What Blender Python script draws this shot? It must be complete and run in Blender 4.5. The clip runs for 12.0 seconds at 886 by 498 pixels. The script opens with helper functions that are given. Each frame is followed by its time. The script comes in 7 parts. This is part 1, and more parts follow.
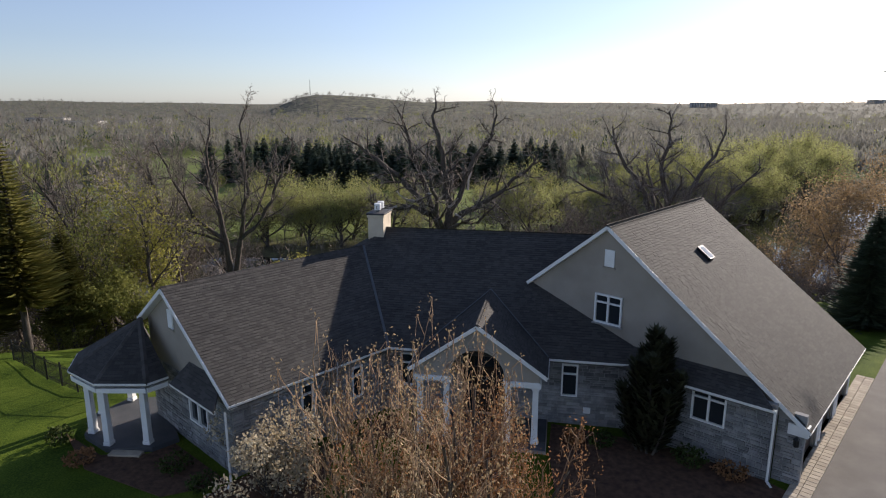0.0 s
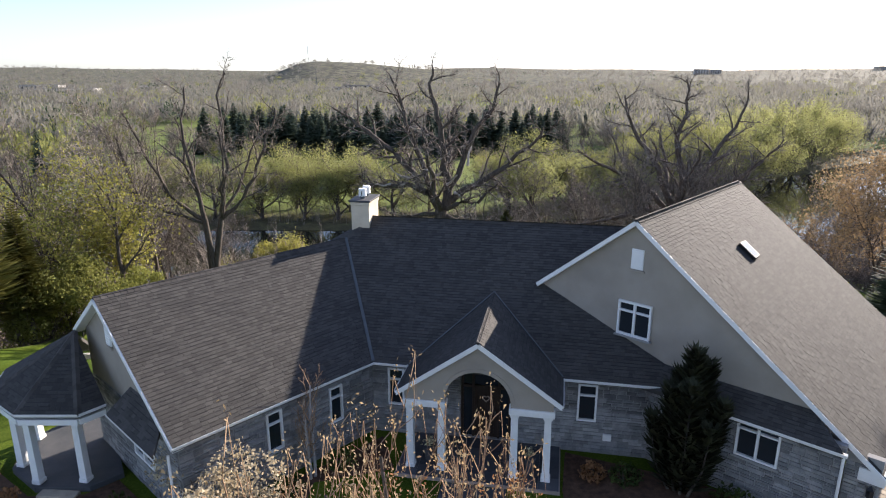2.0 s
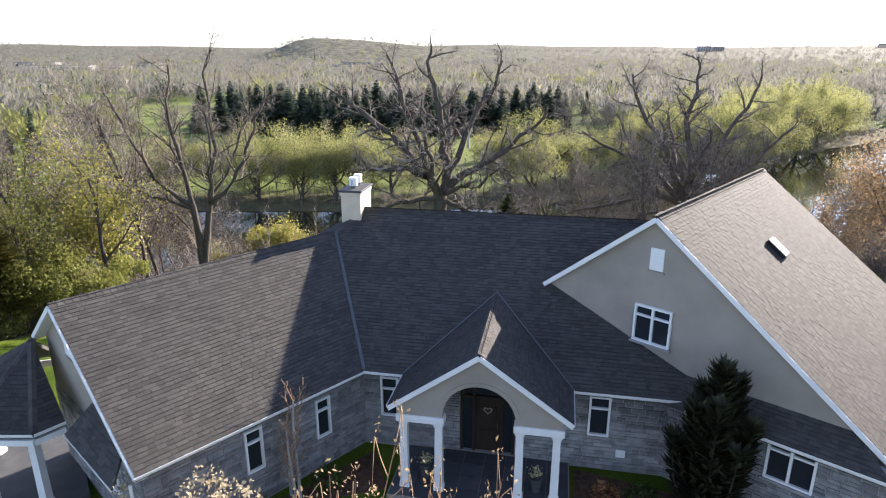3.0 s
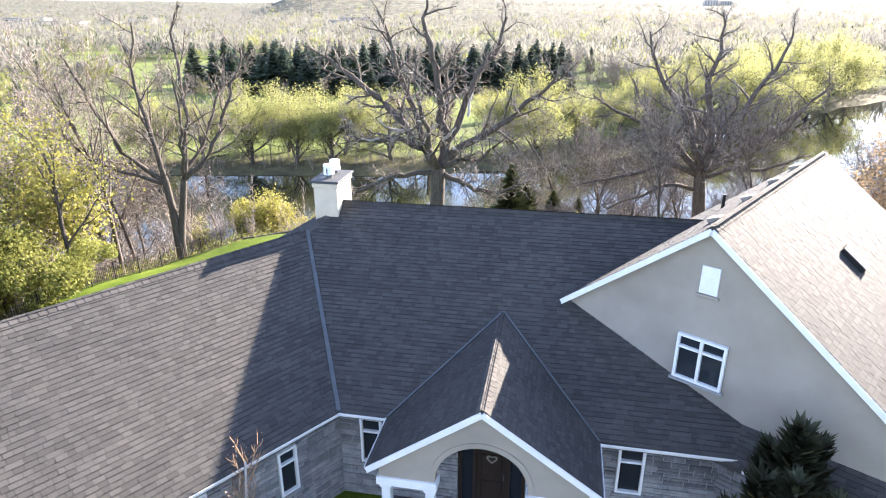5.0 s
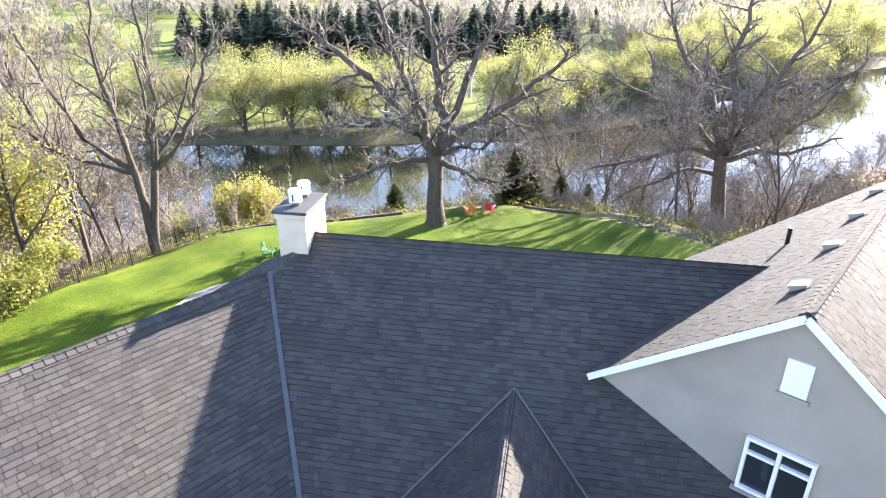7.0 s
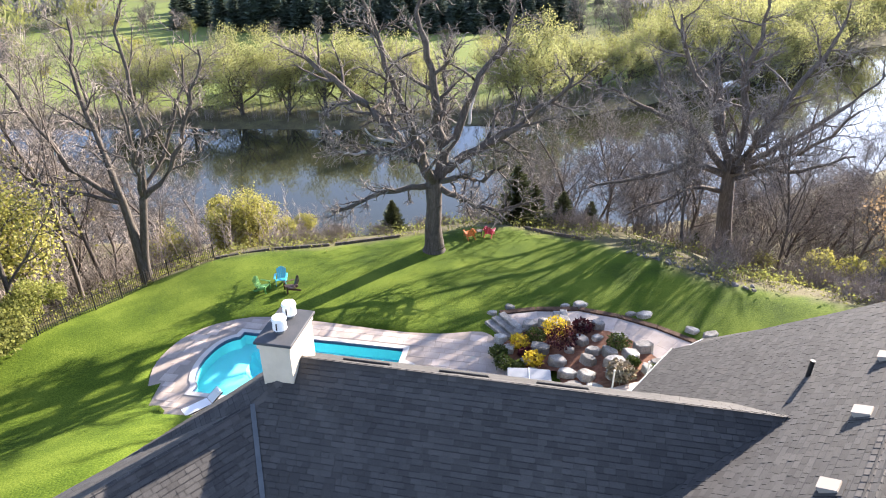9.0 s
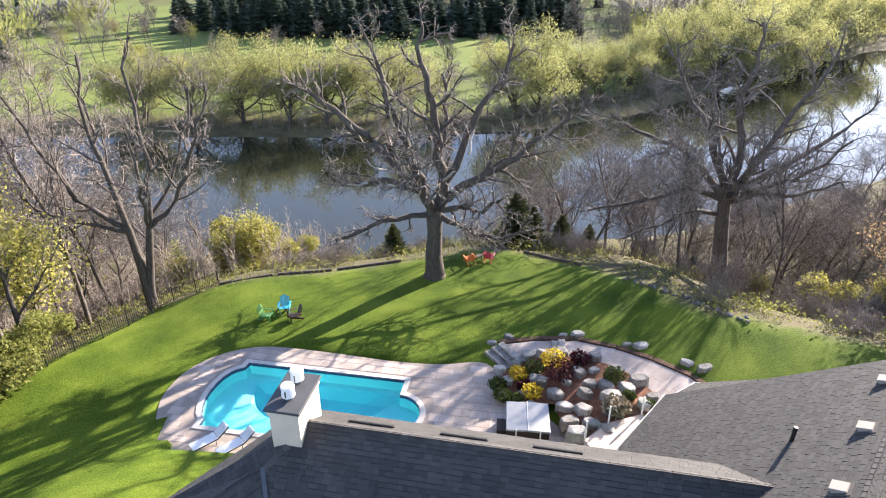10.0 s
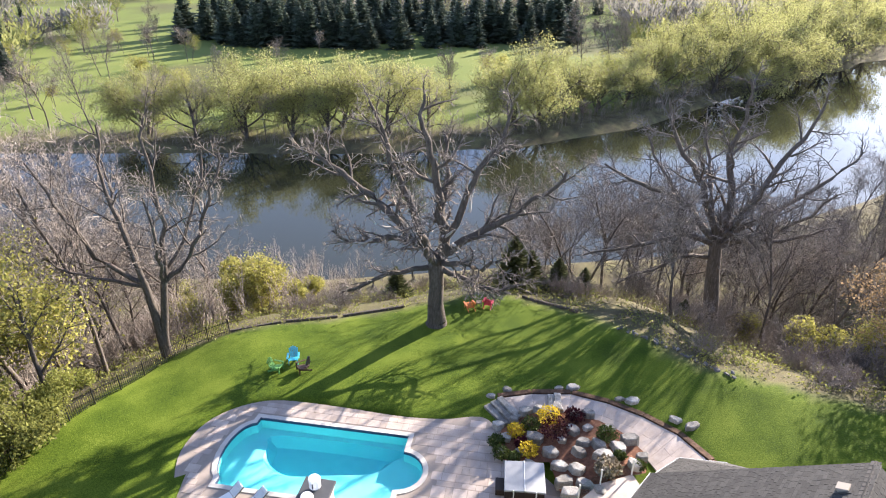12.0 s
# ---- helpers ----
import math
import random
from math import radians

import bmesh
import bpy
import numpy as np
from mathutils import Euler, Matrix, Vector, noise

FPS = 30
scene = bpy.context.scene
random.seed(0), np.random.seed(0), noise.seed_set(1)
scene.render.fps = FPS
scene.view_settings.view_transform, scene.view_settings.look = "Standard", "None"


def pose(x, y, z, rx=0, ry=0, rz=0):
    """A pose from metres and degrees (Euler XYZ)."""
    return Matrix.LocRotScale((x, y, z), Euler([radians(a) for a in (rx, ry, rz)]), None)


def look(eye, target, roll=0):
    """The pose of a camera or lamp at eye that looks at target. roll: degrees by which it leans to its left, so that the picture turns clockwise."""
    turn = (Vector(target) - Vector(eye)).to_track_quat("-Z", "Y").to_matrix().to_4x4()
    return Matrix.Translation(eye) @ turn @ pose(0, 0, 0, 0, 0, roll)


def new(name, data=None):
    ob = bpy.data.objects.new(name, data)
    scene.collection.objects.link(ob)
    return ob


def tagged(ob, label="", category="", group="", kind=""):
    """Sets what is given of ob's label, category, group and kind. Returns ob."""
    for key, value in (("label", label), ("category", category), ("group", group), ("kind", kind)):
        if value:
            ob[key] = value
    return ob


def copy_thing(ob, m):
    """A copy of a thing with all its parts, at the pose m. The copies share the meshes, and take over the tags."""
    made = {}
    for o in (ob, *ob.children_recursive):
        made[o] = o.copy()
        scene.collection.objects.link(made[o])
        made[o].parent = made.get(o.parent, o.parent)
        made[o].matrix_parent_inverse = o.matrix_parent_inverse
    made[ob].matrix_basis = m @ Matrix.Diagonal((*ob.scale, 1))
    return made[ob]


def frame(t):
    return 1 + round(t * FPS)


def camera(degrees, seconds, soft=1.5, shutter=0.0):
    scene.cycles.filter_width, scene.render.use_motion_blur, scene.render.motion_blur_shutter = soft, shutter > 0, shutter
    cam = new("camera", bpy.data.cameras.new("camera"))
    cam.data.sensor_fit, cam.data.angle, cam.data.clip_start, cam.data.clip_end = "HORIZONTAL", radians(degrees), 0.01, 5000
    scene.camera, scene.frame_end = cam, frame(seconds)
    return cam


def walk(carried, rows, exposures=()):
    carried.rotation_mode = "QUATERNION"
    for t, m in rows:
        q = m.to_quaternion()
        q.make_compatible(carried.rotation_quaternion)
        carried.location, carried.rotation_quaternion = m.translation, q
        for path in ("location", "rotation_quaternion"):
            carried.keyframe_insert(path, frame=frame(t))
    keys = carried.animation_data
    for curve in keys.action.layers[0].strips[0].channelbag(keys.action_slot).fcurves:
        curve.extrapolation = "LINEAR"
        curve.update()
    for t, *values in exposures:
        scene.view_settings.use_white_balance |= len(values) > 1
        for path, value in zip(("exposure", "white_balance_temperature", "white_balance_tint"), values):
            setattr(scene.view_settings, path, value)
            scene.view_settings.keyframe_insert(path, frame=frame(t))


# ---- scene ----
cam = camera(70.6, 12.0, soft=1.1)
METRES, EYE, TILT, LEAN, TURN = 28.0, 14.1, -13.0, 0.0, 0.0
ROWS = [
    (0.0, 0.0, 0.0, 0.0, -0.0, 0.0, 0.0),
    (0.5, 0.0023, 0.0412, 0.0096, 0.01, -0.18, 0.01),
    (1.0, 0.0036, 0.0826, 0.0189, 0.01, -0.92, -0.0),
    (1.5, 0.0059, 0.1248, 0.0297, 0.01, -1.88, -0.02),
    (2.0, 0.0079, 0.1663, 0.0395, 0.02, -2.86, 0.01),
    (2.5, 0.0093, 0.2083, 0.0493, 0.0, -3.84, -0.01),
    (3.0, 0.0106, 0.2508, 0.0588, 0.01, -4.79, -0.0),
    (5.0, 0.0179, 0.4181, 0.0987, 0.05, -8.49, 0.08),
    (5.5, 0.0198, 0.4604, 0.1088, 0.07, -9.34, 0.1),
    (6.0, 0.0209, 0.5018, 0.12, 0.06, -10.19, 0.09),
    (6.5, 0.0217, 0.5437, 0.1354, 0.06, -11.02, 0.08),
    (7.0, 0.0229, 0.5839, 0.1579, 0.07, -11.87, 0.08),
    (9.0, 0.0273, 0.6634, 0.2949, 0.14, -14.66, -0.04),
    (9.5, 0.0277, 0.658, 0.332, 0.15, -14.69, -0.05),
    (10.0, 0.0266, 0.653, 0.3695, 0.15, -14.69, -0.03),
    (10.5, 0.025, 0.6464, 0.4074, 0.17, -14.71, -0.01),
    (11.0, 0.0233, 0.639, 0.4452, 0.15, -14.71, -0.01),
    (11.5, 0.0241, 0.6315, 0.4827, 0.17, -14.71, 0.01),
    (12.0, 0.0241, 0.6181, 0.5192, 0.18, -14.71, 0.01),
]
EXPOSURES = [(0.0, 0.55, 6450, 17), (1.5, 1.1, 6450, 17), (3.0, 1.88, 6450, 17), (5.0, 2.88, 6450, 17), (6.5, 3.05, 6450, 17), (7.2, 3.0, 6450, 17), (8.8, 2.4, 6450, 17), (12.0, 2.12, 6450, 17)]
walk(cam, [(t, pose(0, 0, EYE, TILT, LEAN, TURN) @ pose(METRES * x, METRES * y, METRES * z, 90 + pitch, roll, yaw)) for t, x, y, z, yaw, pitch, roll in ROWS], EXPOSURES)

# ---- light ----
SUN_AZ, SUN_EL = 45.0, 20.5  # degrees: bearing from +x towards +y, height
world = bpy.data.worlds.new("sky")
scene.world = world
world.use_nodes = True
wn = world.node_tree.nodes
sky = wn.new("ShaderNodeTexSky")
sky.sky_type, sky.sun_disc = "NISHITA", False
sky.sun_elevation, sky.sun_rotation = radians(SUN_EL), radians(90 - SUN_AZ)
sky.air_density, sky.dust_density, sky.ozone_density = 1.0, 0.4, 1.5
wn["Background"].inputs["Strength"].default_value = 0.067
pale = wn.new("ShaderNodeHueSaturation")
pale.inputs["Saturation"].default_value, pale.inputs["Value"].default_value = 0.7, 1.25
world.node_tree.links.new(sky.outputs["Color"], pale.inputs["Color"])
cool = wn.new("ShaderNodeMixRGB")  # a clear, cool sky
cool.blend_type = "MULTIPLY"
cool.inputs[0].default_value, cool.inputs[2].default_value = 1.0, (0.86, 0.98, 1.2, 1.0)
world.node_tree.links.new(pale.outputs["Color"], cool.inputs[1])
world.node_tree.links.new(cool.outputs["Color"], wn["Background"].inputs["Color"])
sun = new("sun", bpy.data.lights.new("sun", "SUN"))
sun.data.energy, sun.data.angle, sun.data.color = 5.0, radians(0.6), (1.0, 0.91, 0.77)
SUN_DIR = Vector((math.cos(radians(SUN_AZ)) * math.cos(radians(SUN_EL)), math.sin(radians(SUN_AZ)) * math.cos(radians(SUN_EL)), math.sin(radians(SUN_EL))))
sun.matrix_world = look(SUN_DIR * 200, (0, 0, 0))

# ---- mesh tools ----
def mesh_of(name, verts, faces, smooth=False):
    me = bpy.data.meshes.new(name)
    me.from_pydata([tuple(v) for v in verts], [], [tuple(f) for f in faces])
    me.update()
    if smooth:
        me.polygons.foreach_set("use_smooth", [True] * len(me.polygons))
    return me


def add(name, verts, faces, mat, parent=None, label="", smooth=False):
    """One mesh object from plain lists, under a thing or alone."""
    me = mesh_of(name, verts, faces, smooth)
    me.materials.append(mat)
    ob = new(name, me)
    if parent is not None:
        ob.parent = parent
    if label:
        tagged(ob, label)
    return ob


def share(name, me, m, parent=None):
    ob = new(name, me)
    if parent is not None:
        ob.parent = parent
    ob.matrix_basis = m
    return ob


def part(name, bm, mat, parent=None, label="", smooth=False):
    me = bpy.data.meshes.new(name)
    bm.to_mesh(me)
    bm.free()
    me.materials.append(mat)
    if smooth:
        me.polygons.foreach_set("use_smooth", [True] * len(me.polygons))
    ob = new(name, me)
    if parent is not None:
        ob.parent = parent
    if label:
        tagged(ob, label)
    return ob


def thing(name, label, category, m=None, group="", kind=""):
    ob = new(name)
    if m is not None:
        ob.matrix_basis = m
    return tagged(ob, label, category, group, kind)


def box_bm(sx, sy, sz, m=None, bevel=0.0, bm=None):
    """A box of that size round the origin, moved by m, into bm."""
    if bm is None:
        bm = bmesh.new()
    r = bmesh.ops.create_cube(bm, size=1.0, matrix=(m or Matrix.Identity(4)) @ Matrix.Diagonal((sx, sy, sz, 1)))
    if bevel > 0:
        edges = list({e for v in r["verts"] for e in v.link_edges})
        bmesh.ops.bevel(bm, geom=edges, offset=bevel, segments=1, affect="EDGES")
    return bm


def span_bm(a, b, w, h, bevel=0.0, bm=None):
    """A straight bar from a to b, w wide and h high."""
    a, b = Vector(a), Vector(b)
    d = b - a
    m = Matrix.Translation((a + b) / 2) @ d.to_track_quat("X", "Z").to_matrix().to_4x4()
    return box_bm(d.length, w, h, m, bevel, bm)


def tube_bm(a, b, r0, r1=None, sides=10, bm=None):
    a, b = Vector(a), Vector(b)
    d = b - a
    if bm is None:
        bm = bmesh.new()
    m = Matrix.Translation((a + b) / 2) @ d.to_track_quat("Z", "Y").to_matrix().to_4x4()
    bmesh.ops.create_cone(bm, cap_ends=True, segments=sides, radius1=r0, radius2=r0 if r1 is None else r1, depth=d.length, matrix=m)
    return bm


def slab(pts, thick, down=Vector((0, 0, -1))):
    """A polygon given as 3D points, with thickness: vertices and faces."""
    n = len(pts)
    low = [Vector(p) + down * thick for p in pts]
    vs = [Vector(p) for p in pts] + low
    fs = [tuple(range(n)), tuple(range(2 * n - 1, n - 1, -1))]
    fs += [(i, i + n, (i + 1) % n + n, (i + 1) % n) for i in range(n)]
    return vs, fs


def poly_area(pts):
    return 0.5 * sum(pts[i][0] * pts[(i + 1) % len(pts)][1] - pts[(i + 1) % len(pts)][0] * pts[i][1] for i in range(len(pts)))


def signed_dist(px, py, poly):
    """Distance of points to a closed polygon's outline, negative inside."""
    d = np.full(px.shape, 1e9)
    inside = np.zeros(px.shape, bool)
    n = len(poly)
    for i in range(n):
        x0, y0 = poly[i][:2]
        x1, y1 = poly[(i + 1) % n][:2]
        ex, ey = x1 - x0, y1 - y0
        t = np.clip(((px - x0) * ex + (py - y0) * ey) / (ex * ex + ey * ey + 1e-12), 0, 1)
        d = np.minimum(d, np.hypot(px - x0 - t * ex, py - y0 - t * ey))
        cond = (y0 > py) != (y1 > py)
        with np.errstate(divide="ignore", invalid="ignore"):
            xi = x0 + (py - y0) * ex / (ey if ey != 0 else 1e-12)
        inside ^= cond & (px < xi)
    return np.where(inside, -d, d)


def line_dist(px, py, line):
    d = np.full(px.shape, 1e9)
    for (x0, y0), (x1, y1) in zip(line, line[1:]):
        ex, ey = x1 - x0, y1 - y0
        t = np.clip(((px - x0) * ex + (py - y0) * ey) / (ex * ex + ey * ey), 0, 1)
        d = np.minimum(d, np.hypot(px - x0 - t * ex, py - y0 - t * ey))
    return d


def smooth_step(a, b, x):
    t = np.clip((x - a) / (b - a), 0, 1)
    return t * t * (3 - 2 * t)


def round_corners(poly, r, steps=4):
    out = []
    n = len(poly)
    for i in range(n):
        p, c, q = Vector(poly[i - 1]), Vector(poly[i]), Vector(poly[(i + 1) % n])
        a = c + (p - c).normalized() * min(r, (p - c).length * 0.45)
        b = c + (q - c).normalized() * min(r, (q - c).length * 0.45)
        for k in range(steps + 1):
            t = k / steps
            out.append(a * (1 - t) ** 2 + c * 2 * t * (1 - t) + b * t * t)
    return out


def flow(points, closed=False, steps=6):
    """A smooth line through points (Catmull-Rom)."""
    P = [Vector(p) for p in points]
    n = len(P)
    out = []
    for i in range(n if closed else n - 1):
        p0 = P[(i - 1) % n] if closed or i > 0 else P[0]
        p1, p2 = P[i], P[(i + 1) % n]
        p3 = P[(i + 2) % n] if closed or i + 2 < n else P[-1]
        for k in range(steps):
            t = k / steps
            out.append(0.5 * (2 * p1 + (p2 - p0) * t + (2 * p0 - 5 * p1 + 4 * p2 - p3) * t * t + (3 * p1 - p0 - 3 * p2 + p3) * t ** 3))
    if not closed:
        out.append(P[-1])
    return out


class Limbs:
    """Collects tapered tubes and small leaf faces."""

    def __init__(self, seed):
        self.rng = random.Random(seed)
        self.v, self.f, self.tv, self.tf, self.lv, self.lf, self.tips = [], [], [], [], [], [], []

    def tube(self, pts, r0, r1, sides, fine=False):
        V, F = (self.tv, self.tf) if fine else (self.v, self.f)
        k0, n = len(V), len(pts)
        for i, p in enumerate(pts):
            d = (pts[min(i + 1, n - 1)] - pts[max(i - 1, 0)]).normalized()
            a = d.orthogonal().normalized()
            b = d.cross(a)
            r = r0 + (r1 - r0) * i / (n - 1)
            if i == n - 1 and fine:
                V.append(p)
                break
            for s in range(sides):
                t = 2 * math.pi * s / sides
                V.append(p + a * (r * math.cos(t)) + b * (r * math.sin(t)))
        rings = n - 1 if fine else n
        for i in range(rings - 1):
            for s in range(sides):
                q = k0 + i * sides
                F.append((q + s, q + (s + 1) % sides, q + sides + (s + 1) % sides, q + sides + s))
        if fine:
            q = k0 + (rings - 1) * sides
            for s in range(sides):
                F.append((q + s, q + (s + 1) % sides, len(V) - 1))

    def bend(self, p, d, length, segs, wiggle, lift):
        pts = [p.copy()]
        step = length / segs
        for _ in range(segs):
            d = (d + Vector((self.rng.gauss(0, wiggle), self.rng.gauss(0, wiggle), self.rng.gauss(0, wiggle) + lift))).normalized()
            p = p + d * step
            pts.append(p)
        return pts

    def leaf(self, p, size, stretch=1.0, hang=0.0):
        r = self.rng
        a = Vector((r.gauss(0, 1), r.gauss(0, 1), r.gauss(0, 1) - hang)).normalized()
        b = a.orthogonal().normalized()
        b = (b * math.cos(r.random() * 6.28) + a.cross(b) * math.sin(r.random() * 6.28)).normalized()
        s = size * r.uniform(0.6, 1.3)
        k = len(self.lv)
        self.lv += [p - b * s * 0.35, p + a * s * stretch * 0.5 - b * s * 0.5, p + a * s * stretch, p + a * s * stretch * 0.5 + b * s * 0.5]
        self.lf.append((k, k + 1, k + 2, k + 3))


# ---- materials ----
def rgb(c):
    return (c[0], c[1], c[2], 1.0)


def material(name, colours, rough=0.8, scale=4.0, fine=40.0, bump=0.3, depth=0.01, metal=0.0, island=0.0, rand=0.0, streak=None, stain=None, detail=6.0, fine_mix=0.35, spec=0.3):
    """A noise-mixed surface: colours mixed at a large and a fine scale, with relief.
    island / rand: brightness spread per loose piece / per object."""
    mat = bpy.data.materials.new(name)
    mat.use_nodes = True
    nt = mat.node_tree
    N, L = nt.nodes, nt.links
    b = N["Principled BSDF"]
    b.inputs["Roughness"].default_value = rough
    b.inputs["Metallic"].default_value = metal
    b.inputs["Specular IOR Level"].default_value = spec
    geo = N.new("ShaderNodeNewGeometry")
    co = geo.outputs["Position"]
    if streak:
        mp = N.new("ShaderNodeMapping")
        mp.inputs["Scale"].default_value = streak
        L.new(co, mp.inputs["Vector"])
        co = mp.outputs["Vector"]
    n1 = N.new("ShaderNodeTexNoise")
    n1.inputs["Scale"].default_value, n1.inputs["Detail"].default_value, n1.inputs["Roughness"].default_value = scale, detail, 0.6
    L.new(co, n1.inputs["Vector"])
    n2 = N.new("ShaderNodeTexNoise")
    n2.inputs["Scale"].default_value, n2.inputs["Detail"].default_value = fine, 4.0
    L.new(co, n2.inputs["Vector"])
    mix = N.new("ShaderNodeMix")
    mix.data_type = "FLOAT"
    mix.inputs[0].default_value = fine_mix
    L.new(n1.outputs["Fac"], mix.inputs[2])
    L.new(n2.outputs["Fac"], mix.inputs[3])
    ramp = N.new("ShaderNodeValToRGB")
    cr = ramp.color_ramp
    k = len(colours)
    for i, c in enumerate(colours):
        at = 0.34 + 0.32 * i / max(1, k - 1)
        e = cr.elements[i] if i < 2 else cr.elements.new(at)
        e.position, e.color = at, rgb(c)
    L.new(mix.outputs[0], ramp.inputs["Fac"])
    out = ramp.outputs["Color"]
    if stain:
        ns = N.new("ShaderNodeTexNoise")
        ns.inputs["Scale"].default_value, ns.inputs["Detail"].default_value = stain[1], 5.0
        L.new(geo.outputs["Position"], ns.inputs["Vector"])
        rs = N.new("ShaderNodeValToRGB")
        rs.color_ramp.elements[0].position, rs.color_ramp.elements[1].position = 0.48, 0.68
        L.new(ns.outputs["Fac"], rs.inputs["Fac"])
        ms = N.new("ShaderNodeMix")
        ms.data_type = "RGBA"
        ms.inputs[7].default_value = rgb(stain[0])
        L.new(out, ms.inputs[6])
        mm = N.new("ShaderNodeMath")
        mm.operation = "MULTIPLY"
        mm.inputs[1].default_value = stain[2]
        L.new(rs.outputs["Color"], mm.inputs[0])
        L.new(mm.outputs[0], ms.inputs[0])
        out = ms.outputs[2]
    for amount, source in ((island, "isl"), (rand, "obj")):
        if amount > 0:
            if source == "isl":
                rv = geo.outputs["Random Per Island"]
            else:
                rv = N.new("ShaderNodeObjectInfo").outputs["Random"]
            mr = N.new("ShaderNodeMapRange")
            mr.inputs[3].default_value, mr.inputs[4].default_value = 1 - amount, 1 + amount
            L.new(rv, mr.inputs[0])
            hs = N.new("ShaderNodeHueSaturation")
            L.new(out, hs.inputs["Color"])
            L.new(mr.outputs[0], hs.inputs["Value"])
            out = hs.outputs["Color"]
    L.new(out, b.inputs["Base Color"])
    if bump > 0:
        bp = N.new("ShaderNodeBump")
        bp.inputs["Strength"].default_value, bp.inputs["Distance"].default_value = bump, depth
        L.new(mix.outputs[0], bp.inputs["Height"])
        L.new(bp.outputs["Normal"], b.inputs["Normal"])
    return mat


def leaf_material(name, colours, trans=0.35, island=0.35, rand=0.15, scale=0.5):
    """Thin leaves that let light through."""
    mat = material(name, colours, rough=0.7, scale=scale, fine=6.0, bump=0.0, island=island, rand=rand, spec=0.15)
    nt = mat.node_tree
    N, L = nt.nodes, nt.links
    b = N["Principled BSDF"]
    src = b.inputs["Base Color"].links[0].from_socket
    t = N.new("ShaderNodeBsdfTranslucent")
    L.new(src, t.inputs["Color"])
    ms = N.new("ShaderNodeMixShader")
    ms.inputs[0].default_value = trans
    L.new(b.outputs[0], ms.inputs[1])
    L.new(t.outputs[0], ms.inputs[2])
    L.new(ms.outputs[0], N["Material Output"].inputs["Surface"])
    return mat


def glass_dark(name, tint=(0.02, 0.025, 0.03)):
    """Window glass over a dark room: dark, smooth, reflecting."""
    mat = bpy.data.materials.new(name)
    mat.use_nodes = True
    b = mat.node_tree.nodes["Principled BSDF"]
    b.inputs["Base Color"].default_value = rgb(tint)
    b.inputs["Roughness"].default_value = 0.03
    b.inputs["Specular IOR Level"].default_value = 0.6
    return mat
GRASS = material("lawn_grass", [(0.035, 0.075, 0.012), (0.07, 0.13, 0.02), (0.11, 0.17, 0.03)], rough=0.9, scale=0.7, fine=30.0, bump=0.6, depth=0.05, fine_mix=0.45)
ROOF = material("roof_shingle", [(0.037, 0.035, 0.033), (0.053, 0.050, 0.046), (0.076, 0.070, 0.062)], rough=0.84, scale=0.5, fine=70.0, bump=0.5, depth=0.006, island=0.22, rand=0.24, fine_mix=0.7, stain=((0.04, 0.038, 0.037), 0.35, 0.35))
ROOFBAND = material("roof_shingle_dark_band", [(0.024, 0.024, 0.024), (0.038, 0.037, 0.036)], rough=0.9, scale=0.5, fine=70.0, bump=0.4, depth=0.006)
RIDGE = material("ridge_cap_shingle", [(0.055, 0.051, 0.047), (0.085, 0.078, 0.071)], rough=0.9, scale=2.0, fine=90.0, rand=0.2)
FLASH = material("valley_metal", [(0.085, 0.095, 0.10), (0.12, 0.13, 0.135)], rough=0.55, scale=3.0, fine=40.0, bump=0.1, metal=0.3)
WHITE = material("white_trim_paint", [(0.72, 0.72, 0.70), (0.82, 0.82, 0.80)], rough=0.5, scale=2.0, fine=30.0, bump=0.08, depth=0.002)
STUCCO = material("beige_stucco", [(0.30, 0.265, 0.22), (0.36, 0.32, 0.27)], rough=0.9, scale=0.8, fine=60.0, bump=0.4, depth=0.005, stain=((0.24, 0.21, 0.18), 0.6, 0.5))
CHIM = material("chimney_stucco", [(0.55, 0.47, 0.35), (0.63, 0.55, 0.43)], rough=0.9, scale=1.5, fine=50.0, bump=0.4, depth=0.006, stain=((0.4, 0.34, 0.26), 1.2, 0.5))
MORTAR = material("wall_mortar", [(0.24, 0.24, 0.232), (0.31, 0.30, 0.29)], rough=0.95, scale=3.0, fine=50.0)
STONE = material("grey_ashlar_stone", [(0.13, 0.133, 0.137), (0.20, 0.20, 0.20), (0.29, 0.283, 0.268)], rough=0.9, scale=2.5, fine=35.0, bump=0.6, depth=0.02, island=0.3, rand=0.25)
DARKGLASS = glass_dark("window_glass")
DOORWOOD = material("dark_door_wood", [(0.02, 0.013, 0.01), (0.045, 0.03, 0.022)], rough=0.5, scale=3.0, fine=40.0, streak=(8, 8, 0.6))
PAVER = material("patio_stone", [(0.31, 0.255, 0.215), (0.39, 0.325, 0.28), (0.46, 0.395, 0.345)], rough=0.85, scale=1.2, fine=30.0, bump=0.3, depth=0.01, island=0.14, rand=0.12, stain=((0.30, 0.25, 0.21), 0.5, 0.4))
JOINT = material("patio_joint_sand", [(0.25, 0.21, 0.18), (0.32, 0.27, 0.23)], rough=0.95, scale=2.0, fine=30.0)
SLATE = material("dark_entry_slate", [(0.05, 0.055, 0.06), (0.09, 0.09, 0.095)], rough=0.7, scale=1.5, fine=25.0, rand=0.25, island=0.2)
LINER = material("pool_liner", [(0.22, 0.80, 0.80), (0.30, 0.85, 0.84)], rough=0.5, scale=3.0, fine=40.0, bump=0.05)
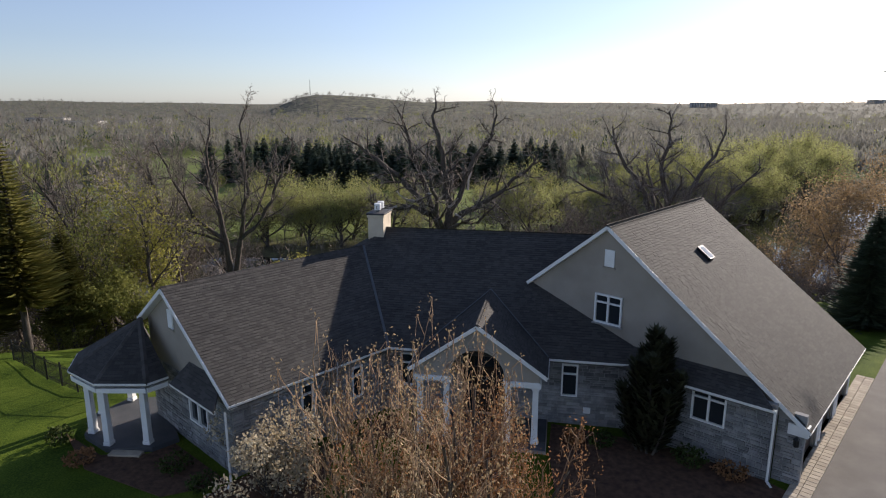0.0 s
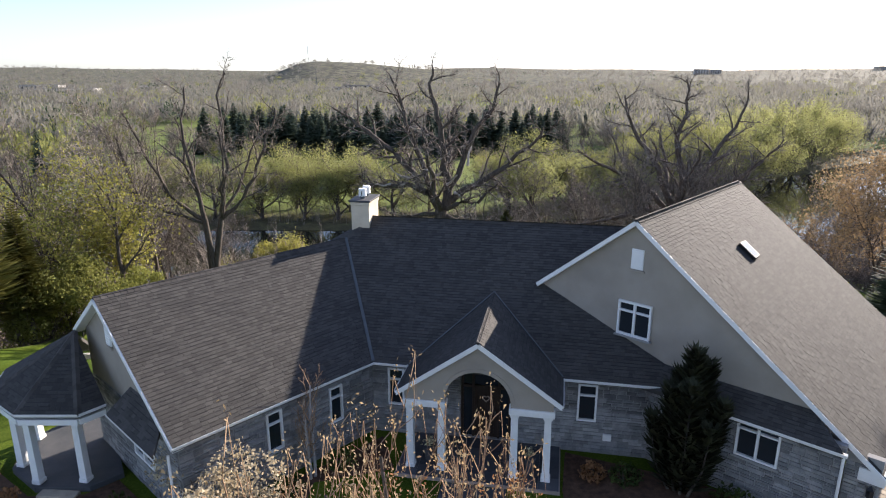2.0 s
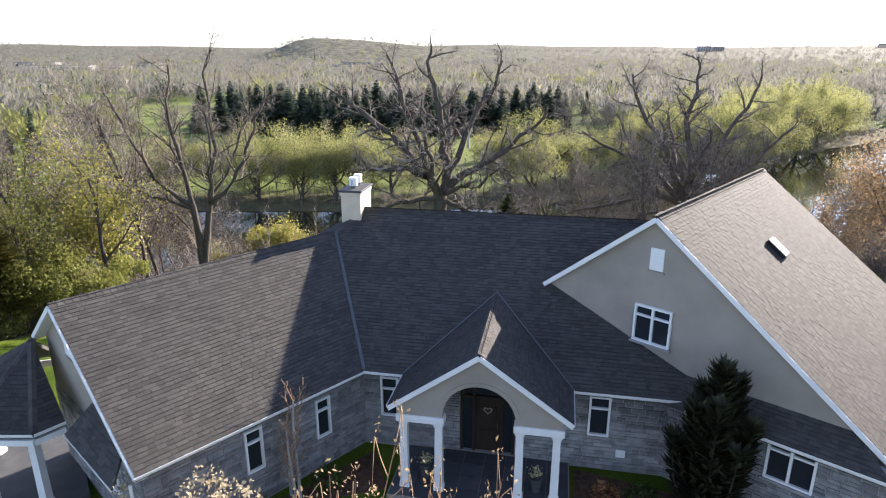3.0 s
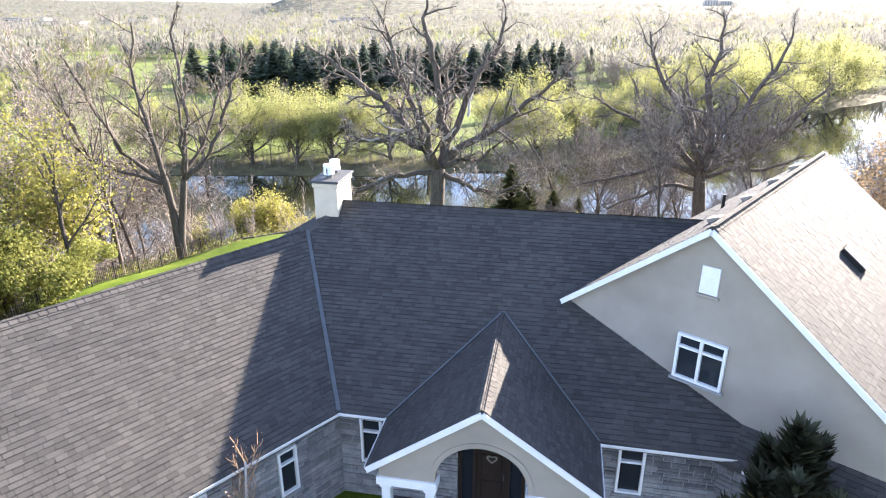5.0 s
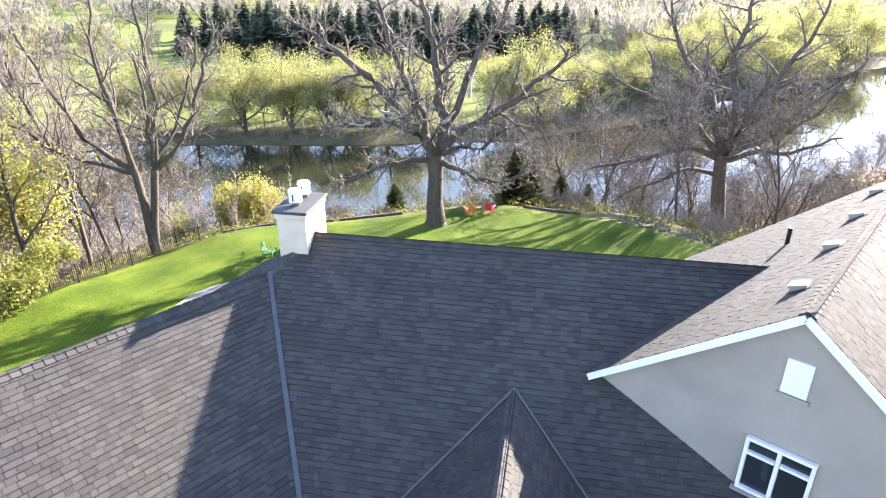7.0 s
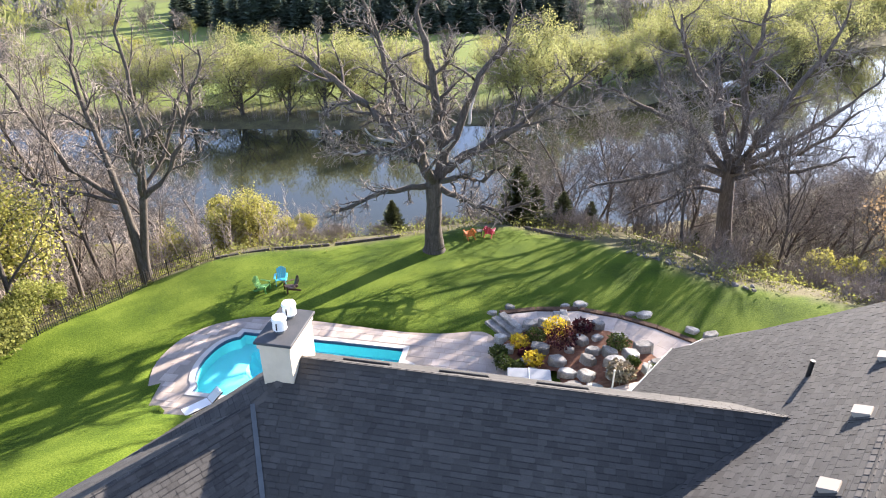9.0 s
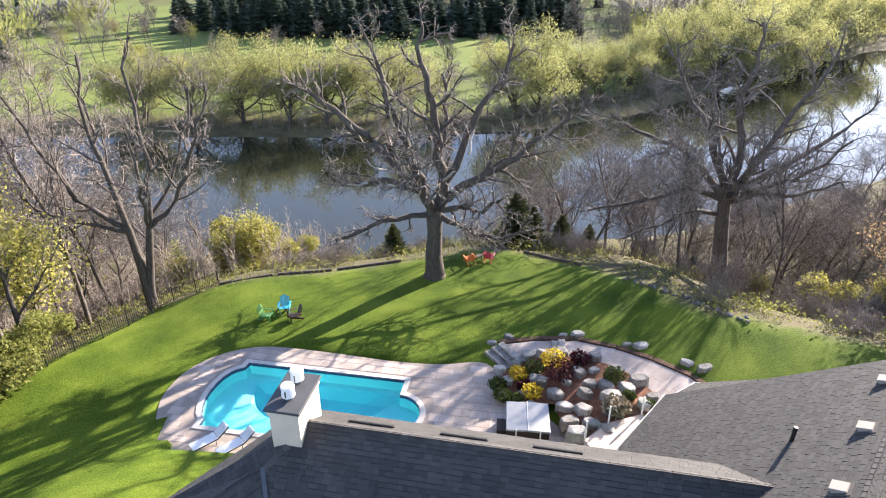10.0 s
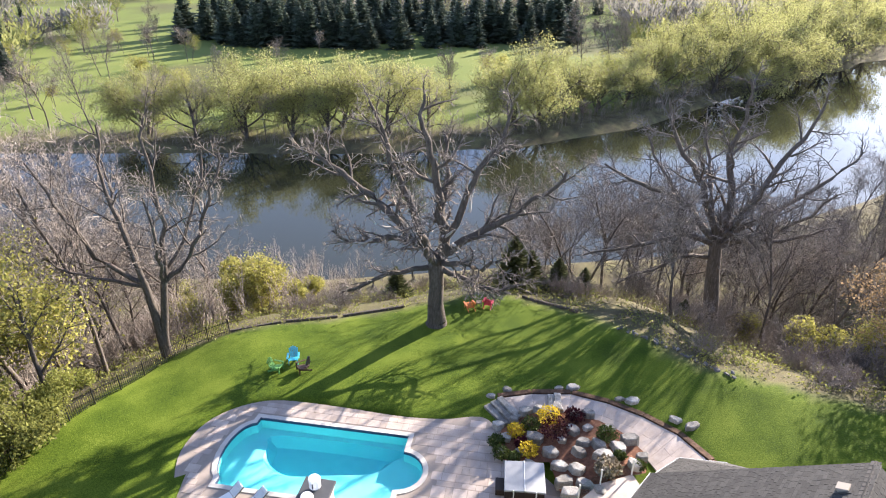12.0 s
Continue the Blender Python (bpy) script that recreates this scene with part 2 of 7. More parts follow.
BORDER = material("pool_tile_border", [(0.015, 0.03, 0.07), (0.06, 0.10, 0.18)], rough=0.3, scale=9.0, fine=30.0)
COPING = material("pool_coping", [(0.44, 0.41, 0.37), (0.54, 0.51, 0.46)], rough=0.6, scale=2.0, fine=30.0)
EARTH = material("garden_mulch", [(0.035, 0.02, 0.013), (0.09, 0.05, 0.03), (0.14, 0.08, 0.05)], rough=0.95, scale=4.0, fine=45.0, bump=0.8, depth=0.04)
ASPHALT = material("driveway_asphalt", [(0.06, 0.06, 0.065), (0.10, 0.10, 0.105)], rough=0.9, scale=1.0, fine=60.0, bump=0.3, stain=((0.14, 0.13, 0.12), 0.6, 0.4))
CURB = material("paver_border", [(0.32, 0.27, 0.21), (0.46, 0.40, 0.31)], rough=0.9, scale=3.0, fine=40.0, rand=0.15, island=0.15)
ROCK = material("garden_boulder", [(0.13, 0.12, 0.105), (0.26, 0.245, 0.22), (0.42, 0.40, 0.36)], rough=0.9, scale=1.6, fine=14.0, bump=0.9, depth=0.06, rand=0.35)
IRON = material("black_iron", [(0.008, 0.008, 0.009), (0.02, 0.02, 0.02)], rough=0.5, scale=8.0, fine=50.0, bump=0.1)
BARK = material("grey_bark", [(0.045, 0.037, 0.03), (0.088, 0.073, 0.06), (0.15, 0.128, 0.108)], rough=0.95, scale=3.0, fine=14.0, bump=0.8, depth=0.04, streak=(3, 3, 0.6), rand=0.2)
DARKTWIG = material("dark_bare_twigs", [(0.11, 0.097, 0.092), (0.20, 0.178, 0.165)], rough=0.95, scale=0.6, fine=5.0, bump=0.0, island=0.3, rand=0.2)
TWIG = material("bare_twigs", [(0.15, 0.125, 0.105), (0.27, 0.23, 0.195)], rough=0.95, scale=0.6, fine=5.0, bump=0.0, island=0.45, rand=0.25)
WARMTWIG = material("golden_brown_twigs", [(0.20, 0.125, 0.075), (0.34, 0.225, 0.135)], rough=0.9, scale=0.6, fine=5.0, bump=0.0, island=0.35, rand=0.2)
PALETWIG = material("pale_dead_limbs", [(0.30, 0.275, 0.25), (0.46, 0.43, 0.40)], rough=0.95, scale=1.0, fine=9.0, bump=0.4, depth=0.02)
DRYBRUSH = material("dry_brush_stems", [(0.19, 0.155, 0.10), (0.30, 0.25, 0.17)], rough=0.95, scale=0.5, fine=4.0, bump=0.0, island=0.4, rand=0.2)
WILLOW = leaf_material("willow_spring_leaves", [(0.20, 0.205, 0.075), (0.28, 0.285, 0.11), (0.35, 0.35, 0.155)], trans=0.6, island=0.18)
SPRING = leaf_material("yellow_green_buds", [(0.20, 0.195, 0.05), (0.31, 0.29, 0.075), (0.38, 0.355, 0.11)], trans=0.45)
OLIVE = leaf_material("olive_green_leaves", [(0.14, 0.155, 0.04), (0.26, 0.265, 0.075)], trans=0.45)
CONIFER = leaf_material("dark_conifer_needles", [(0.026, 0.042, 0.026), (0.05, 0.075, 0.042), (0.08, 0.10, 0.055)], trans=0.2, scale=0.3)
ORANGE = leaf_material("orange_bud_leaves", [(0.27, 0.185, 0.10), (0.42, 0.30, 0.165)], trans=0.4)
BLOSSOM = leaf_material("pale_magnolia_buds", [(0.36, 0.26, 0.14), (0.52, 0.39, 0.23)], trans=0.35)
RUST = leaf_material("rusty_buds", [(0.22, 0.11, 0.05), (0.36, 0.19, 0.09)], trans=0.4)
CREAM = leaf_material("cream_blossom", [(0.46, 0.37, 0.24), (0.64, 0.55, 0.39)], trans=0.35)
# conifer needles paled towards blue-green, distance haze put into the colour
FARFIR = leaf_material("far_fir_needles_hazed", [(0.045, 0.066, 0.05), (0.075, 0.10, 0.07), (0.11, 0.135, 0.09)], trans=0.25, scale=0.3)
# bare wood colour lightened to imitate haze over the valley
FARWOOD = leaf_material("far_bare_wood_hazed", [(0.15, 0.143, 0.13), (0.21, 0.20, 0.175), (0.25, 0.24, 0.18)], trans=0.45, island=0.12, scale=0.012)
FARGREEN = leaf_material("far_spring_wood", [(0.17, 0.18, 0.06), (0.25, 0.26, 0.09), (0.30, 0.30, 0.13)], trans=0.5, island=0.15, scale=0.02)


def water_material():
    mat = bpy.data.materials.new("river_water")
    mat.use_nodes = True
    N, L = mat.node_tree.nodes, mat.node_tree.links
    b = N["Principled BSDF"]
    b.inputs["Base Color"].default_value = (0.024, 0.026, 0.014, 1)
    b.inputs["Roughness"].default_value = 0.035
    b.inputs["Specular IOR Level"].default_value = 0.5
    geo = N.new("ShaderNodeNewGeometry")
    n = N.new("ShaderNodeTexNoise")
    n.inputs["Scale"].default_value, n.inputs["Detail"].default_value = 0.35, 4.0
    L.new(geo.outputs["Position"], n.inputs["Vector"])
    bp = N.new("ShaderNodeBump")
    bp.inputs["Strength"].default_value, bp.inputs["Distance"].default_value = 0.05, 0.25
    L.new(n.outputs["Fac"], bp.inputs["Height"])
    L.new(bp.outputs["Normal"], b.inputs["Normal"])
    return mat


def pool_water_material():
    mat = bpy.data.materials.new("pool_water")
    mat.use_nodes = True
    N, L = mat.node_tree.nodes, mat.node_tree.links
    b = N["Principled BSDF"]
    tr = N.new("ShaderNodeBsdfTransparent")
    tr.inputs["Color"].default_value = (0.75, 0.97, 1.0, 1)
    gl = N.new("ShaderNodeBsdfGlossy")
    gl.inputs["Roughness"].default_value = 0.04
    fr = N.new("ShaderNodeFresnel")
    fr.inputs["IOR"].default_value = 1.33
    ms = N.new("ShaderNodeMixShader")
    L.new(fr.outputs[0], ms.inputs[0])
    L.new(tr.outputs[0], ms.inputs[1])
    L.new(gl.outputs[0], ms.inputs[2])
    L.new(ms.outputs[0], N["Material Output"].inputs["Surface"])
    geo = N.new("ShaderNodeNewGeometry")
    n = N.new("ShaderNodeTexNoise")
    n.inputs["Scale"].default_value = 2.5
    L.new(geo.outputs["Position"], n.inputs["Vector"])
    bp = N.new("ShaderNodeBump")
    bp.inputs["Strength"].default_value, bp.inputs["Distance"].default_value = 0.1, 0.05
    L.new(n.outputs["Fac"], bp.inputs["Height"])
    L.new(bp.outputs["Normal"], gl.inputs["Normal"])
    return mat


def ground_material():
    """Lawn, bluff litter and far meadows, mixed by the land's own zones (vertex attribute 'zone')."""
    mat = bpy.data.materials.new("ground_cover")
    mat.use_nodes = True
    N, L = mat.node_tree.nodes, mat.node_tree.links
    b = N["Principled BSDF"]
    b.inputs["Roughness"].default_value = 0.95
    b.inputs["Specular IOR Level"].default_value = 0.1
    geo = N.new("ShaderNodeNewGeometry")

    def noise_node(scale, detail=5.0):
        n = N.new("ShaderNodeTexNoise")
        n.inputs["Scale"].default_value, n.inputs["Detail"].default_value = scale, detail
        L.new(geo.outputs["Position"], n.inputs["Vector"])
        return n.outputs["Fac"]

    def ramp(fac, stops):
        r = N.new("ShaderNodeValToRGB")
        for i, (at, c) in enumerate(stops):
            e = r.color_ramp.elements[i] if i < 2 else r.color_ramp.elements.new(at)
            e.position, e.color = at, rgb(c)
        L.new(fac, r.inputs["Fac"])
        return r.outputs["Color"]

    def mixed(fac, a, c):
        m = N.new("ShaderNodeMix")
        m.data_type = "RGBA"
        L.new(fac, m.inputs[0])
        L.new(a, m.inputs[6])
        L.new(c, m.inputs[7])
        return m.outputs[2]

    big, fine = noise_node(0.35, 6.0), noise_node(14.0, 8.0)
    mx = N.new("ShaderNodeMix")
    mx.data_type = "FLOAT"
    mx.inputs[0].default_value = 0.5
    L.new(big, mx.inputs[2])
    L.new(fine, mx.inputs[3])
    lawn = ramp(mx.outputs[0], [(0.36, (0.026, 0.050, 0.005)), (0.5, (0.066, 0.102, 0.009)), (0.64, (0.122, 0.160, 0.020))])
    litter = ramp(mx.outputs[0], [(0.34, (0.045, 0.038, 0.024)), (0.5, (0.10, 0.088, 0.05)), (0.66, (0.17, 0.16, 0.07))])
    meadow = ramp(noise_node(0.012, 6.0), [(0.40, (0.10, 0.105, 0.045)), (0.5, (0.135, 0.17, 0.045)), (0.62, (0.165, 0.195, 0.055))])
    far = ramp(noise_node(0.05, 8.0), [(0.35, (0.06, 0.065, 0.05)), (0.5, (0.11, 0.105, 0.08)), (0.65, (0.17, 0.17, 0.10))])
    at = N.new("ShaderNodeAttribute")
    at.attribute_name = "zone"
    sep = N.new("ShaderNodeSeparateColor")
    L.new(at.outputs["Color"], sep.inputs[0])
    out = mixed(sep.outputs[0], litter, lawn)
    out = mixed(sep.outputs[1], out, meadow)
    out = mixed(sep.outputs[2], out, far)
    L.new(out, b.inputs["Base Color"])
    bp = N.new("ShaderNodeBump")
    bp.inputs["Strength"].default_value, bp.inputs["Distance"].default_value = 0.7, 0.06
    L.new(mx.outputs[0], bp.inputs["Height"])
    L.new(bp.outputs["Normal"], b.inputs["Normal"])
    return mat

# ---- land ----
LAWN_EDGE = [(-60, -40), (-36, 10), (-31, 30), (-27, 41), (-24.7, 46), (-22.1, 53.5), (-19.9, 57.6), (-16.2, 59.4), (-12, 60.3), (-7.7, 61), (-2.4, 62.7), (3, 64.6), (6, 64.6), (11, 61.4), (14.4, 57.4), (16.9, 53.1), (20.5, 50.7), (26.2, 47.8), (33, 46), (42, 40), (60, 30), (90, 0), (90, -40)]
RIVER = [(-900, 60), (-300, 132), (-95, 141), (-20, 140), (30, 147), (75, 169), (116, 204), (170, 244), (300, 330), (520, 520), (600, 900)]
PATIO = [(-12.6, 42.4), (-13.9, 43.8), (-14.8, 46.5), (-14.5, 48.7), (-13.5, 50.2), (-11.8, 51.2), (-9.8, 51.5), (-6.1, 50.9), (-2.4, 50.1), (0.5, 49.8), (2.9, 50.0), (3.9, 49.0), (5.2, 46.8), (7.2, 44.0), (9.6, 41.5), (9.0, 39.6), (-3.0, 40.5), (-8.0, 41.5)]
PATIO_Z = -3.2
WATER_Z = -28.0


def terrace(x, y):
    """Height of the lot: street side level, then falling to the pool lawn."""
    rear = -3.25 + 2.3 * smooth_step(6, 24, x) - 1.3 * smooth_step(-13, -22, x) * smooth_step(48, 58, y) - 0.25 * smooth_step(54, 64, y)
    k = smooth_step(31, 43, y + 0.25 * np.clip(x, -40, 0) + 5 * smooth_step(-12, -22, x))
    return rear * k - 0.5 * smooth_step(-14, -28, x) * (1 - k)


def land(x, y):
    """Ground height and zones (lawn, meadow, far) of points."""
    x, y = np.asarray(x, float), np.asarray(y, float)
    d = signed_dist(x, y, LAWN_EDGE)
    top = terrace(x, y)
    out = np.clip(d, 0, None)
    rough = 0.5 * np.sin(x * 0.21 + 1.3) * np.sin(y * 0.17) + 0.3 * np.sin(x * 0.53 + y * 0.37)
    bluff = top - 0.35 * np.clip(out, 0, 4) - 0.62 * np.clip(out - 4, 0, None) + rough * smooth_step(2, 10, out)
    plain = -26.7 + 0.6 * np.sin(x * 0.011 + 0.4) * np.sin(y * 0.009) + 0.4 * np.sin(x * 0.04) * np.sin(y * 0.05)
    h = np.where(d > 0, np.maximum(bluff, plain), top)
    r = line_dist(x, y, RIVER)
    h = np.where(r < 40, np.minimum(h, -30.5 + 4.0 * smooth_step(24, 36, r) + 0.6 * np.clip(r - 33, 0, None)), h)
    dist = np.hypot(x, y)
    bearing = x / np.maximum(y, 1.0)
    hill = 66 * np.exp(-((dist - 2300) / 420) ** 2) * (smooth_step(-0.30, -0.20, bearing) * (1 - 0.75 * smooth_step(-0.19, 0.12, bearing)) * smooth_step(0.5, 0.1, bearing))
    ridge = (52 + 7 * np.sin(bearing * 9 + 1) + 3 * np.sin(bearing * 27)) * smooth_step(1700, 4200, dist)
    h = h + (hill + ridge) * (y > 200)
    lawn = smooth_step(1.0, -0.3, d + 0.35 * np.sin(x * 1.7) * np.sin(y * 1.3))
    meadow = smooth_step(40, 52, r) * (y > 120 + 0.2 * x) * (1 - smooth_step(900, 1500, dist))
    far = smooth_step(700, 1500, dist)
    return h, lawn, meadow, far


def axis(segments):
    out = []
    for a, b, step in segments:
        out += list(np.arange(a, b, step))
    return np.array(out + [segments[-1][1]])


xs = axis([(-4600, -1400, 200), (-1400, -400, 50), (-400, -120, 14), (-120, -40, 4), (-40, 40, 0.9), (40, 130, 4), (130, 450, 14), (450, 1500, 50), (1500, 4600, 200)])
ys = axis([(-300, -40, 26), (-40, 18, 3), (18, 70, 0.9), (70, 130, 2.5), (130, 260, 5), (260, 700, 16), (700, 1600, 45), (1600, 2900, 70), (2900, 4700, 150)])
gx, gy = np.meshgrid(xs, ys)
gz, z_lawn, z_meadow, z_far = land(gx, gy)
under = signed_dist(gx, gy, PATIO)
gz = np.where(under < -0.7, np.minimum(gz, PATIO_Z - 3.0), gz)
nx, ny = len(xs), len(ys)
gv = np.stack([gx.ravel(), gy.ravel(), gz.ravel()], 1)
idx = np.arange(nx * ny).reshape(ny, nx)
gf = np.stack([idx[:-1, :-1].ravel(), idx[:-1, 1:].ravel(), idx[1:, 1:].ravel(), idx[1:, :-1].ravel()], 1)
ground = add("ground", gv.tolist(), gf.tolist(), ground_material(), smooth=True)
zone = ground.data.color_attributes.new("zone", "FLOAT_COLOR", "POINT")
zone.data.foreach_set("color", np.stack([z_lawn.ravel(), z_meadow.ravel(), z_far.ravel(), np.ones(nx * ny)], 1).ravel())
tagged(ground, "mown green lawn falling to a brushy river bluff and far meadows", "ground", kind="structure")


def ground_z(x, y):
    return float(land(np.array([x]), np.array([y]))[0][0])


water = add("water", [(-1200, -100, WATER_Z), (900, -100, WATER_Z), (900, 1100, WATER_Z), (-1200, 1100, WATER_Z)], [(0, 1, 2, 3)], water_material())
tagged(water, "calm olive-brown river reflecting trees and sky", "river", kind="structure")

# ---- house ----
def axes(deg):
    a = radians(deg)
    return Vector((math.cos(a), math.sin(a), 0)), Vector((-math.sin(a), math.cos(a), 0))


MU, MN = axes(-10.7)      # main block: along the ridge, and back from the street
WU, WB = axes(47.0)       # left wing: along its ridge, and to its rear
GG, GR = axes(-42.0)      # garage block: across its gable, and along its ridge


def M(u, n, z):
    return MU * u + MN * n + Vector((0, 0, z))


def W(w, b, z):
    return WU * w + WB * b + Vector((0, 0, z))


G_PIVOT = Vector((7.094, 26.490, 0))  # the garage gable's apex in plan


def G(g, r, z):
    return G_PIVOT + GG * (g + 11.81) + GR * (r - 24.75) + Vector((0, 0, z))


EAVE, MS = 3.28, 0.676
M_FRONT, M_RIDGE_N, M_RIDGE_Z = 26.03, 32.36, 7.56
W_RIDGE_B, W_RIDGE_Z, W_EAVE_B, W_EAVE_Z, WS = 25.28, 6.76, 20.21, 3.28, 0.686
W_FRONT = 10.1
G_RIDGE, G_RIDGE_Z, GS, G_FRONT, G_BACK = -11.81, 9.02, 0.80, 24.75, 35.8
house = thing("house", "large grey-stone and beige-stucco bungalow under brown-grey shingle roofs", "house")
STONE_TARGET = []


def front_z(p):
    return EAVE + MS * (p.dot(MN) - M_FRONT)


BAND = 0.74  # share of a tab below its dark printed band
unit_shingles = []
for banded in (False, True):
    me = mesh_of("shingle", [(0, 0, 1), (1, 0, 1), (1, BAND, 1 - 0.8 * BAND), (0, BAND, 1 - 0.8 * BAND), (1, 1, 0.2), (0, 1, 0.2), (0, 0, 0), (1, 0, 0)], [(0, 1, 2, 3), (3, 2, 4, 5), (6, 7, 1, 0), (6, 0, 3), (7, 2, 1)])
    me.materials.append(ROOF)
    me.materials.append(ROOFBAND)
    me.polygons[1].material_index = 1 if banded else 0
    unit_shingles.append(me)


def roof_plane(pts, along, label="", singles=0):
    """A roof slab of 3D polygon pts with laid shingle courses that run along the direction given."""
    vs, fs = slab([Vector(p) - Vector((0, 0, 0.012)) for p in pts], 0.15)
    roof = add("roof", vs, fs, ROOF, house, label)
    along = along.normalized()
    normal = Vector((0, 0, 0))
    for i in range(len(pts)):
        normal += Vector(pts[i]).cross(Vector(pts[(i + 1) % len(pts)]))
    normal.normalize()
    if normal.z < 0:
        normal = -normal
    up = normal.cross(along).normalized()
    if up.z < 0:
        up = -up
    o = Vector(pts[0])
    flat = [((Vector(p) - o).dot(along), (Vector(p) - o).dot(up)) for p in pts]
    lo, hi = min(p[1] for p in flat), max(p[1] for p in flat)

    def cross(v):
        xsn = []
        for i in range(len(flat)):
            (x0, y0), (x1, y1) = flat[i], flat[(i + 1) % len(flat)]
            if (y0 > v) != (y1 > v):
                xsn.append(x0 + (v - y0) / (y1 - y0) * (x1 - x0))
        return sorted(xsn)

    rng = random.Random(int(abs(o.x * 97 + o.y * 31)) + 5)
    V, F, dark = [], [], []
    course, tab = 0.145, 0.27
    v = lo - 0.02
    while v < hi:
        low, high = cross(max(v, lo + 0.004)), cross(min(v + course, hi - 0.004))
        if len(low) == len(high):
            for k in range(0, len(low) - 1, 2):
                a0, a1, b0, b1 = low[k], low[k + 1], high[k], high[k + 1]
                start = min(a0, b0) - rng.random() * tab
                cuts = [start]
                while cuts[-1] < max(a1, b1):
                    cuts.append(cuts[-1] + tab * rng.choice((0.55, 0.8, 1.0, 1.0, 1.35)))
                for j in range(len(cuts) - 1):
                    l0, r0 = max(cuts[j], a0), min(cuts[j + 1] - 0.012, a1)
                    l1, r1 = max(cuts[j], b0), min(cuts[j + 1] - 0.012, b1)
                    if r0 - l0 < 0.02 and r1 - l1 < 0.02:
                        continue
                    r0, r1 = max(r0, l0 + 0.005), max(r1, l1 + 0.005)
                    lift = 0.012 + 0.012 * rng.random()
                    if singles > 0 and v > hi - 1.75 and r0 - l0 > 0.1 and abs(l0 - l1) < 1e-6 and abs(r0 - r1) < 1e-6:
                        singles -= 1
                        c = o + along * l0 + up * v
                        m = Matrix.Translation(c) @ Matrix((along, up, normal)).transposed().to_4x4() @ Matrix.Diagonal((r0 - l0, course + 0.02, lift, 1))
                        share("shingle", unit_shingles[rng.random() < 0.6], m, roof)
                        continue
                    i = len(V)
                    lm, rm, vm, hm = l0 + (l1 - l0) * BAND, r0 + (r1 - r0) * BAND, v + (course + 0.02) * BAND, lift + (0.004 - lift) * BAND
                    for (uu, vv, hh) in ((l0, v, lift), (r0, v, lift), (rm, vm, hm), (lm, vm, hm), (r1, v + course + 0.02, 0.004), (l1, v + course + 0.02, 0.004), (l0, v, 0.0), (r0, v, 0.0)):
                        V.append(o + along * uu + up * vv + normal * hh)
                    if rng.random() < 0.6:
                        dark.append(len(F) + 1)
                    F += [(i, i + 1, i + 2, i + 3), (i + 3, i + 2, i + 4, i + 5), (i + 6, i + 7, i + 1, i), (i + 6, i, i + 3), (i + 7, i + 2, i + 1)]
        v += course
    rest = add("shingles", V, F, ROOF, roof)
    rest.data.materials.append(ROOFBAND)
    for k in dark:
        rest.data.polygons[k].material_index = 1
    tagged(rest, kind="stuff")
    return roof


def ridge_line(a, b, w=0.15):
    """Overlapping cap shingles along a ridge or hip."""
    a, b = Vector(a), Vector(b)
    d = (b - a)
    n = max(1, int(d.length / 0.22))
    side = d.cross(Vector((0, 0, 1))).normalized()
    step = d / n
    V, F = [], []
    for c, h in ((Vector((0, 0, 0)), 0.040), (step * 1.25, 0.026)):
        for up in (0.0, -0.02):
            V += [c - side * w + Vector((0, 0, h + up - w * 0.62)), c + Vector((0, 0, h + up)), c + side * w + Vector((0, 0, h + up - w * 0.62))]
    F = [(0, 1, 7, 6), (1, 2, 8, 7), (0, 3, 4, 1), (1, 4, 5, 2)]
    me = mesh_of("ridge_cap", V, F)
    me.materials.append(RIDGE)
    for i in range(n):
        share("ridge_cap", me, Matrix.Translation(a + step * i), house)


def fascia(a, b, h=0.2, w=0.04, out=Vector((0, 0, 0))):
    return part("fascia", span_bm(Vector(a) + out, Vector(b) + out, w, h), WHITE, house)


def gutter(a, b):
    """A gutter channel along an eave."""
    a, b = Vector(a), Vector(b)
    d = (b - a).normalized()
    side = d.cross(Vector((0, 0, 1)))
    prof = [(-0.06, 0.0), (-0.06, -0.11), (0.03, -0.12), (0.06, -0.06), (0.065, 0.0), (0.05, 0.0), (0.045, -0.05), (0.02, -0.1), (-0.045, -0.09), (-0.045, 0.0)]
    V = [c + side * x + Vector((0, 0, z)) for c in (a, b) for x, z in prof]
    n = len(prof)
    F = [(i, (i + 1) % n, (i + 1) % n + n, i + n) for i in range(n)] + [tuple(range(n - 1, -1, -1)), tuple(range(n, 2 * n))]
    return add("gutter", V, F, WHITE, house)


# main block
V0 = M(-7.46, M_FRONT, EAVE)
J0 = Vector((-4.24, 32.52, 6.76))
RW, RE = M(-9.26, M_RIDGE_N, M_RIDGE_Z), M(3.06, M_RIDGE_N, M_RIDGE_Z)
E0 = Vector((10.35, 24.52, EAVE))
G1 = G(-15.85, G_FRONT + 0.25, 5.5)
G1.z = front_z(G1)
roof_plane([V0, E0, G1, RE, RW, J0], MU, singles=290)
M_BACK = M_RIDGE_N + 1.7
M_BZ = M_RIDGE_Z - 0.69 * 1.7
roof_plane([M(6.0, M_RIDGE_N + 0.01, M_RIDGE_Z), M(6.0, M_BACK, M_BZ), M(-10.2, M_BACK, M_BZ), RW + MN * 0.01], -MU)
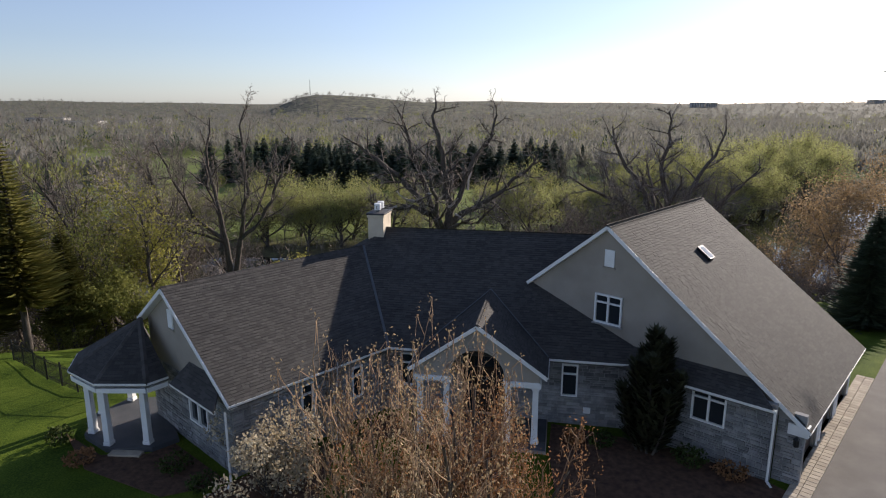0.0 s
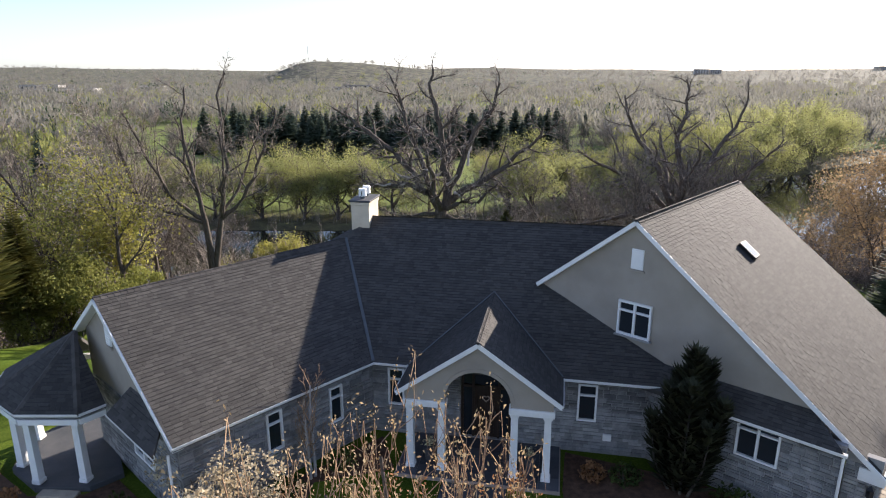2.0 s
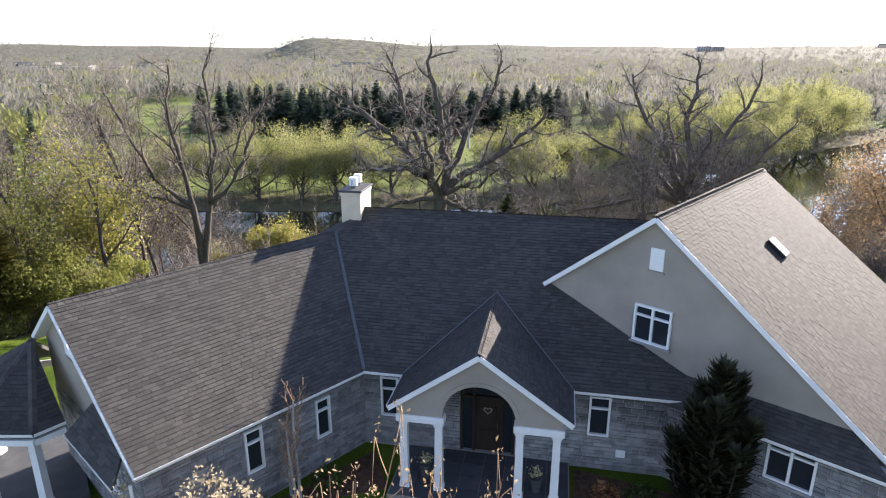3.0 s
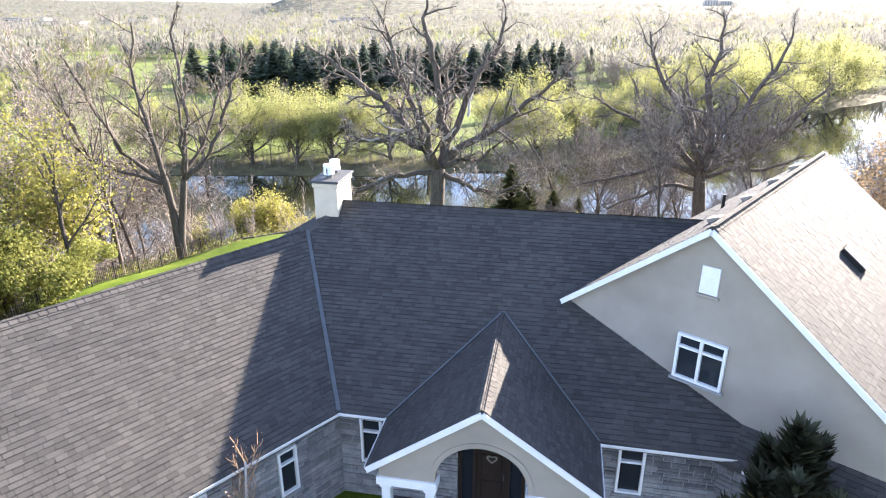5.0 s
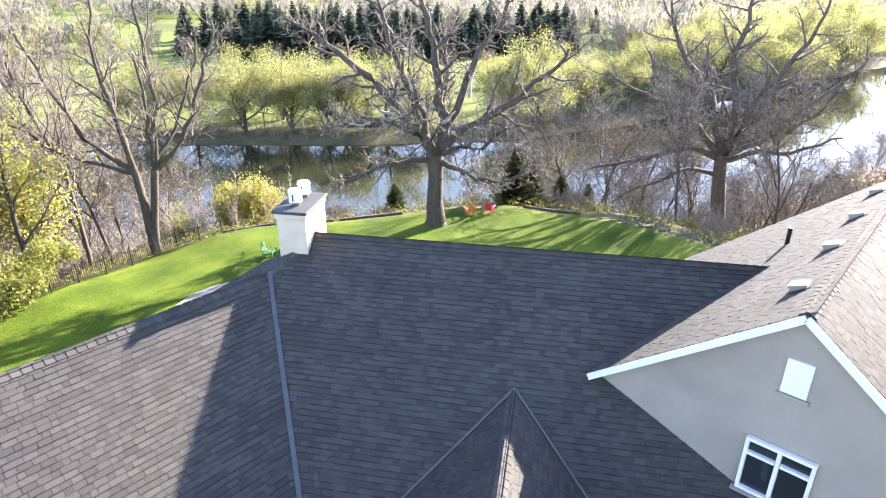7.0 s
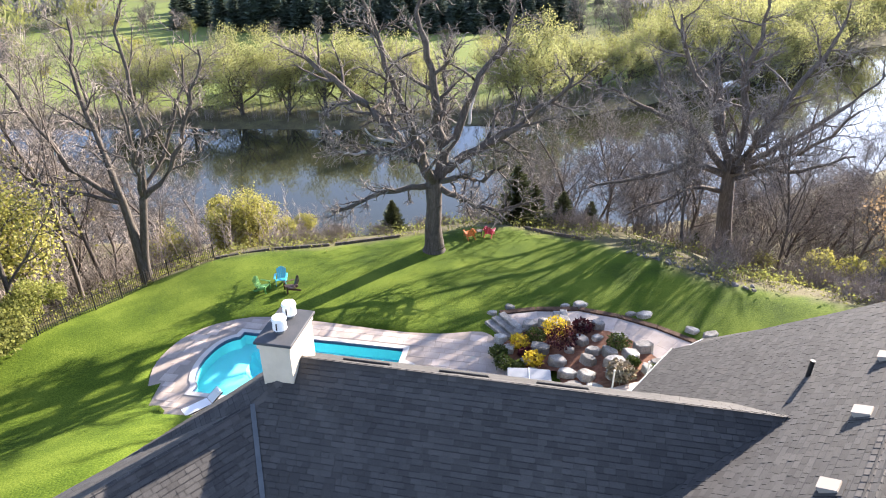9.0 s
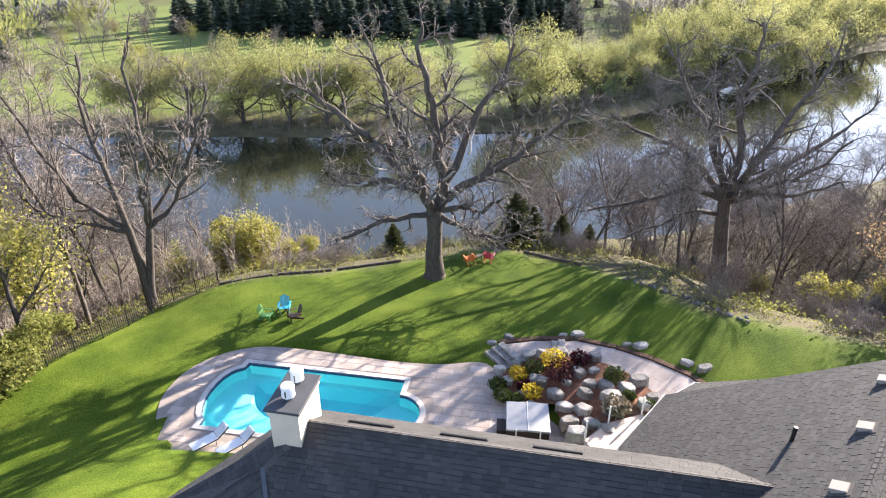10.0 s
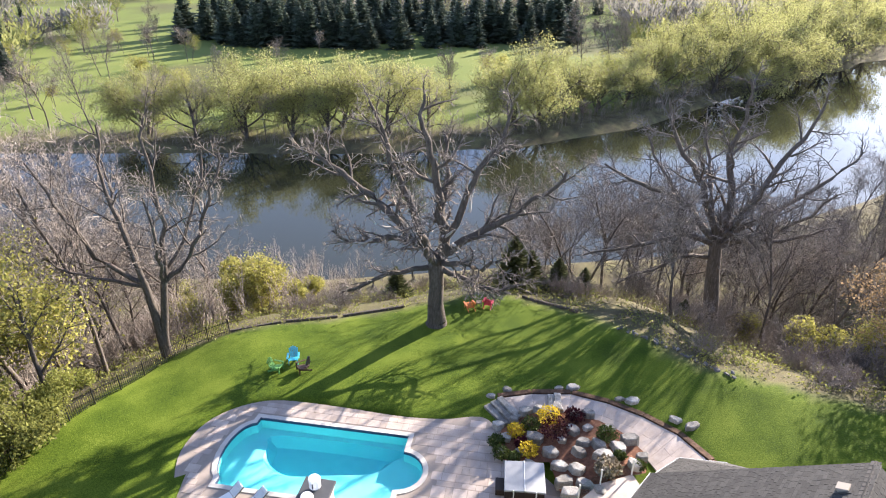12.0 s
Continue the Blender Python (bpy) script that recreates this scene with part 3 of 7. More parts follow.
# left wing
WA = W(W_FRONT, W_RIDGE_B, W_RIDGE_Z)
roof_plane([W(W_FRONT, W_EAVE_B, W_EAVE_Z), V0, J0, WA], WU)
W_BACK = W_RIDGE_B + 2.7
WBZ = W_RIDGE_Z - WS * 2.7
roof_plane([J0 + WB * 0.01, W(18.2, W_BACK, WBZ), W(W_FRONT, W_BACK, WBZ), WA + WB * 0.01], -WU)
for tri in ([RW, J0, W(18.2, W_BACK, WBZ)], [RW, W(18.2, W_BACK, WBZ), M(-10.2, M_BACK, M_BZ)]):
    face = (tri[1] - tri[0]).cross(tri[2] - tri[0])
    roof_plane(tri, Vector((0, 0, 1 if face.z > 0 else -1)).cross(face).normalized())
# garage block
GSE = 0.776  # the driveway side falls a little less


def GZ(g):
    return G_RIDGE_Z - (GS if g < G_RIDGE else GSE) * abs(g - G_RIDGE)


GE = -3.28
roof_plane([G(GE, G_FRONT, GZ(GE)), G(GE, G_BACK, GZ(GE)), G(G_RIDGE, G_BACK, G_RIDGE_Z), G(G_RIDGE, G_FRONT, G_RIDGE_Z)], GR)
GW, GL = -15.85, -18.6
GI = RE - GR * 0.0
roof_plane([G(GW, G_FRONT, GZ(GW)), G(G_RIDGE, G_FRONT, G_RIDGE_Z), G(G_RIDGE, G_BACK, G_RIDGE_Z), G(GL, G_BACK, GZ(GL)), G(GL, 32.0, GZ(GL)), G(GW, G_FRONT + 3.5, GZ(GW))], -GR)
for a, b in ((RW, RE), (WA, J0), (J0, RW), (G(G_RIDGE, G_FRONT, G_RIDGE_Z), G(G_RIDGE, G_BACK, G_RIDGE_Z))):
    ridge_line(a, b)
# portico
P_U, P_H, P_F, PS = -3.12, 2.9, 24.0, 0.707
P_Z = EAVE + P_H * PS
P_END = M_FRONT + (P_Z - EAVE) / MS
PA, PB = M(P_U, P_F, P_Z), M(P_U, P_END, P_Z)
PL, PR = M(P_U - P_H, P_F, EAVE), M(P_U + P_H, P_F, EAVE)
PLB, PRB = M(P_U - P_H, M_FRONT, EAVE), M(P_U + P_H, M_FRONT, EAVE)
roof_plane([PL, PA, PB, PLB], MN)
roof_plane([PR, PRB, PB, PA], -MN)
ridge_line(PA, PB)


def wall(name, pts, base, top, mat, thick=0.25, label=""):
    """Upright wall along a line of plan points (outer face), with thickness."""
    V, F = [], []
    for (x0, y0), (x1, y1) in zip(pts, pts[1:]):
        d = Vector((x1 - x0, y1 - y0, 0)).normalized()
        n = Vector((-d.y, d.x, 0)) * thick
        k = len(V)
        for z in (base, top):
            V += [Vector((x0, y0, z)), Vector((x1, y1, z)), Vector((x1, y1, z)) + n, Vector((x0, y0, z)) + n]
        F += [(k, k + 1, k + 5, k + 4), (k + 1, k + 2, k + 6, k + 5), (k + 2, k + 3, k + 7, k + 6), (k + 3, k, k + 4, k + 7), (k + 4, k + 5, k + 6, k + 7), (k + 3, k + 2, k + 1, k)]
    return add(name, V, F, mat, house, label)


def xy(v):
    return (v.x, v.y)


def panel_wall(name, o, d, length, z0, z1, holes, mat, thick=0.25, top=None):
    """A straight wall from o along d, z0 to z1, with rectangular openings (s0, s1, za, zb) cut through it."""
    inward = Vector((-d.y, d.x, 0))
    cuts = sorted({0.0, length, *[h[0] for h in holes], *[h[1] for h in holes]})
    bm = bmesh.new()
    for a, b in zip(cuts, cuts[1:]):
        if b - a < 1e-4:
            continue
        mid = (a + b) / 2
        zs = [(z0, z1)]
        for h in holes:
            if h[0] <= mid <= h[1]:
                zs = [p for lo, hi in zs for p in ((lo, min(hi, h[2])), (max(lo, h[3]), hi)) if p[1] - p[0] > 1e-4]
        for lo, hi in zs:
            c = o + d * mid + inward * (thick / 2) + Vector((0, 0, (lo + hi) / 2))
            m = Matrix.Translation(c) @ d.to_track_quat("X", "Z").to_matrix().to_4x4()
            box_bm(b - a, thick, hi - lo, m, 0, bm)
    return part(name, bm, mat, house)


unit_stone = None


def stone_facing(wall_ob, o, d, length, z0, z1, holes, singles=0, seed=1):
    """Coursed ashlar facing: uneven stones standing proud of the mortar."""
    rng = random.Random(seed)
    out = Vector((d.y, -d.x, 0))
    V, F = [], []
    placed = 0
    z = z0
    while z < z1 - 0.03:
        h = min(rng.choice((0.11, 0.15, 0.15, 0.2, 0.27)), z1 - z)
        s = 0.0
        while s < length - 0.02:
            w = min(rng.uniform(0.22, 0.62), length - s)
            split = h > 0.18 and rng.random() < 0.5
            for lo, hi in (((z, z + h / 2), (z + h / 2, z + h)) if split else ((z, z + h),)):
                a, b = s + 0.012, s + w - 0.012
                c0, c1 = lo + 0.010, hi - 0.010
                clash = [q for q in holes if a < q[1] and b > q[0] and c0 < q[3] and c1 > q[2]]
                for q in clash:
                    if a < q[0] - 0.05:
                        b = min(b, q[0] - 0.005)
                    elif b > q[1] + 0.05:
                        a = max(a, q[1] + 0.005)
                    else:
                        a, b = 0, 0
                if b - a < 0.05 or c1 - c0 < 0.03:
                    continue
                t = rng.uniform(0.02, 0.05)
                e = 0.012
                if placed < singles:
                    m = Matrix.Translation(o + d * ((a + b) / 2) + out * t / 2 + Vector((0, 0, (c0 + c1) / 2))) @ d.to_track_quat("X", "Z").to_matrix().to_4x4() @ Matrix.Diagonal((b - a, t, c1 - c0, 1))
                    share("stone", unit_stone, m, wall_ob)
                    placed += 1
                    continue
                i = len(V)
                for (x, y, zz) in ((a, 0, c0), (b, 0, c0), (b, 0, c1), (a, 0, c1), (a + e, t, c0 + e), (b - e, t * rng.uniform(0.8, 1.1), c0 + e), (b - e, t, c1 - e), (a + e, t * rng.uniform(0.8, 1.1), c1 - e)):
                    V.append(o + d * x + out * y + Vector((0, 0, zz)))
                F += [(i + 4, i + 5, i + 6, i + 7), (i, i + 1, i + 5, i + 4), (i + 1, i + 2, i + 6, i + 5), (i + 2, i + 3, i + 7, i + 6), (i + 3, i, i + 4, i + 7)]
            s += w
        z += h
    tagged(add("stonework", V, F, STONE, wall_ob), kind="stuff")


bmu = box_bm(1, 1, 1, None, 0.0)
unit_stone = bpy.data.meshes.new("stone")
bmu.to_mesh(unit_stone)
bmu.free()
unit_stone.materials.append(STONE)


def window(o, d, s0, s1, z0, z1, cols=1, transom=0.3, name="window", sill=True):
    """A casement window with a transom row, set into an opening of a wall that starts at o and runs along d."""
    out = Vector((d.y, -d.x, 0))
    w, h = s1 - s0, z1 - z0
    base = Matrix.Translation(o + d * (s0 + w / 2) + Vector((0, 0, z0))) @ d.to_track_quat("X", "Z").to_matrix().to_4x4()
    win = new(name)
    win.parent = house
    win.matrix_basis = base
    f = 0.075

    def bar(x, z, sx, sz, y=-0.02, sy=0.12):
        return Matrix.Translation((x, y, z)), sx, sy, sz

    bm = bmesh.new()
    for m, sx, sy, sz in (bar(-w / 2 + f / 2, h / 2, f, h), bar(w / 2 - f / 2, h / 2, f, h), bar(0, f / 2, w - 2 * f, f), bar(0, h - f / 2, w - 2 * f, f)):
        box_bm(sx, sy, sz, m, 0.008, bm)
    for i in range(1, cols):
        m, sx, sy, sz = bar(-w / 2 + w * i / cols, h / 2, f * 1.1, h - 2 * f)
        box_bm(sx, sy, sz, m, 0.008, bm)
    if transom:
        zt = h * (1 - transom)
        for i in range(cols):
            x0, x1 = -w / 2 + w * i / cols + f * 0.6, -w / 2 + w * (i + 1) / cols - f * 0.6
            m, sx, sy, sz = bar((x0 + x1) / 2, zt, x1 - x0 - 0.01, f * 0.9)
            box_bm(sx, sy, sz, m, 0.008, bm)
    part("window_frame", bm, WHITE, win)
    rows = ((f * 0.6, h * (1 - transom)), (h * (1 - transom), h - f * 0.6)) if transom else ((f * 0.6, h - f * 0.6),)
    for i in range(cols):
        for z_a, z_b in rows:
            x0, x1 = -w / 2 + w * i / cols + 0.02, -w / 2 + w * (i + 1) / cols - 0.02
            part("pane", box_bm(x1 - x0, 0.02, z_b - z_a - 0.02, Matrix.Translation(((x0 + x1) / 2, 0.03, (z_a + z_b) / 2))), DARKGLASS, win)
    if sill:
        part("window_sill", box_bm(w + 0.14, 0.14, 0.07, Matrix.Translation((0, -0.06, -0.037)), 0.01), MORTAR, win)
    return win


# walls of the main block
WALL_N = M_FRONT + 0.45
mo, md, ml = M(-7.64, WALL_N, 0), MU, 12.24
m_holes = [(0.64, 1.30, 1.28, 2.88), (8.02, 8.74, 1.36, 2.90), (3.56, 5.54, 0.15, 2.95)]
mw = panel_wall("wall", mo, md, ml, -0.3, EAVE - 0.02, m_holes, MORTAR)
stone_facing(mw, mo, md, ml, 0.05, EAVE - 0.2, m_holes, singles=290, seed=3)
for h in m_holes[:2]:
    window(mo, md, *h)
# wing walls
wo, wd, wl = W(W_FRONT + 0.3, W_EAVE_B + 0.4, 0), WU, 7.9
w_holes = [(3.05, 3.68, 1.26, 2.80), (5.72, 6.33, 1.23, 2.72)]
ww = panel_wall("wall", wo, wd, wl, -0.3, W_EAVE_Z + 0.05, w_holes, MORTAR)
stone_facing(ww, wo, wd, wl, 0.05, W_EAVE_Z - 0.1, w_holes, seed=5)
for h in w_holes:
    window(wo, wd, *h)
go, gd, gl = W(W_FRONT + 0.3, W_RIDGE_B + 2.4, 0), -WB, W_RIDGE_B + 2.4 - W_EAVE_B - 0.4
g_holes = [(gl - 3.55, gl - 1.95, 1.2, 2.6)]
gw = panel_wall("wall", go, gd, gl, -1.5, 3.15, g_holes, MORTAR)
stone_facing(gw, go, gd, gl, 0.0, 3.1, g_holes, seed=7)
window(go, gd, *g_holes[0], cols=2)


def gable(name, o, d, s_apex, z_apex, slope, left, right, z_low, mat, thick=0.25, slope_right=None):
    """The stucco triangle under a gable: o is the wall's line at s = 0."""
    inward = Vector((-d.y, d.x, 0)) * thick
    zl, zr = z_apex - slope * left, z_apex - (slope_right or slope) * right
    pts = [(s_apex - left, z_low), (s_apex + right, z_low), (s_apex + right, max(zr, z_low + 0.01)), (s_apex, z_apex), (s_apex - left, max(zl, z_low + 0.01))]
    V = [o + d * s + Vector((0, 0, z)) for s, z in pts] + [o + d * s + Vector((0, 0, z)) + inward for s, z in pts]
    n = len(pts)
    F = [tuple(range(n)), tuple(range(2 * n - 1, n - 1, -1))] + [(i, i + n, (i + 1) % n + n, (i + 1) % n) for i in range(n)]
    return add(name, V, F, mat, house)


gable("gable_wall", W(W_FRONT + 0.3, W_RIDGE_B, 0), -WB, 0, W_RIDGE_Z - 0.15, WS, 2.4, 4.6, 3.15, STUCCO)


def gable_vent(o, d, s, z, w, h):
    """A white board vent with a stucco surround."""
    m = Matrix.Translation(o + d * s + Vector((d.y, -d.x, 0)) * 0.02 + Vector((0, 0, z))) @ d.to_track_quat("X", "Z").to_matrix().to_4x4()
    v = part("gable_vent", box_bm(w, 0.06, h, m, 0.01), WHITE, house, "blank white gable vent panel")
    bm = bmesh.new()
    for k in range(7):
        box_bm(w - 0.1, 0.02, 0.03, m @ Matrix.Translation((0, -0.035, -h / 2 + h * (k + 1) / 8)), 0, bm)
    part("louvre", bm, WHITE, v)
    part("vent_sill", box_bm(w + 0.12, 0.1, 0.08, m @ Matrix.Translation((0, 0, -h / 2 - 0.06)), 0.01), STUCCO, house)


gable_vent(W(W_FRONT + 0.3, W_RIDGE_B, 0), -WB, 0.0, 5.35, 0.45, 0.8)
# garage block walls
GWALL = G_FRONT + 0.25
gable("gable_wall", G(G_RIDGE, GWALL, 0), GG, 0, G_RIDGE_Z - 0.18, GS, 4.2, 8.0, 2.6, STUCCO, slope_right=GSE)
uo = G(G_RIDGE - 4.2, GWALL, 0)
gable_vent(G(G_RIDGE, GWALL, 0), GG, 0.08, 7.53, 0.47, 0.76)
window(uo + Vector((GG.y, -GG.x, 0)) * 0.05, GG, 3.71, 5.02, 4.53, 5.88, cols=2, transom=0.28)
lo, ld = G(-11.2, GWALL - 0.5, 0), GG
LOW = 6.8
l_holes = [(3.70, 5.05, 1.62, 3.10)]
lw = panel_wall("wall", lo, ld, LOW, -0.3, 3.2, l_holes, MORTAR)
stone_facing(lw, lo, ld, LOW, 0.02, 3.12, l_holes, seed=11)
po = G(-4.4, GWALL - 0.1, 0)
pw = panel_wall("wall", po, GG, 0.95, -0.3, 2.9, [], MORTAR)
stone_facing(pw, po, GG, 0.95, 0.02, 2.6, [], seed=13)
window(lo, ld, *l_holes[0], cols=2)
# right-hand garage wall with doors
so, sd, sl = G(GE - 0.45, GWALL - 0.1, 0), GR, G_BACK - GWALL - 0.3
s_holes = [(1.1, 3.6, 0.0, 2.15), (4.3, 6.8, 0.0, 2.15), (7.5, 10.0, 0.0, 2.15)]
sw = panel_wall("wall", so, sd, sl, -0.3, GZ(GE) + 0.2, s_holes, STUCCO)
for h in s_holes:
    m = Matrix.Translation(so + sd * ((h[0] + h[1]) / 2) + Vector((-sd.y, sd.x, 0)) * 0.15 + Vector((0, 0, 1.05))) @ sd.to_track_quat("X", "Z").to_matrix().to_4x4()
    gdoor = part("garage_door", box_bm(2.5, 0.05, 2.1, m), DOORWOOD, house)
    for k in range(4):
        part("panel", box_bm(2.4, 0.03, 0.46, m @ Matrix.Translation((0, -0.03, -0.78 + 0.52 * k)), 0.01), DOORWOOD, gdoor)
    for s in (h[0] - 0.1, h[1] + 0.1):
        part("door_trim", span_bm(so + sd * s + Vector((sd.y, -sd.x, 0)) * 0.03 + Vector((0, 0, 0)), so + sd * s + Vector((sd.y, -sd.x, 0)) * 0.03 + Vector((0, 0, 2.2)), 0.22, 0.08), WHITE, house)
wall("wall", [xy(G(GE - 0.45, G_BACK - 0.3, 0)), xy(G(GL + 0.4, G_BACK - 0.3, 0))], -3.4, 2.2, STUCCO)
wall("wall", [xy(G(GL + 0.4, G_BACK - 0.3, 0)), xy(G(GL + 0.4, 32.2, 0))], -3.4, 3.3, STUCCO)
gable("gable_wall", G(G_RIDGE, G_BACK - 0.3, 0), -GG, 0, G_RIDGE_Z - 0.18, GS, 8.0, 6.4, 2.4, STUCCO)
wall("wall", [xy(M(7.5, M_BACK - 0.4, 0)), xy(M(-11.0, M_BACK - 0.4, 0)), xy(W(17.5, W_BACK - 0.4, 0)), xy(W(W_FRONT + 0.3, W_BACK - 0.4, 0))], -3.4, 4.9, STUCCO)
# pent roofs under the gables
PZ = 3.18
roof_plane([G(-11.0, GWALL - 0.95, PZ), G(-4.4, GWALL - 0.95, PZ), G(-5.5, GWALL, PZ + 0.62), G(-11.0, GWALL, PZ + 0.62)], GG)
roof_plane([W(W_FRONT - 0.55, W_RIDGE_B - 1.4, 3.2), W(W_FRONT - 0.55, W_EAVE_B + 0.1, 3.2), W(W_FRONT + 0.3, W_EAVE_B + 1.1, 3.85), W(W_FRONT + 0.3, W_RIDGE_B - 1.4, 3.85)], -WB)
# white edges
DROP = Vector((0, 0, -0.095))


def rake(a, b, out):
    a, b = Vector(a), Vector(b)
    part("fascia", span_bm(a + DROP + out * 0.02, b + DROP + out * 0.02, 0.05, 0.15), WHITE, house)
    part("soffit", span_bm(a + DROP * 1.9 - out * 0.16, b + DROP * 1.9 - out * 0.16, 0.34, 0.03), WHITE, house)


GAP = G(G_RIDGE, G_FRONT, G_RIDGE_Z)
rake(G(GW, G_FRONT, GZ(GW)), GAP, -GR)
rake(GAP, G(GE, G_FRONT, GZ(GE)), -GR)
rake(W(W_FRONT, W_EAVE_B, W_EAVE_Z), WA, -WU)
rake(WA, W(W_FRONT, W_BACK, WBZ), -WU)
rake(PL, PA, -MN)
rake(PA, PR, -MN)
gutter(W(W_FRONT, W_EAVE_B, W_EAVE_Z), V0)
gutter(V0, PLB)
gutter(PRB, E0)
gutter(PLB + MN * 0.1, PL)
gutter(PR, PRB + MN * 0.1)
gutter(G(GE, G_FRONT, GZ(GE)), G(GE, G_BACK, GZ(GE)))
gutter(G(GL, G_BACK, GZ(GL)), G(GL, 32.0, GZ(GL)))
gutter(G(-9.9, GWALL - 0.95, PZ), G(-4.3, GWALL - 0.95, PZ))
gutter(W(W_FRONT - 0.55, W_RIDGE_B - 1.4, 3.2), W(W_FRONT - 0.55, W_EAVE_B + 0.1, 3.2))
# eave return and stone pier at the garage corner
part("eave_return", box_bm(0.7, 0.34, 0.42, Matrix.Translation(G(GE - 0.40, G_FRONT + 0.22, 2.30)) @ GG.to_track_quat("X", "Z").to_matrix().to_4x4()), WHITE, house)
for p in (G(-4.42, GWALL - 0.62, 0), W(W_FRONT - 0.1, W_EAVE_B + 0.15, 0)):
    bm = tube_bm(p + Vector((0, 0, 0.1)), p + Vector((0, 0, 3.0)), 0.045, 0.045, 8)
    span_bm(p + Vector((0, 0, 0.1)), p + Vector((0.0, -0.35, 0.03)), 0.08, 0.07, 0, bm)
    part("downspout", bm, WHITE, house)
# valley flashing
for a, b in ((V0, J0), (PRB, PB), (PLB, PB)):
    vd = (b - a).normalized()
    wide = 0.12 if a is V0 else 0.06
    part("valley_flashing", span_bm(a + Vector((0, 0, 0.05)), b + Vector((0, 0, 0.05)), wide, 0.03), FLASH, house)

# portico front, beams and columns
def portico():
    n0, n1 = 24.12, 24.42
    arch_c, arch_r, spring = P_U, 1.16, 3.02
    us = sorted({P_U - 2.62, P_U + 2.62, *[arch_c - arch_r * math.cos(math.pi * k / 24) for k in range(25)], *[P_U - 2.62 + 5.24 * k / 20 for k in range(21)]})
    V, F = [], []
    for u in us:
        t = abs(u - arch_c)
        zb = spring + math.sqrt(max(0, arch_r ** 2 - t * t)) if t < arch_r else 2.93
        zt = max(P_Z - 0.2 - PS * abs(u - P_U), zb + 0.02)
        V += [M(u, n0, zb), M(u, n0, zt), M(u, n1, zt), M(u, n1, zb)]
    for i in range(len(us) - 1):
        k = 4 * i
        F += [(k, k + 4, k + 5, k + 1), (k + 2, k + 6, k + 7, k + 3), (k + 3, k + 7, k + 4, k)]
    add("portico_gable", V, F, STUCCO, house, "beige stucco gable with a round arch")
    # arch moulding
    V, F = [], []
    for k in range(25):
        a = math.pi * k / 24
        for rr, nn in ((arch_r, n0 - 0.03), (arch_r + 0.14, n0 - 0.03), (arch_r + 0.14, n0), (arch_r, n0)):
            V.append(M(arch_c - rr * math.cos(a), nn, spring + rr * math.sin(a)))
    for k in range(24):
        for j in range(4):
            F.append((4 * k + j, 4 * k + (j + 1) % 4, 4 * k + 4 + (j + 1) % 4, 4 * k + 4 + j))
    add("arch_moulding", V, F, STUCCO, house)
    for u0, u1 in ((P_U - 2.68, P_U - 1.1), (P_U + 1.1, P_U + 2.68)):
        part("beam", span_bm(M(u0, 24.25, 2.82), M(u1, 24.25, 2.82), 0.42, 0.24, 0.02), WHITE, house)
    for u in (P_U - 2.5, P_U + 2.5):
        part("beam", span_bm(M(u, 24.46, 2.82), M(u, WALL_N - 0.05, 2.82), 0.3, 0.22, 0.01), WHITE, house)
    for du in (-2.45, -1.3, 1.3, 2.45):
        column(M(P_U + du, 24.25, 0.15), 2.70, MU)


def column(p, z1, d):
    """A square, slightly tapered white column with base and capital."""
    m = Matrix.Translation(p) @ d.to_track_quat("X", "Z").to_matrix().to_4x4()
    h = z1 - p.z
    col = new("column")
    col.parent = house
    col.matrix_basis = m
    V, F = [], []
    for z, w in ((0.16, 0.135), (h - 0.14, 0.115)):
        V += [Vector((-w, -w, z)), Vector((w, -w, z)), Vector((w, w, z)), Vector((-w, w, z))]
    F = [(0, 1, 5, 4), (1, 2, 6, 5), (2, 3, 7, 6), (3, 0, 4, 7)]
    add("shaft", V, F, WHITE, col)
    part("base", box_bm(0.34, 0.34, 0.16, Matrix.Translation((0, 0, 0.08)), 0.02), WHITE, col)
    bm = box_bm(0.33, 0.33, 0.07, Matrix.Translation((0, 0, h - 0.035)), 0.01)
    box_bm(0.28, 0.28, 0.07, Matrix.Translation((0, 0, h - 0.105)), 0.01, bm)
    part("capital", bm, WHITE, col)
    return col


portico()
# entry door in its recess
ed = new("door")
ed.parent = house
ed.matrix_basis = Matrix.Translation(M(-7.2 + 4.11, WALL_N + 0.12, 0.15)) @ MU.to_track_quat("X", "Z").to_matrix().to_4x4()
bm = box_bm(0.1, 0.14, 2.8, Matrix.Translation((-0.93, 0, 1.4)))
for x in (0.93, -0.5, 0.5):
    box_bm(0.1, 0.14, 2.8, Matrix.Translation((x, 0, 1.4)), 0, bm)
box_bm(1.76, 0.14, 0.1, Matrix.Translation((0, 0.0, 2.2)), 0, bm)
part("door_frame", bm, DOORWOOD, ed)
leaf = part("door_leaf", box_bm(0.9, 0.06, 2.14, Matrix.Translation((0, 0.03, 1.08))), DOORWOOD, ed)
for z in (0.5, 1.45):
    part("panel", box_bm(0.62, 0.03, 0.75, Matrix.Translation((0, -0.01, z)), 0.02), DOORWOOD, leaf)
part("handle", tube_bm((0.36, -0.05, 0.95), (0.36, -0.05, 1.2), 0.015), FLASH, leaf)
for x in (-0.715, 0.715):
    part("side_light", box_bm(0.33, 0.03, 2.1, Matrix.Translation((x, 0.03, 1.06))), DARKGLASS, ed)
part("transom_pane", box_bm(1.76, 0.03, 0.52, Matrix.Translation((0, 0.03, 2.52))), DARKGLASS, ed)

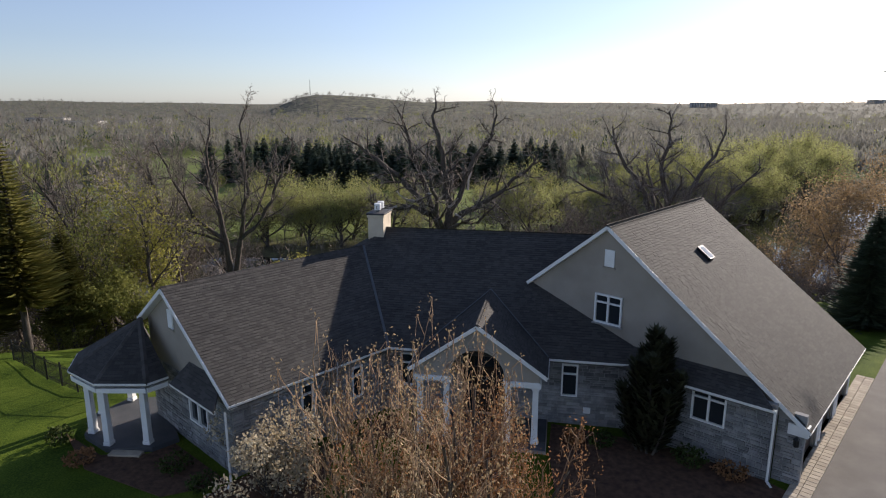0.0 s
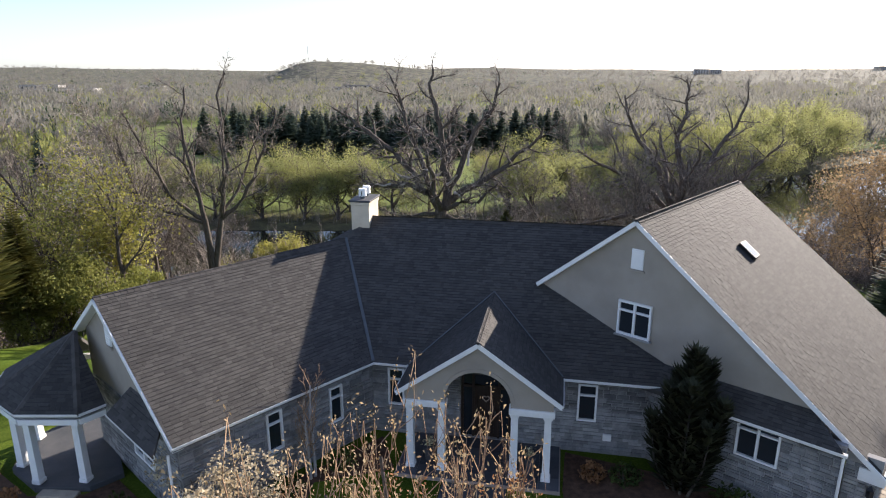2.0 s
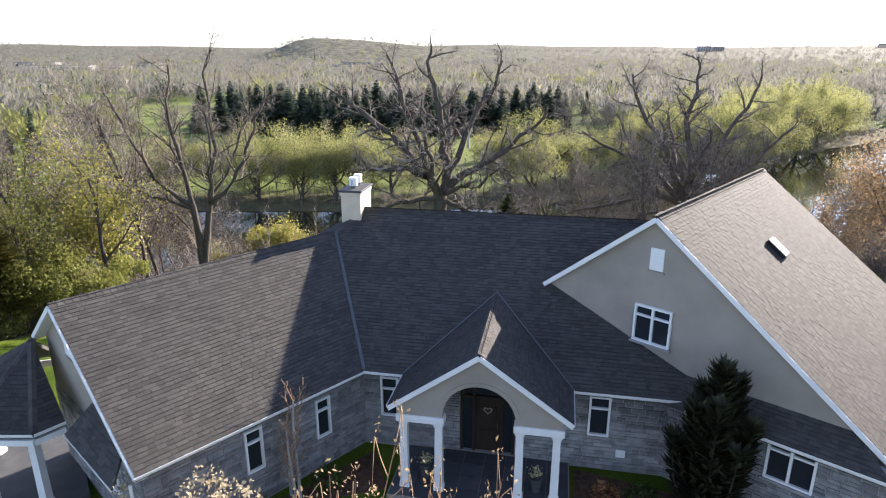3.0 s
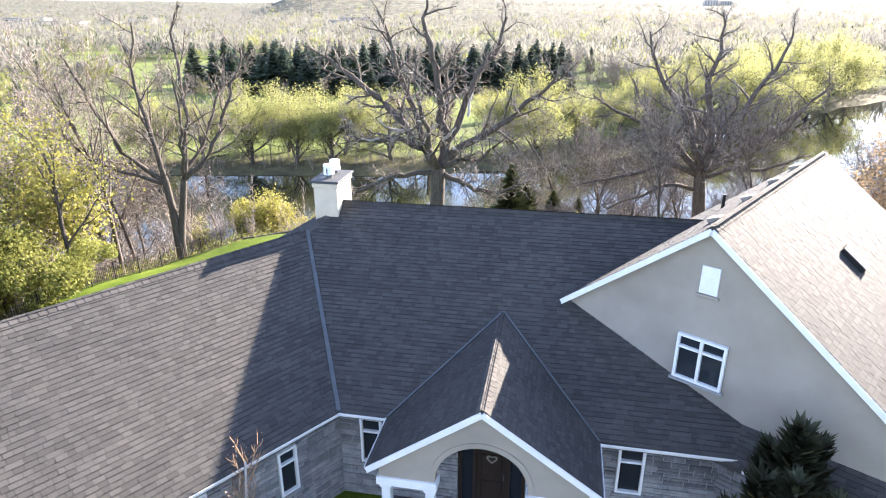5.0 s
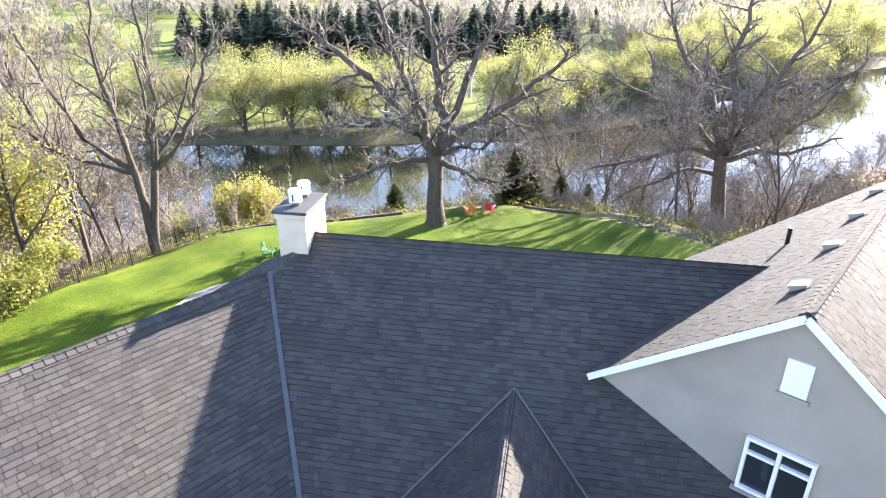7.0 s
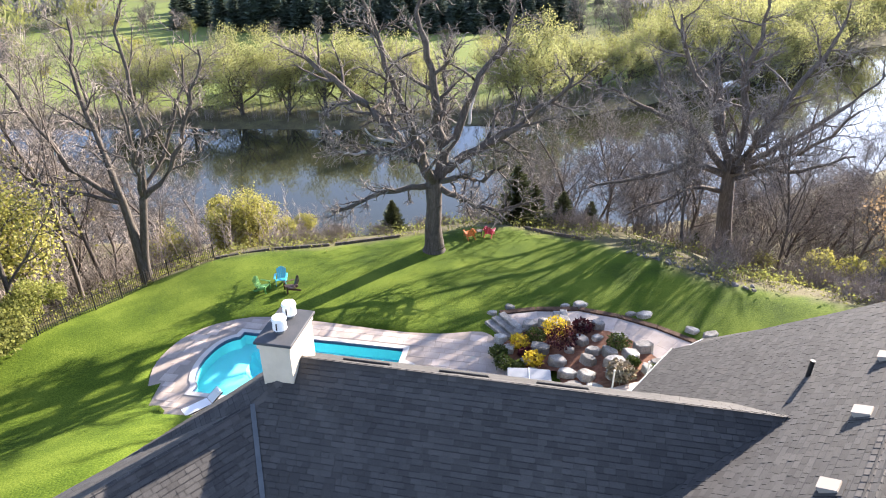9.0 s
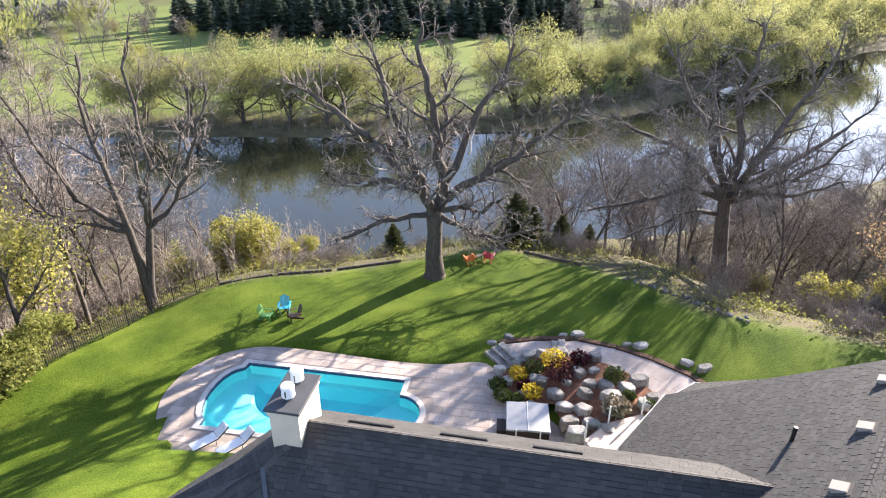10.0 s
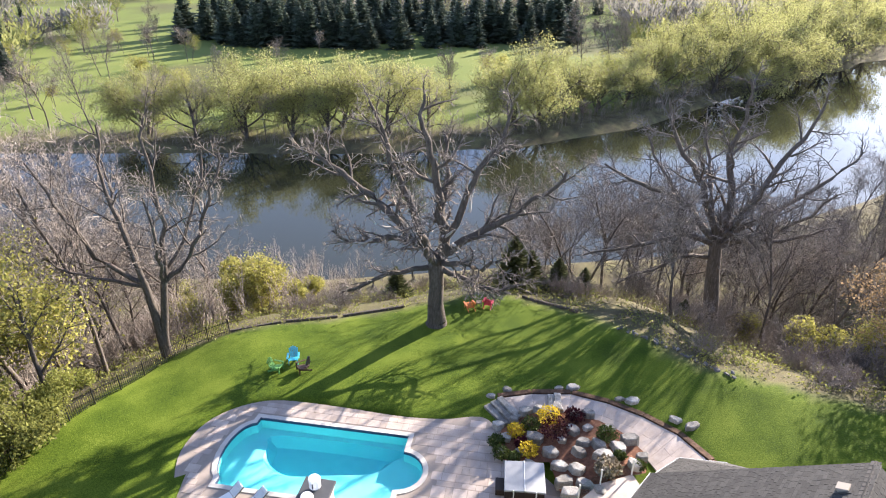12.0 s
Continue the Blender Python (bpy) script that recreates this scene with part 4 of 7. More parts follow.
# chimney
CU0, CU1, CN0, CN1, CZ = -10.17, -9.18, 31.68, 33.32, 8.44
cm = Matrix.Translation(M((CU0 + CU1) / 2, (CN0 + CN1) / 2, 0)) @ MU.to_track_quat("X", "Z").to_matrix().to_4x4()
cw, cd = CU1 - CU0, CN1 - CN0
chim = new("chimney")
chim.parent = house
chim.matrix_basis = cm
part("chimney_body", box_bm(cw - 0.14, cd - 0.14, 4.3, Matrix.Translation((0, 0, CZ - 2.25)), 0.01), CHIM, chim, "cream stucco chimney stack")
part("collar", box_bm(cw - 0.06, cd - 0.06, 0.16, Matrix.Translation((0, 0, CZ - 0.17)), 0.015), CHIM, chim)
part("cap", box_bm(cw + 0.04, cd + 0.04, 0.09, Matrix.Translation((0, 0, CZ - 0.045)), 0.015), SLATE, chim, "dark flat chimney cap")
for k, y in enumerate((-0.28, 0.42)):
    flue = new("flue")
    flue.parent = chim
    flue.matrix_basis = Matrix.Translation((0.0 - 0.03 * k, y, CZ))
    part("pipe", tube_bm((0, 0, 0), (0, 0, 0.2), 0.12, 0.12, 14), FLASH, flue)
    part("shroud", tube_bm((0, 0, 0.12), (0, 0, 0.4), 0.19, 0.17, 16), WHITE, flue, "round white metal flue shroud")
    part("cowl", tube_bm((0, 0, 0.4), (0, 0, 0.47), 0.2, 0.17, 16), WHITE, flue)
    part("slot", box_bm(0.03, 0.02, 0.2, Matrix.Translation((0.0, -0.185, 0.26))), IRON, flue)

# skylight and roof vents
def on_east(g, r, lift=0.0):
    return G(g, r, GZ(g) + lift)


n_e = Vector((GG.x * GSE, GG.y * GSE, 1)).normalized()
n_w = Vector((-GG.x * GS, -GG.y * GS, 1)).normalized()


def frame_on(p, normal, along):
    x = along.normalized()
    y = normal.cross(x)
    return Matrix.Translation(p) @ Matrix((x, y, normal)).transposed().to_4x4()


ACRYLIC = glass_dark("skylight_acrylic", (0.32, 0.33, 0.34))
sk = new("skylight")
sk.parent = house
sk.matrix_basis = frame_on(on_east(-9.45, 30.05), n_e, GR) @ Matrix.Diagonal((0.72, 0.68, 0.8, 1))
bm = bmesh.new()
for x, y, sx, sy in ((-0.36, 0, 0.1, 1.2), (0.36, 0, 0.1, 1.2), (0, 0.55, 0.62, 0.1), (0, -0.55, 0.62, 0.1)):
    box_bm(sx, sy, 0.2, Matrix.Translation((x, y, 0.1)), 0.01, bm)
part("curb", bm, IRON, sk)
part("pane", box_bm(0.62, 1.0, 0.02, Matrix.Translation((0, 0, 0.2))), ACRYLIC, sk)


def box_vent(p, normal, along):
    v = new("roof_vent")
    v.parent = house
    v.matrix_basis = frame_on(p, normal, along) @ Matrix.Diagonal((0.85, 0.85, 0.85, 1))
    V = [(-0.2, -0.2, 0), (0.2, -0.2, 0), (0.2, 0.2, 0), (-0.2, 0.2, 0), (-0.2, -0.2, 0.2), (0.2, -0.2, 0.2), (0.2, 0.2, 0.08), (-0.2, 0.2, 0.08)]
    F = [(3, 2, 1, 0), (4, 5, 6, 7), (0, 1, 5, 4), (1, 2, 6, 5), (2, 3, 7, 6), (3, 0, 4, 7)]
    add("hood", V, F, STUCCO, v)
    part("mesh_front", box_bm(0.34, 0.02, 0.12, Matrix.Translation((0, -0.205, 0.09))), IRON, v)
    part("flange", box_bm(0.6, 0.6, 0.015, Matrix.Translation((0, 0, 0.03))), ROOF, v)
    return v


def on_west(g, r, lift=0.0):
    return G(g, r, GZ(g) + lift)


for r in (26.6, 29.3, 31.9, 34.4):
    box_vent(on_west(G_RIDGE - 0.5, r), n_w, -GR)
pb = on_west(-13.75, 31.6)
part("vent_pipe", tube_bm(pb - Vector((0, 0, 0.1)), pb + Vector((0, 0, 0.5)), 0.06, 0.06, 10), IRON, house)
# long vents behind the main ridge
n_r = Vector((MN.x * 0.69, MN.y * 0.69, 1)).normalized()
for u in (-7.6, -4.9, -2.3):
    p = M(u, M_RIDGE_N + 0.55, M_RIDGE_Z - 0.36)
    part("ridge_vent", box_bm(1.35, 0.2, 0.12, frame_on(p, n_r, MU), 0.02), IRON, house, "dark slotted roof vent")

# bay roof behind the garage gable
BD = G(-15.0, G_BACK - 0.05, GZ(-15.0) - 0.05)
BA, BE = G(GL - 0.05, G_BACK - 0.1, 3.3), G(-14.2, G_BACK + 2.8, 3.3)
BB, BC = Vector((11.2, 40.6, 3.05)), Vector((13.2, 40.3, 3.05))
for tri_pts in ([BA, BB, BD], [BB, BC, BD], [BC, BE, BD]):
    roof_plane(tri_pts, tri_pts[1] - tri_pts[0])
gutter(BB, BA)
gutter(BC, BB)
wall("wall", [xy(BE * 0.985), xy(BC * 0.985), xy(BB * 0.985), xy(BA * 0.985)], -2.6, 3.0, STUCCO)

# side porch with a many-sided roof
PC = Vector((-13.6, 25.7, 0))
porch_eave = [Vector((-11.35, 23.95, 3.2)), Vector((-11.9, 23.25, 3.2)), Vector((-14.0, 23.25, 3.2)), Vector((-15.75, 24.5, 3.2)), Vector((-16.4, 26.4, 3.2)), Vector((-15.6, 28.1, 3.2)), Vector((-14.2, 28.6, 3.2))]
PTOP = Vector((-13.15, 25.75, 5.05))
for a, b in zip(porch_eave, porch_eave[1:]):
    roof_plane([a, b, PTOP], b - a)
    gutter(b, a)
    part("beam", span_bm(a * 1.0 + (PC - a) * 0.05 + Vector((0, 0, -0.19)), b + (PC - b) * 0.05 + Vector((0, 0, -0.19)), 0.2, 0.2), WHITE, house)
for a in porch_eave[1:-1]:
    ridge_line(a + Vector((0, 0, 0.02)), PTOP + Vector((0, 0, 0.02)), 0.12)
for x, y in ((-15.2, 24.75), (-14.0, 23.75), (-12.4, 23.85), (-15.7, 26.5), (-15.0, 27.8)):
    column(Vector((x, y, 0.2)), 2.95, MU)
deck = thing("porch_floor", "dark stone porch floor under the many-sided roof", "porch floor", kind="structure")
deck_line = [(-11.3, 24.3), (-12.1, 23.5), (-14.0, 23.45), (-15.5, 24.55), (-16.05, 26.4), (-15.3, 27.9), (-13.8, 28.2)]
vs, fs = slab([Vector((x, y, 0.2)) for x, y in deck_line][::-1], 0.9)
add("slab", vs, fs, SLATE, deck)
for k in range(2):
    part("step", span_bm((-13.75 + 0.1 * k, 23.3 - 0.35 * k, 0.04 - 0.12 * k), (-12.4, 23.2 - 0.35 * k, 0.04 - 0.12 * k), 0.4, 0.16, 0.01), CURB, deck)

# entry floor, path and beds
entry = thing("entry_floor", "dark slate floor of the entrance portico", "floor", kind="structure")
for i in range(8):
    for j in range(4):
        u0, n0 = P_U - 2.9 + 0.73 * i, 23.7 + 0.68 * j
        vs, fs = slab([M(u0, n0, 0.15), M(u0 + 0.715, n0, 0.15), M(u0 + 0.715, n0 + 0.665, 0.15), M(u0, n0 + 0.665, 0.15)], 0.3)
        add("tile", vs, fs, SLATE, entry)
vs, fs = slab([M(P_U - 2.95, 23.66, 0.13), M(P_U + 2.97, 23.66, 0.13), M(P_U + 2.97, WALL_N, 0.13), M(P_U - 2.95, WALL_N, 0.13)], 0.4)
add("bedding", vs, fs, JOINT, entry)
path = thing("front_path", "dark slate path leading to the entrance", "path", kind="structure")
for j in range(9):
    for i in range(3):
        u0, n0 = P_U - 1.15 + 0.77 * i, 23.6 - 0.8 * (j + 1)
        vs, fs = slab([M(u0, n0, 0.05), M(u0 + 0.75, n0, 0.05), M(u0 + 0.75, n0 + 0.78, 0.05), M(u0, n0 + 0.78, 0.05)], 0.2)
        add("flagstone", vs, fs, SLATE, path)
bed_front = [(-10.2, 18.5), (-6.0, 16.5), (-4.6, 20.0), (-4.4, 24.0), (-1.6, 24.8), (-2.2, 26.9), (-8.1, 21.3)]
bed_right = [(3.9, 17.0), (9.5, 17.5), (13.2, 20.2), (12.2, 21.6), (9.2, 24.0), (4.9, 25.8), (4.4, 23.6)]
for line in (bed_front, bed_right, [(-16.6, 25.0), (-14.2, 22.2), (-10.4, 20.4), (-8.2, 21.3), (-11.4, 24.1), (-12.2, 23.3), (-14.1, 23.2), (-15.8, 24.4)]):
    vs, fs = slab([Vector((x, y, max(ground_z(x, y), 0) + 0.04)) for x, y in (line if poly_area(line) > 0 else line[::-1])], 0.3)
    tagged(add("planting_bed", vs, fs, EARTH), "dark mulched planting bed along the house", "garden bed", kind="structure")

# driveway beside the garage
drive = thing("driveway", "sunlit driveway with a tan paver border", "driveway", kind="structure")
CONC = material("pale_driveway", [(0.12, 0.11, 0.095), (0.18, 0.165, 0.145)], rough=0.9, scale=0.8, fine=40.0, bump=0.3, stain=((0.12, 0.11, 0.10), 0.5, 0.6))
vs, fs = slab([G(-2.9, 21.0, 0.06), G(7.5, 21.0, 0.06), G(7.5, 44.0, 0.06), G(-2.9, 44.0, 0.06)], 0.4)
add("paving", vs, fs, CONC, drive)
brick_b = box_bm(0.385, 0.285, 0.09, Matrix.Translation((0, 0, 0.045)), 0.012)
brick_me = bpy.data.meshes.new("paver")
brick_b.to_mesh(brick_me)
brick_b.free()
brick_me.materials.append(CURB)
gturn = math.degrees(math.atan2(GG.y, GG.x))
for j in range(52):
    for i in range(2):
        p = G(-3.5 + 0.4 * i, 22.6 + 0.3 * j, 0.02)
        share("paver", brick_me, pose(p.x, p.y, p.z, 0, 0, gturn), drive)

# planters, wreath and small things by the door
FLOWER = leaf_material("pale_flowers", [(0.45, 0.42, 0.22), (0.62, 0.58, 0.4)], trans=0.2)
for du in (-1.85, 1.85):
    p = M(P_U + du, 24.75, 0.15)
    pot = thing("planter", "tapered dark planter with pale flowers by the portico column", "planter", pose(p.x, p.y, p.z))
    bm = bmesh.new()
    bmesh.ops.create_cone(bm, cap_ends=True, segments=16, radius1=0.16, radius2=0.24, depth=0.55, matrix=Matrix.Translation((0, 0, 0.275)))
    part("pot", bm, SLATE, pot)
    L = Limbs(int(50 + du))
    for _ in range(90):
        L.leaf(Vector((L.rng.gauss(0, 0.12), L.rng.gauss(0, 0.12), 0.6 + L.rng.uniform(0, 0.25))), 0.08, 1.2)
    add("flowers", L.lv, L.lf, FLOWER, pot)
wr = thing("door_wreath", "heart-shaped pale wreath on the entry door", "wreath", Matrix.Translation(M(-7.2 + 4.11, WALL_N + 0.08, 1.85)) @ MU.to_track_quat("X", "Z").to_matrix().to_4x4())
V, F = [], []
for k in range(24):
    t = 2 * math.pi * k / 24
    x, z = 0.16 * math.sin(t) ** 3, 0.010 * (13 * math.cos(t) - 5 * math.cos(2 * t) - 2 * math.cos(3 * t) - math.cos(4 * t))
    for s, y in ((1.0, 0.0), (1.0, -0.03), (0.7, -0.03), (0.7, 0.0)):
        V.append((x * s, y, z * s))
for k in range(24):
    for j in range(4):
        F.append((4 * k + j, 4 * k + (j + 1) % 4, (4 * k + 4) % 96 + (j + 1) % 4, (4 * k + 4) % 96 + j))
add("ring", V, F, STUCCO, wr)
for p, lab in ((M(1.55, WALL_N - 0.03, 0.75), "white utility box on the stone wall"),):
    tagged(part("utility_box", box_bm(0.32, 0.14, 0.28, Matrix.Translation(p) @ MU.to_track_quat("X", "Z").to_matrix().to_4x4(), 0.02), WHITE), lab, "utility box")
lp = G(-3.62, GWALL - 0.6, 2.0)
lamp = thing("wall_lantern", "small black lantern on the garage pier", "lantern", pose(lp.x, lp.y, lp.z))
part("body", box_bm(0.16, 0.16, 0.3, None, 0.02), IRON, lamp)
bm = bmesh.new()
bmesh.ops.create_cone(bm, cap_ends=True, segments=4, radius1=0.15, radius2=0.02, depth=0.12, matrix=Matrix.Translation((0, 0, 0.21)))
part("cap", bm, IRON, lamp)

# ---- trees and shrubs ----
def grow(L, p, d, length, radius, level, spec):
    """One branch and, from it, its finer ones."""
    r = L.rng
    last = level >= spec["levels"]
    segs = max(2, spec["segs"][min(level, len(spec["segs"]) - 1)])
    pts = L.bend(p, d, length, segs, spec["wiggle"], spec["lift"][min(level, len(spec["lift"]) - 1)])
    end = radius * (0.45 if level == 0 else 0.3)
    sides = spec["sides"][min(level, len(spec["sides"]) - 1)]
    L.tube(pts, radius, max(end, spec["min_r"]), sides, fine=level >= spec["fine_from"])
    if last:
        L.tips.append(pts[-1])
        L.tips.append(pts[len(pts) // 2])
        return
    sprout(L, pts, length, radius, level, spec)


def sprout(L, pts, length, radius, level, spec):
    """The finer branches along a branch."""
    r = L.rng
    n = spec["kids"][level]
    n = n + r.randint(-(n // 4), n // 4)
    turn = r.random() * 6.28
    for k in range(n):
        t = spec["start"][min(level, len(spec["start"]) - 1)]
        t = t + (1 - t) * ((k + r.random() * 0.8) / n)
        x = min(t, 0.999) * (len(pts) - 1)
        i = int(x)
        q = pts[i].lerp(pts[i + 1], x - i)
        axis = (pts[i + 1] - pts[i]).normalized()
        turn += 2.4 + r.uniform(-0.5, 0.5)
        side = axis.orthogonal().normalized()
        side = (side * math.cos(turn) + axis.cross(side) * math.sin(turn)).normalized()
        a = radians(spec["angle"][min(level, len(spec["angle"]) - 1)] * r.uniform(0.7, 1.25))
        nd = (axis * math.cos(a) + side * math.sin(a)).normalized()
        nl = length * spec["ratio"][min(level, len(spec["ratio"]) - 1)] * r.uniform(0.65, 1.2) * (1.15 - 0.45 * t)
        nr = max(spec["min_r"], radius * (1 - 0.6 * t) * spec["thin"])
        grow(L, q, nd, nl, nr, level + 1, spec)


def spec_of(**kw):
    s = dict(levels=4, segs=(5, 5, 4, 3, 2), wiggle=0.13, lift=(0.03, 0.06, 0.05, 0.03), kids=(7, 6, 6, 5), start=(0.35, 0.25, 0.15, 0.1), angle=(48, 48, 45, 45), ratio=(0.8, 0.55, 0.5, 0.5), thin=0.6, sides=(8, 6, 4, 3, 3), fine_from=3, min_r=0.008)
    s.update(kw)
    return s


def tree(name, label, category, m, L, bark, twig, leaf=None, group=""):
    """A tree thing: trunk and limbs, twigs, and its leaves."""
    t = thing(name, label, category, m, group)
    add("trunk", L.v, L.f, bark, t, smooth=True)
    if L.tf:
        tagged(add("twig_mass", L.tv, L.tf, twig, t), kind="stuff")
    if L.lf:
        add("crown", L.lv, L.lf, leaf, t)
    return t


def at(x, y, turn=0.0, size=1.0, dz=-0.15):
    return pose(x, y, ground_z(x, y) + dz, 0, 0, turn) @ Matrix.Diagonal((size, size, size, 1))


def put(src, x, y, turn, size, dz=-0.2, wide=1.0):
    """A copy of a tree at another place and size."""
    c = copy_thing(src, pose(x, y, ground_z(x, y) + dz, 0, 0, turn))
    c.scale = (size * wide, size * wide, size)
    return c


UP = Vector((0, 0, 1))


def limb(L, fork, way, r0, r1, child, spec):
    """A main limb along given bends, roughened, with its finer branches."""
    rough = [fork + Vector(p) for p in way]
    pts = flow(rough, False, 3)
    for i in range(1, len(pts)):
        pts[i] = pts[i] + Vector((L.rng.gauss(0, 0.10), L.rng.gauss(0, 0.10), L.rng.gauss(0, 0.10)))
    L.tube(pts, r0, r1, 9)
    sprout(L, pts, child, r0, 1, spec)


def big_dead_tree():
    """The great old tree on the lawn: stout trunk, heavy crooked limbs, few twigs."""
    L = Limbs(41)
    trunk = [Vector((0.0, 0, -0.4)), Vector((0.05, 0, 0.5)), Vector((-0.05, 0, 2.0)), Vector((0.05, 0, 3.8)), Vector((0.0, 0.05, 5.2)), Vector((0.1, 0.1, 6.2))]
    for i, (ra, rb) in enumerate(((1.05, 0.74), (0.74, 0.60), (0.60, 0.54), (0.54, 0.60), (0.60, 0.5))):
        L.tube([trunk[i], trunk[i + 1]], ra, rb, 14)
    sp = spec_of(levels=4, segs=(7, 7, 5, 4), wiggle=0.20, lift=(0.03, 0.05, 0.04, 0.0), kids=(8, 11, 8, 5), start=(0.3, 0.22, 0.12, 0.1), angle=(50, 50, 48, 45), ratio=(0.42, 0.42, 0.46, 0.5), thin=0.5, sides=(9, 6, 4, 3, 3), min_r=0.017)
    fork = Vector((0, 0, 5.6))
    for way, r0, child in (
            (((0, 0, 0), (-1.3, -0.2, 1.7), (-3.0, -0.4, 4.0), (-5.2, -0.3, 6.0), (-7.2, 0.2, 7.6), (-8.8, 0.6, 8.6)), 0.36, 8.5),
            (((0.3, 0, 0.2), (0.7, 0.2, 2.3), (0.2, 0.4, 4.5), (0.0, 0.2, 7.5), (-0.8, 0.0, 10.2), (-0.6, 0.3, 12.4)), 0.40, 8.5),
            (((0.2, 0, 0), (1.5, 0.1, 1.4), (3.6, 0.4, 2.3), (5.6, 0.2, 3.8), (7.6, -0.3, 5.6), (9.0, -0.6, 7.4)), 0.32, 8.0),
            (((0.2, 0, -0.6), (1.6, -0.3, -0.9), (3.0, -0.6, -1.6), (4.8, -0.9, -1.8), (6.5, -1.2, -1.2)), 0.20, 5.5),
            (((-0.2, 0, -0.4), (-2.6, -0.5, -0.4), (-5.2, -1.0, -1.0), (-7.0, -1.2, -2.2)), 0.19, 5.5),
            (((-1.3, -0.2, 1.7), (-3.4, -1.0, 2.6), (-5.3, -1.6, 2.4), (-7.2, -1.6, 3.2)), 0.20, 6.0),
            (((0.6, 0.1, 1.8), (2.0, 0.3, 4.2), (3.0, 0.6, 7.0), (4.6, 0.8, 9.0), (5.2, 1.0, 11.2)), 0.26, 7.5),
            (((0.2, 0.2, 0), (0.5, 3.0, 2.5), (0.9, 5.0, 5.0), (0.6, 6.5, 8.0)), 0.26, 7.0),
            (((0, -0.2, 0), (-0.5, -2.5, 2.0), (-0.9, -4.5, 4.5), (-1.5, -6.0, 7.0)), 0.24, 7.0),
            (((-0.5, 0, 0.8), (-1.4, 0.5, 3.6), (-2.8, 1.0, 6.6), (-3.4, 1.0, 9.5), (-4.4, 1.3, 11.6)), 0.26, 7.5),
            (((0.2, -0.1, 0), (1.6, -1.8, 1.0), (3.2, -3.6, 1.6), (4.6, -5.0, 3.2)), 0.2, 6.0)):
        limb(L, fork, way, r0 * 1.2, 0.09, child, sp)
    t = tree("old_tree", "huge leafless old tree with pale broken limbs on the lawn", "tree", at(0.0, 60.6), L, BARK, TWIG)
    for k, (p, d, ln) in enumerate((((-2.6, -0.5, 8.6), (-1, -0.3, 0.15), 2.4), ((0.5, -0.6, 8.0), (0.9, -0.3, 0.2), 1.6), ((-4.4, -1.4, 8.2), (-0.8, -0.2, -0.35), 1.6), ((2.4, 0.2, 9.6), (0.4, -0.4, 0.9), 1.8), ((-0.3, -0.4, 8.8), (-0.7, -0.2, 0.9), 1.7), ((1.2, -0.2, 7.2), (0.8, -0.5, -0.3), 1.4))):
        S = Limbs(60 + k)
        S.tube(S.bend(Vector(p), Vector(d).normalized(), ln, 5, 0.25, 0), 0.13, 0.05, 7)
        add("bare_limb", S.v, S.f, PALETWIG, t, "barkless pale broken limb", True)


def left_tree():
    L = Limbs(12)
    sp = spec_of(levels=4, segs=(6, 6, 5, 3), wiggle=0.15, lift=(0.04, 0.07, 0.05, 0.02), kids=(7, 10, 8, 5), start=(0.3, 0.2, 0.12, 0.1), angle=(40, 45, 45, 45), ratio=(0.5, 0.42, 0.45, 0.5), min_r=0.016, thin=0.5)
    for way, r0, r1 in ((((0, 0, -0.4), (-0.1, 0, 1.6), (-0.2, 0.1, 4.0), (-0.4, 0.1, 6.6)), 0.38, 0.25), (((0.15, 0.1, -0.4), (0.1, 0.1, 1.6), (0.5, 0.2, 4.0), (1.0, 0.2, 6.6)), 0.33, 0.24)):
        L.tube(flow([Vector(p) for p in way], False, 4), r0, r1, 10)
    a, b = Vector((-0.4, 0.1, 6.5)), Vector((1.0, 0.2, 6.5))
    for fork, way, r0, child in (
            (a, ((0, 0, 0), (-2.0, -0.3, 1.6), (-3.7, -0.3, 4.0), (-5.2, 0.1, 7.0), (-6.2, 0.3, 9.2)), 0.23, 7.5),
            (a, ((0, 0, -0.3), (-2.6, -0.9, 1.0), (-4.6, -1.6, 2.0), (-6.4, -2.0, 3.8)), 0.16, 6.0),
            (a, ((0, 0, 0), (-0.5, 0.3, 3.4), (-1.3, 0.5, 7.2), (-1.0, 0.6, 11.2)), 0.25, 8.0),
            (a, ((0, 0, 0.2), (-1.2, 1.6, 2.6), (-2.4, 3.0, 5.6), (-3.2, 3.8, 8.6)), 0.18, 7.0),
            (b, ((0, 0, 0), (0.5, -0.1, 2.5), (1.1, -0.2, 6.0), (0.7, 0.0, 9.5), (1.2, 0.2, 12.4)), 0.25, 8.0),
            (b, ((0, 0, 0), (1.9, 0.2, 2.0), (3.4, 0.3, 4.6), (4.6, 0.2, 7.2), (5.4, 0.0, 9.6)), 0.22, 7.5),
            (b, ((0, 0, 0), (0.8, -1.6, 2.2), (1.6, -3.0, 5.0), (2.0, -3.8, 8.0)), 0.18, 6.5),
            (b, ((0, 0, 0.4), (1.2, 1.4, 2.6), (2.6, 2.6, 5.6), (3.0, 3.4, 8.6)), 0.17, 6.5)):
        limb(L, fork, way, r0 * 0.88, 0.06, child, sp)
    tree("bare_tree", "tall leafless twin-trunk tree at the lawn's edge", "tree", at(-20.3, 58.2), L, BARK, TWIG)


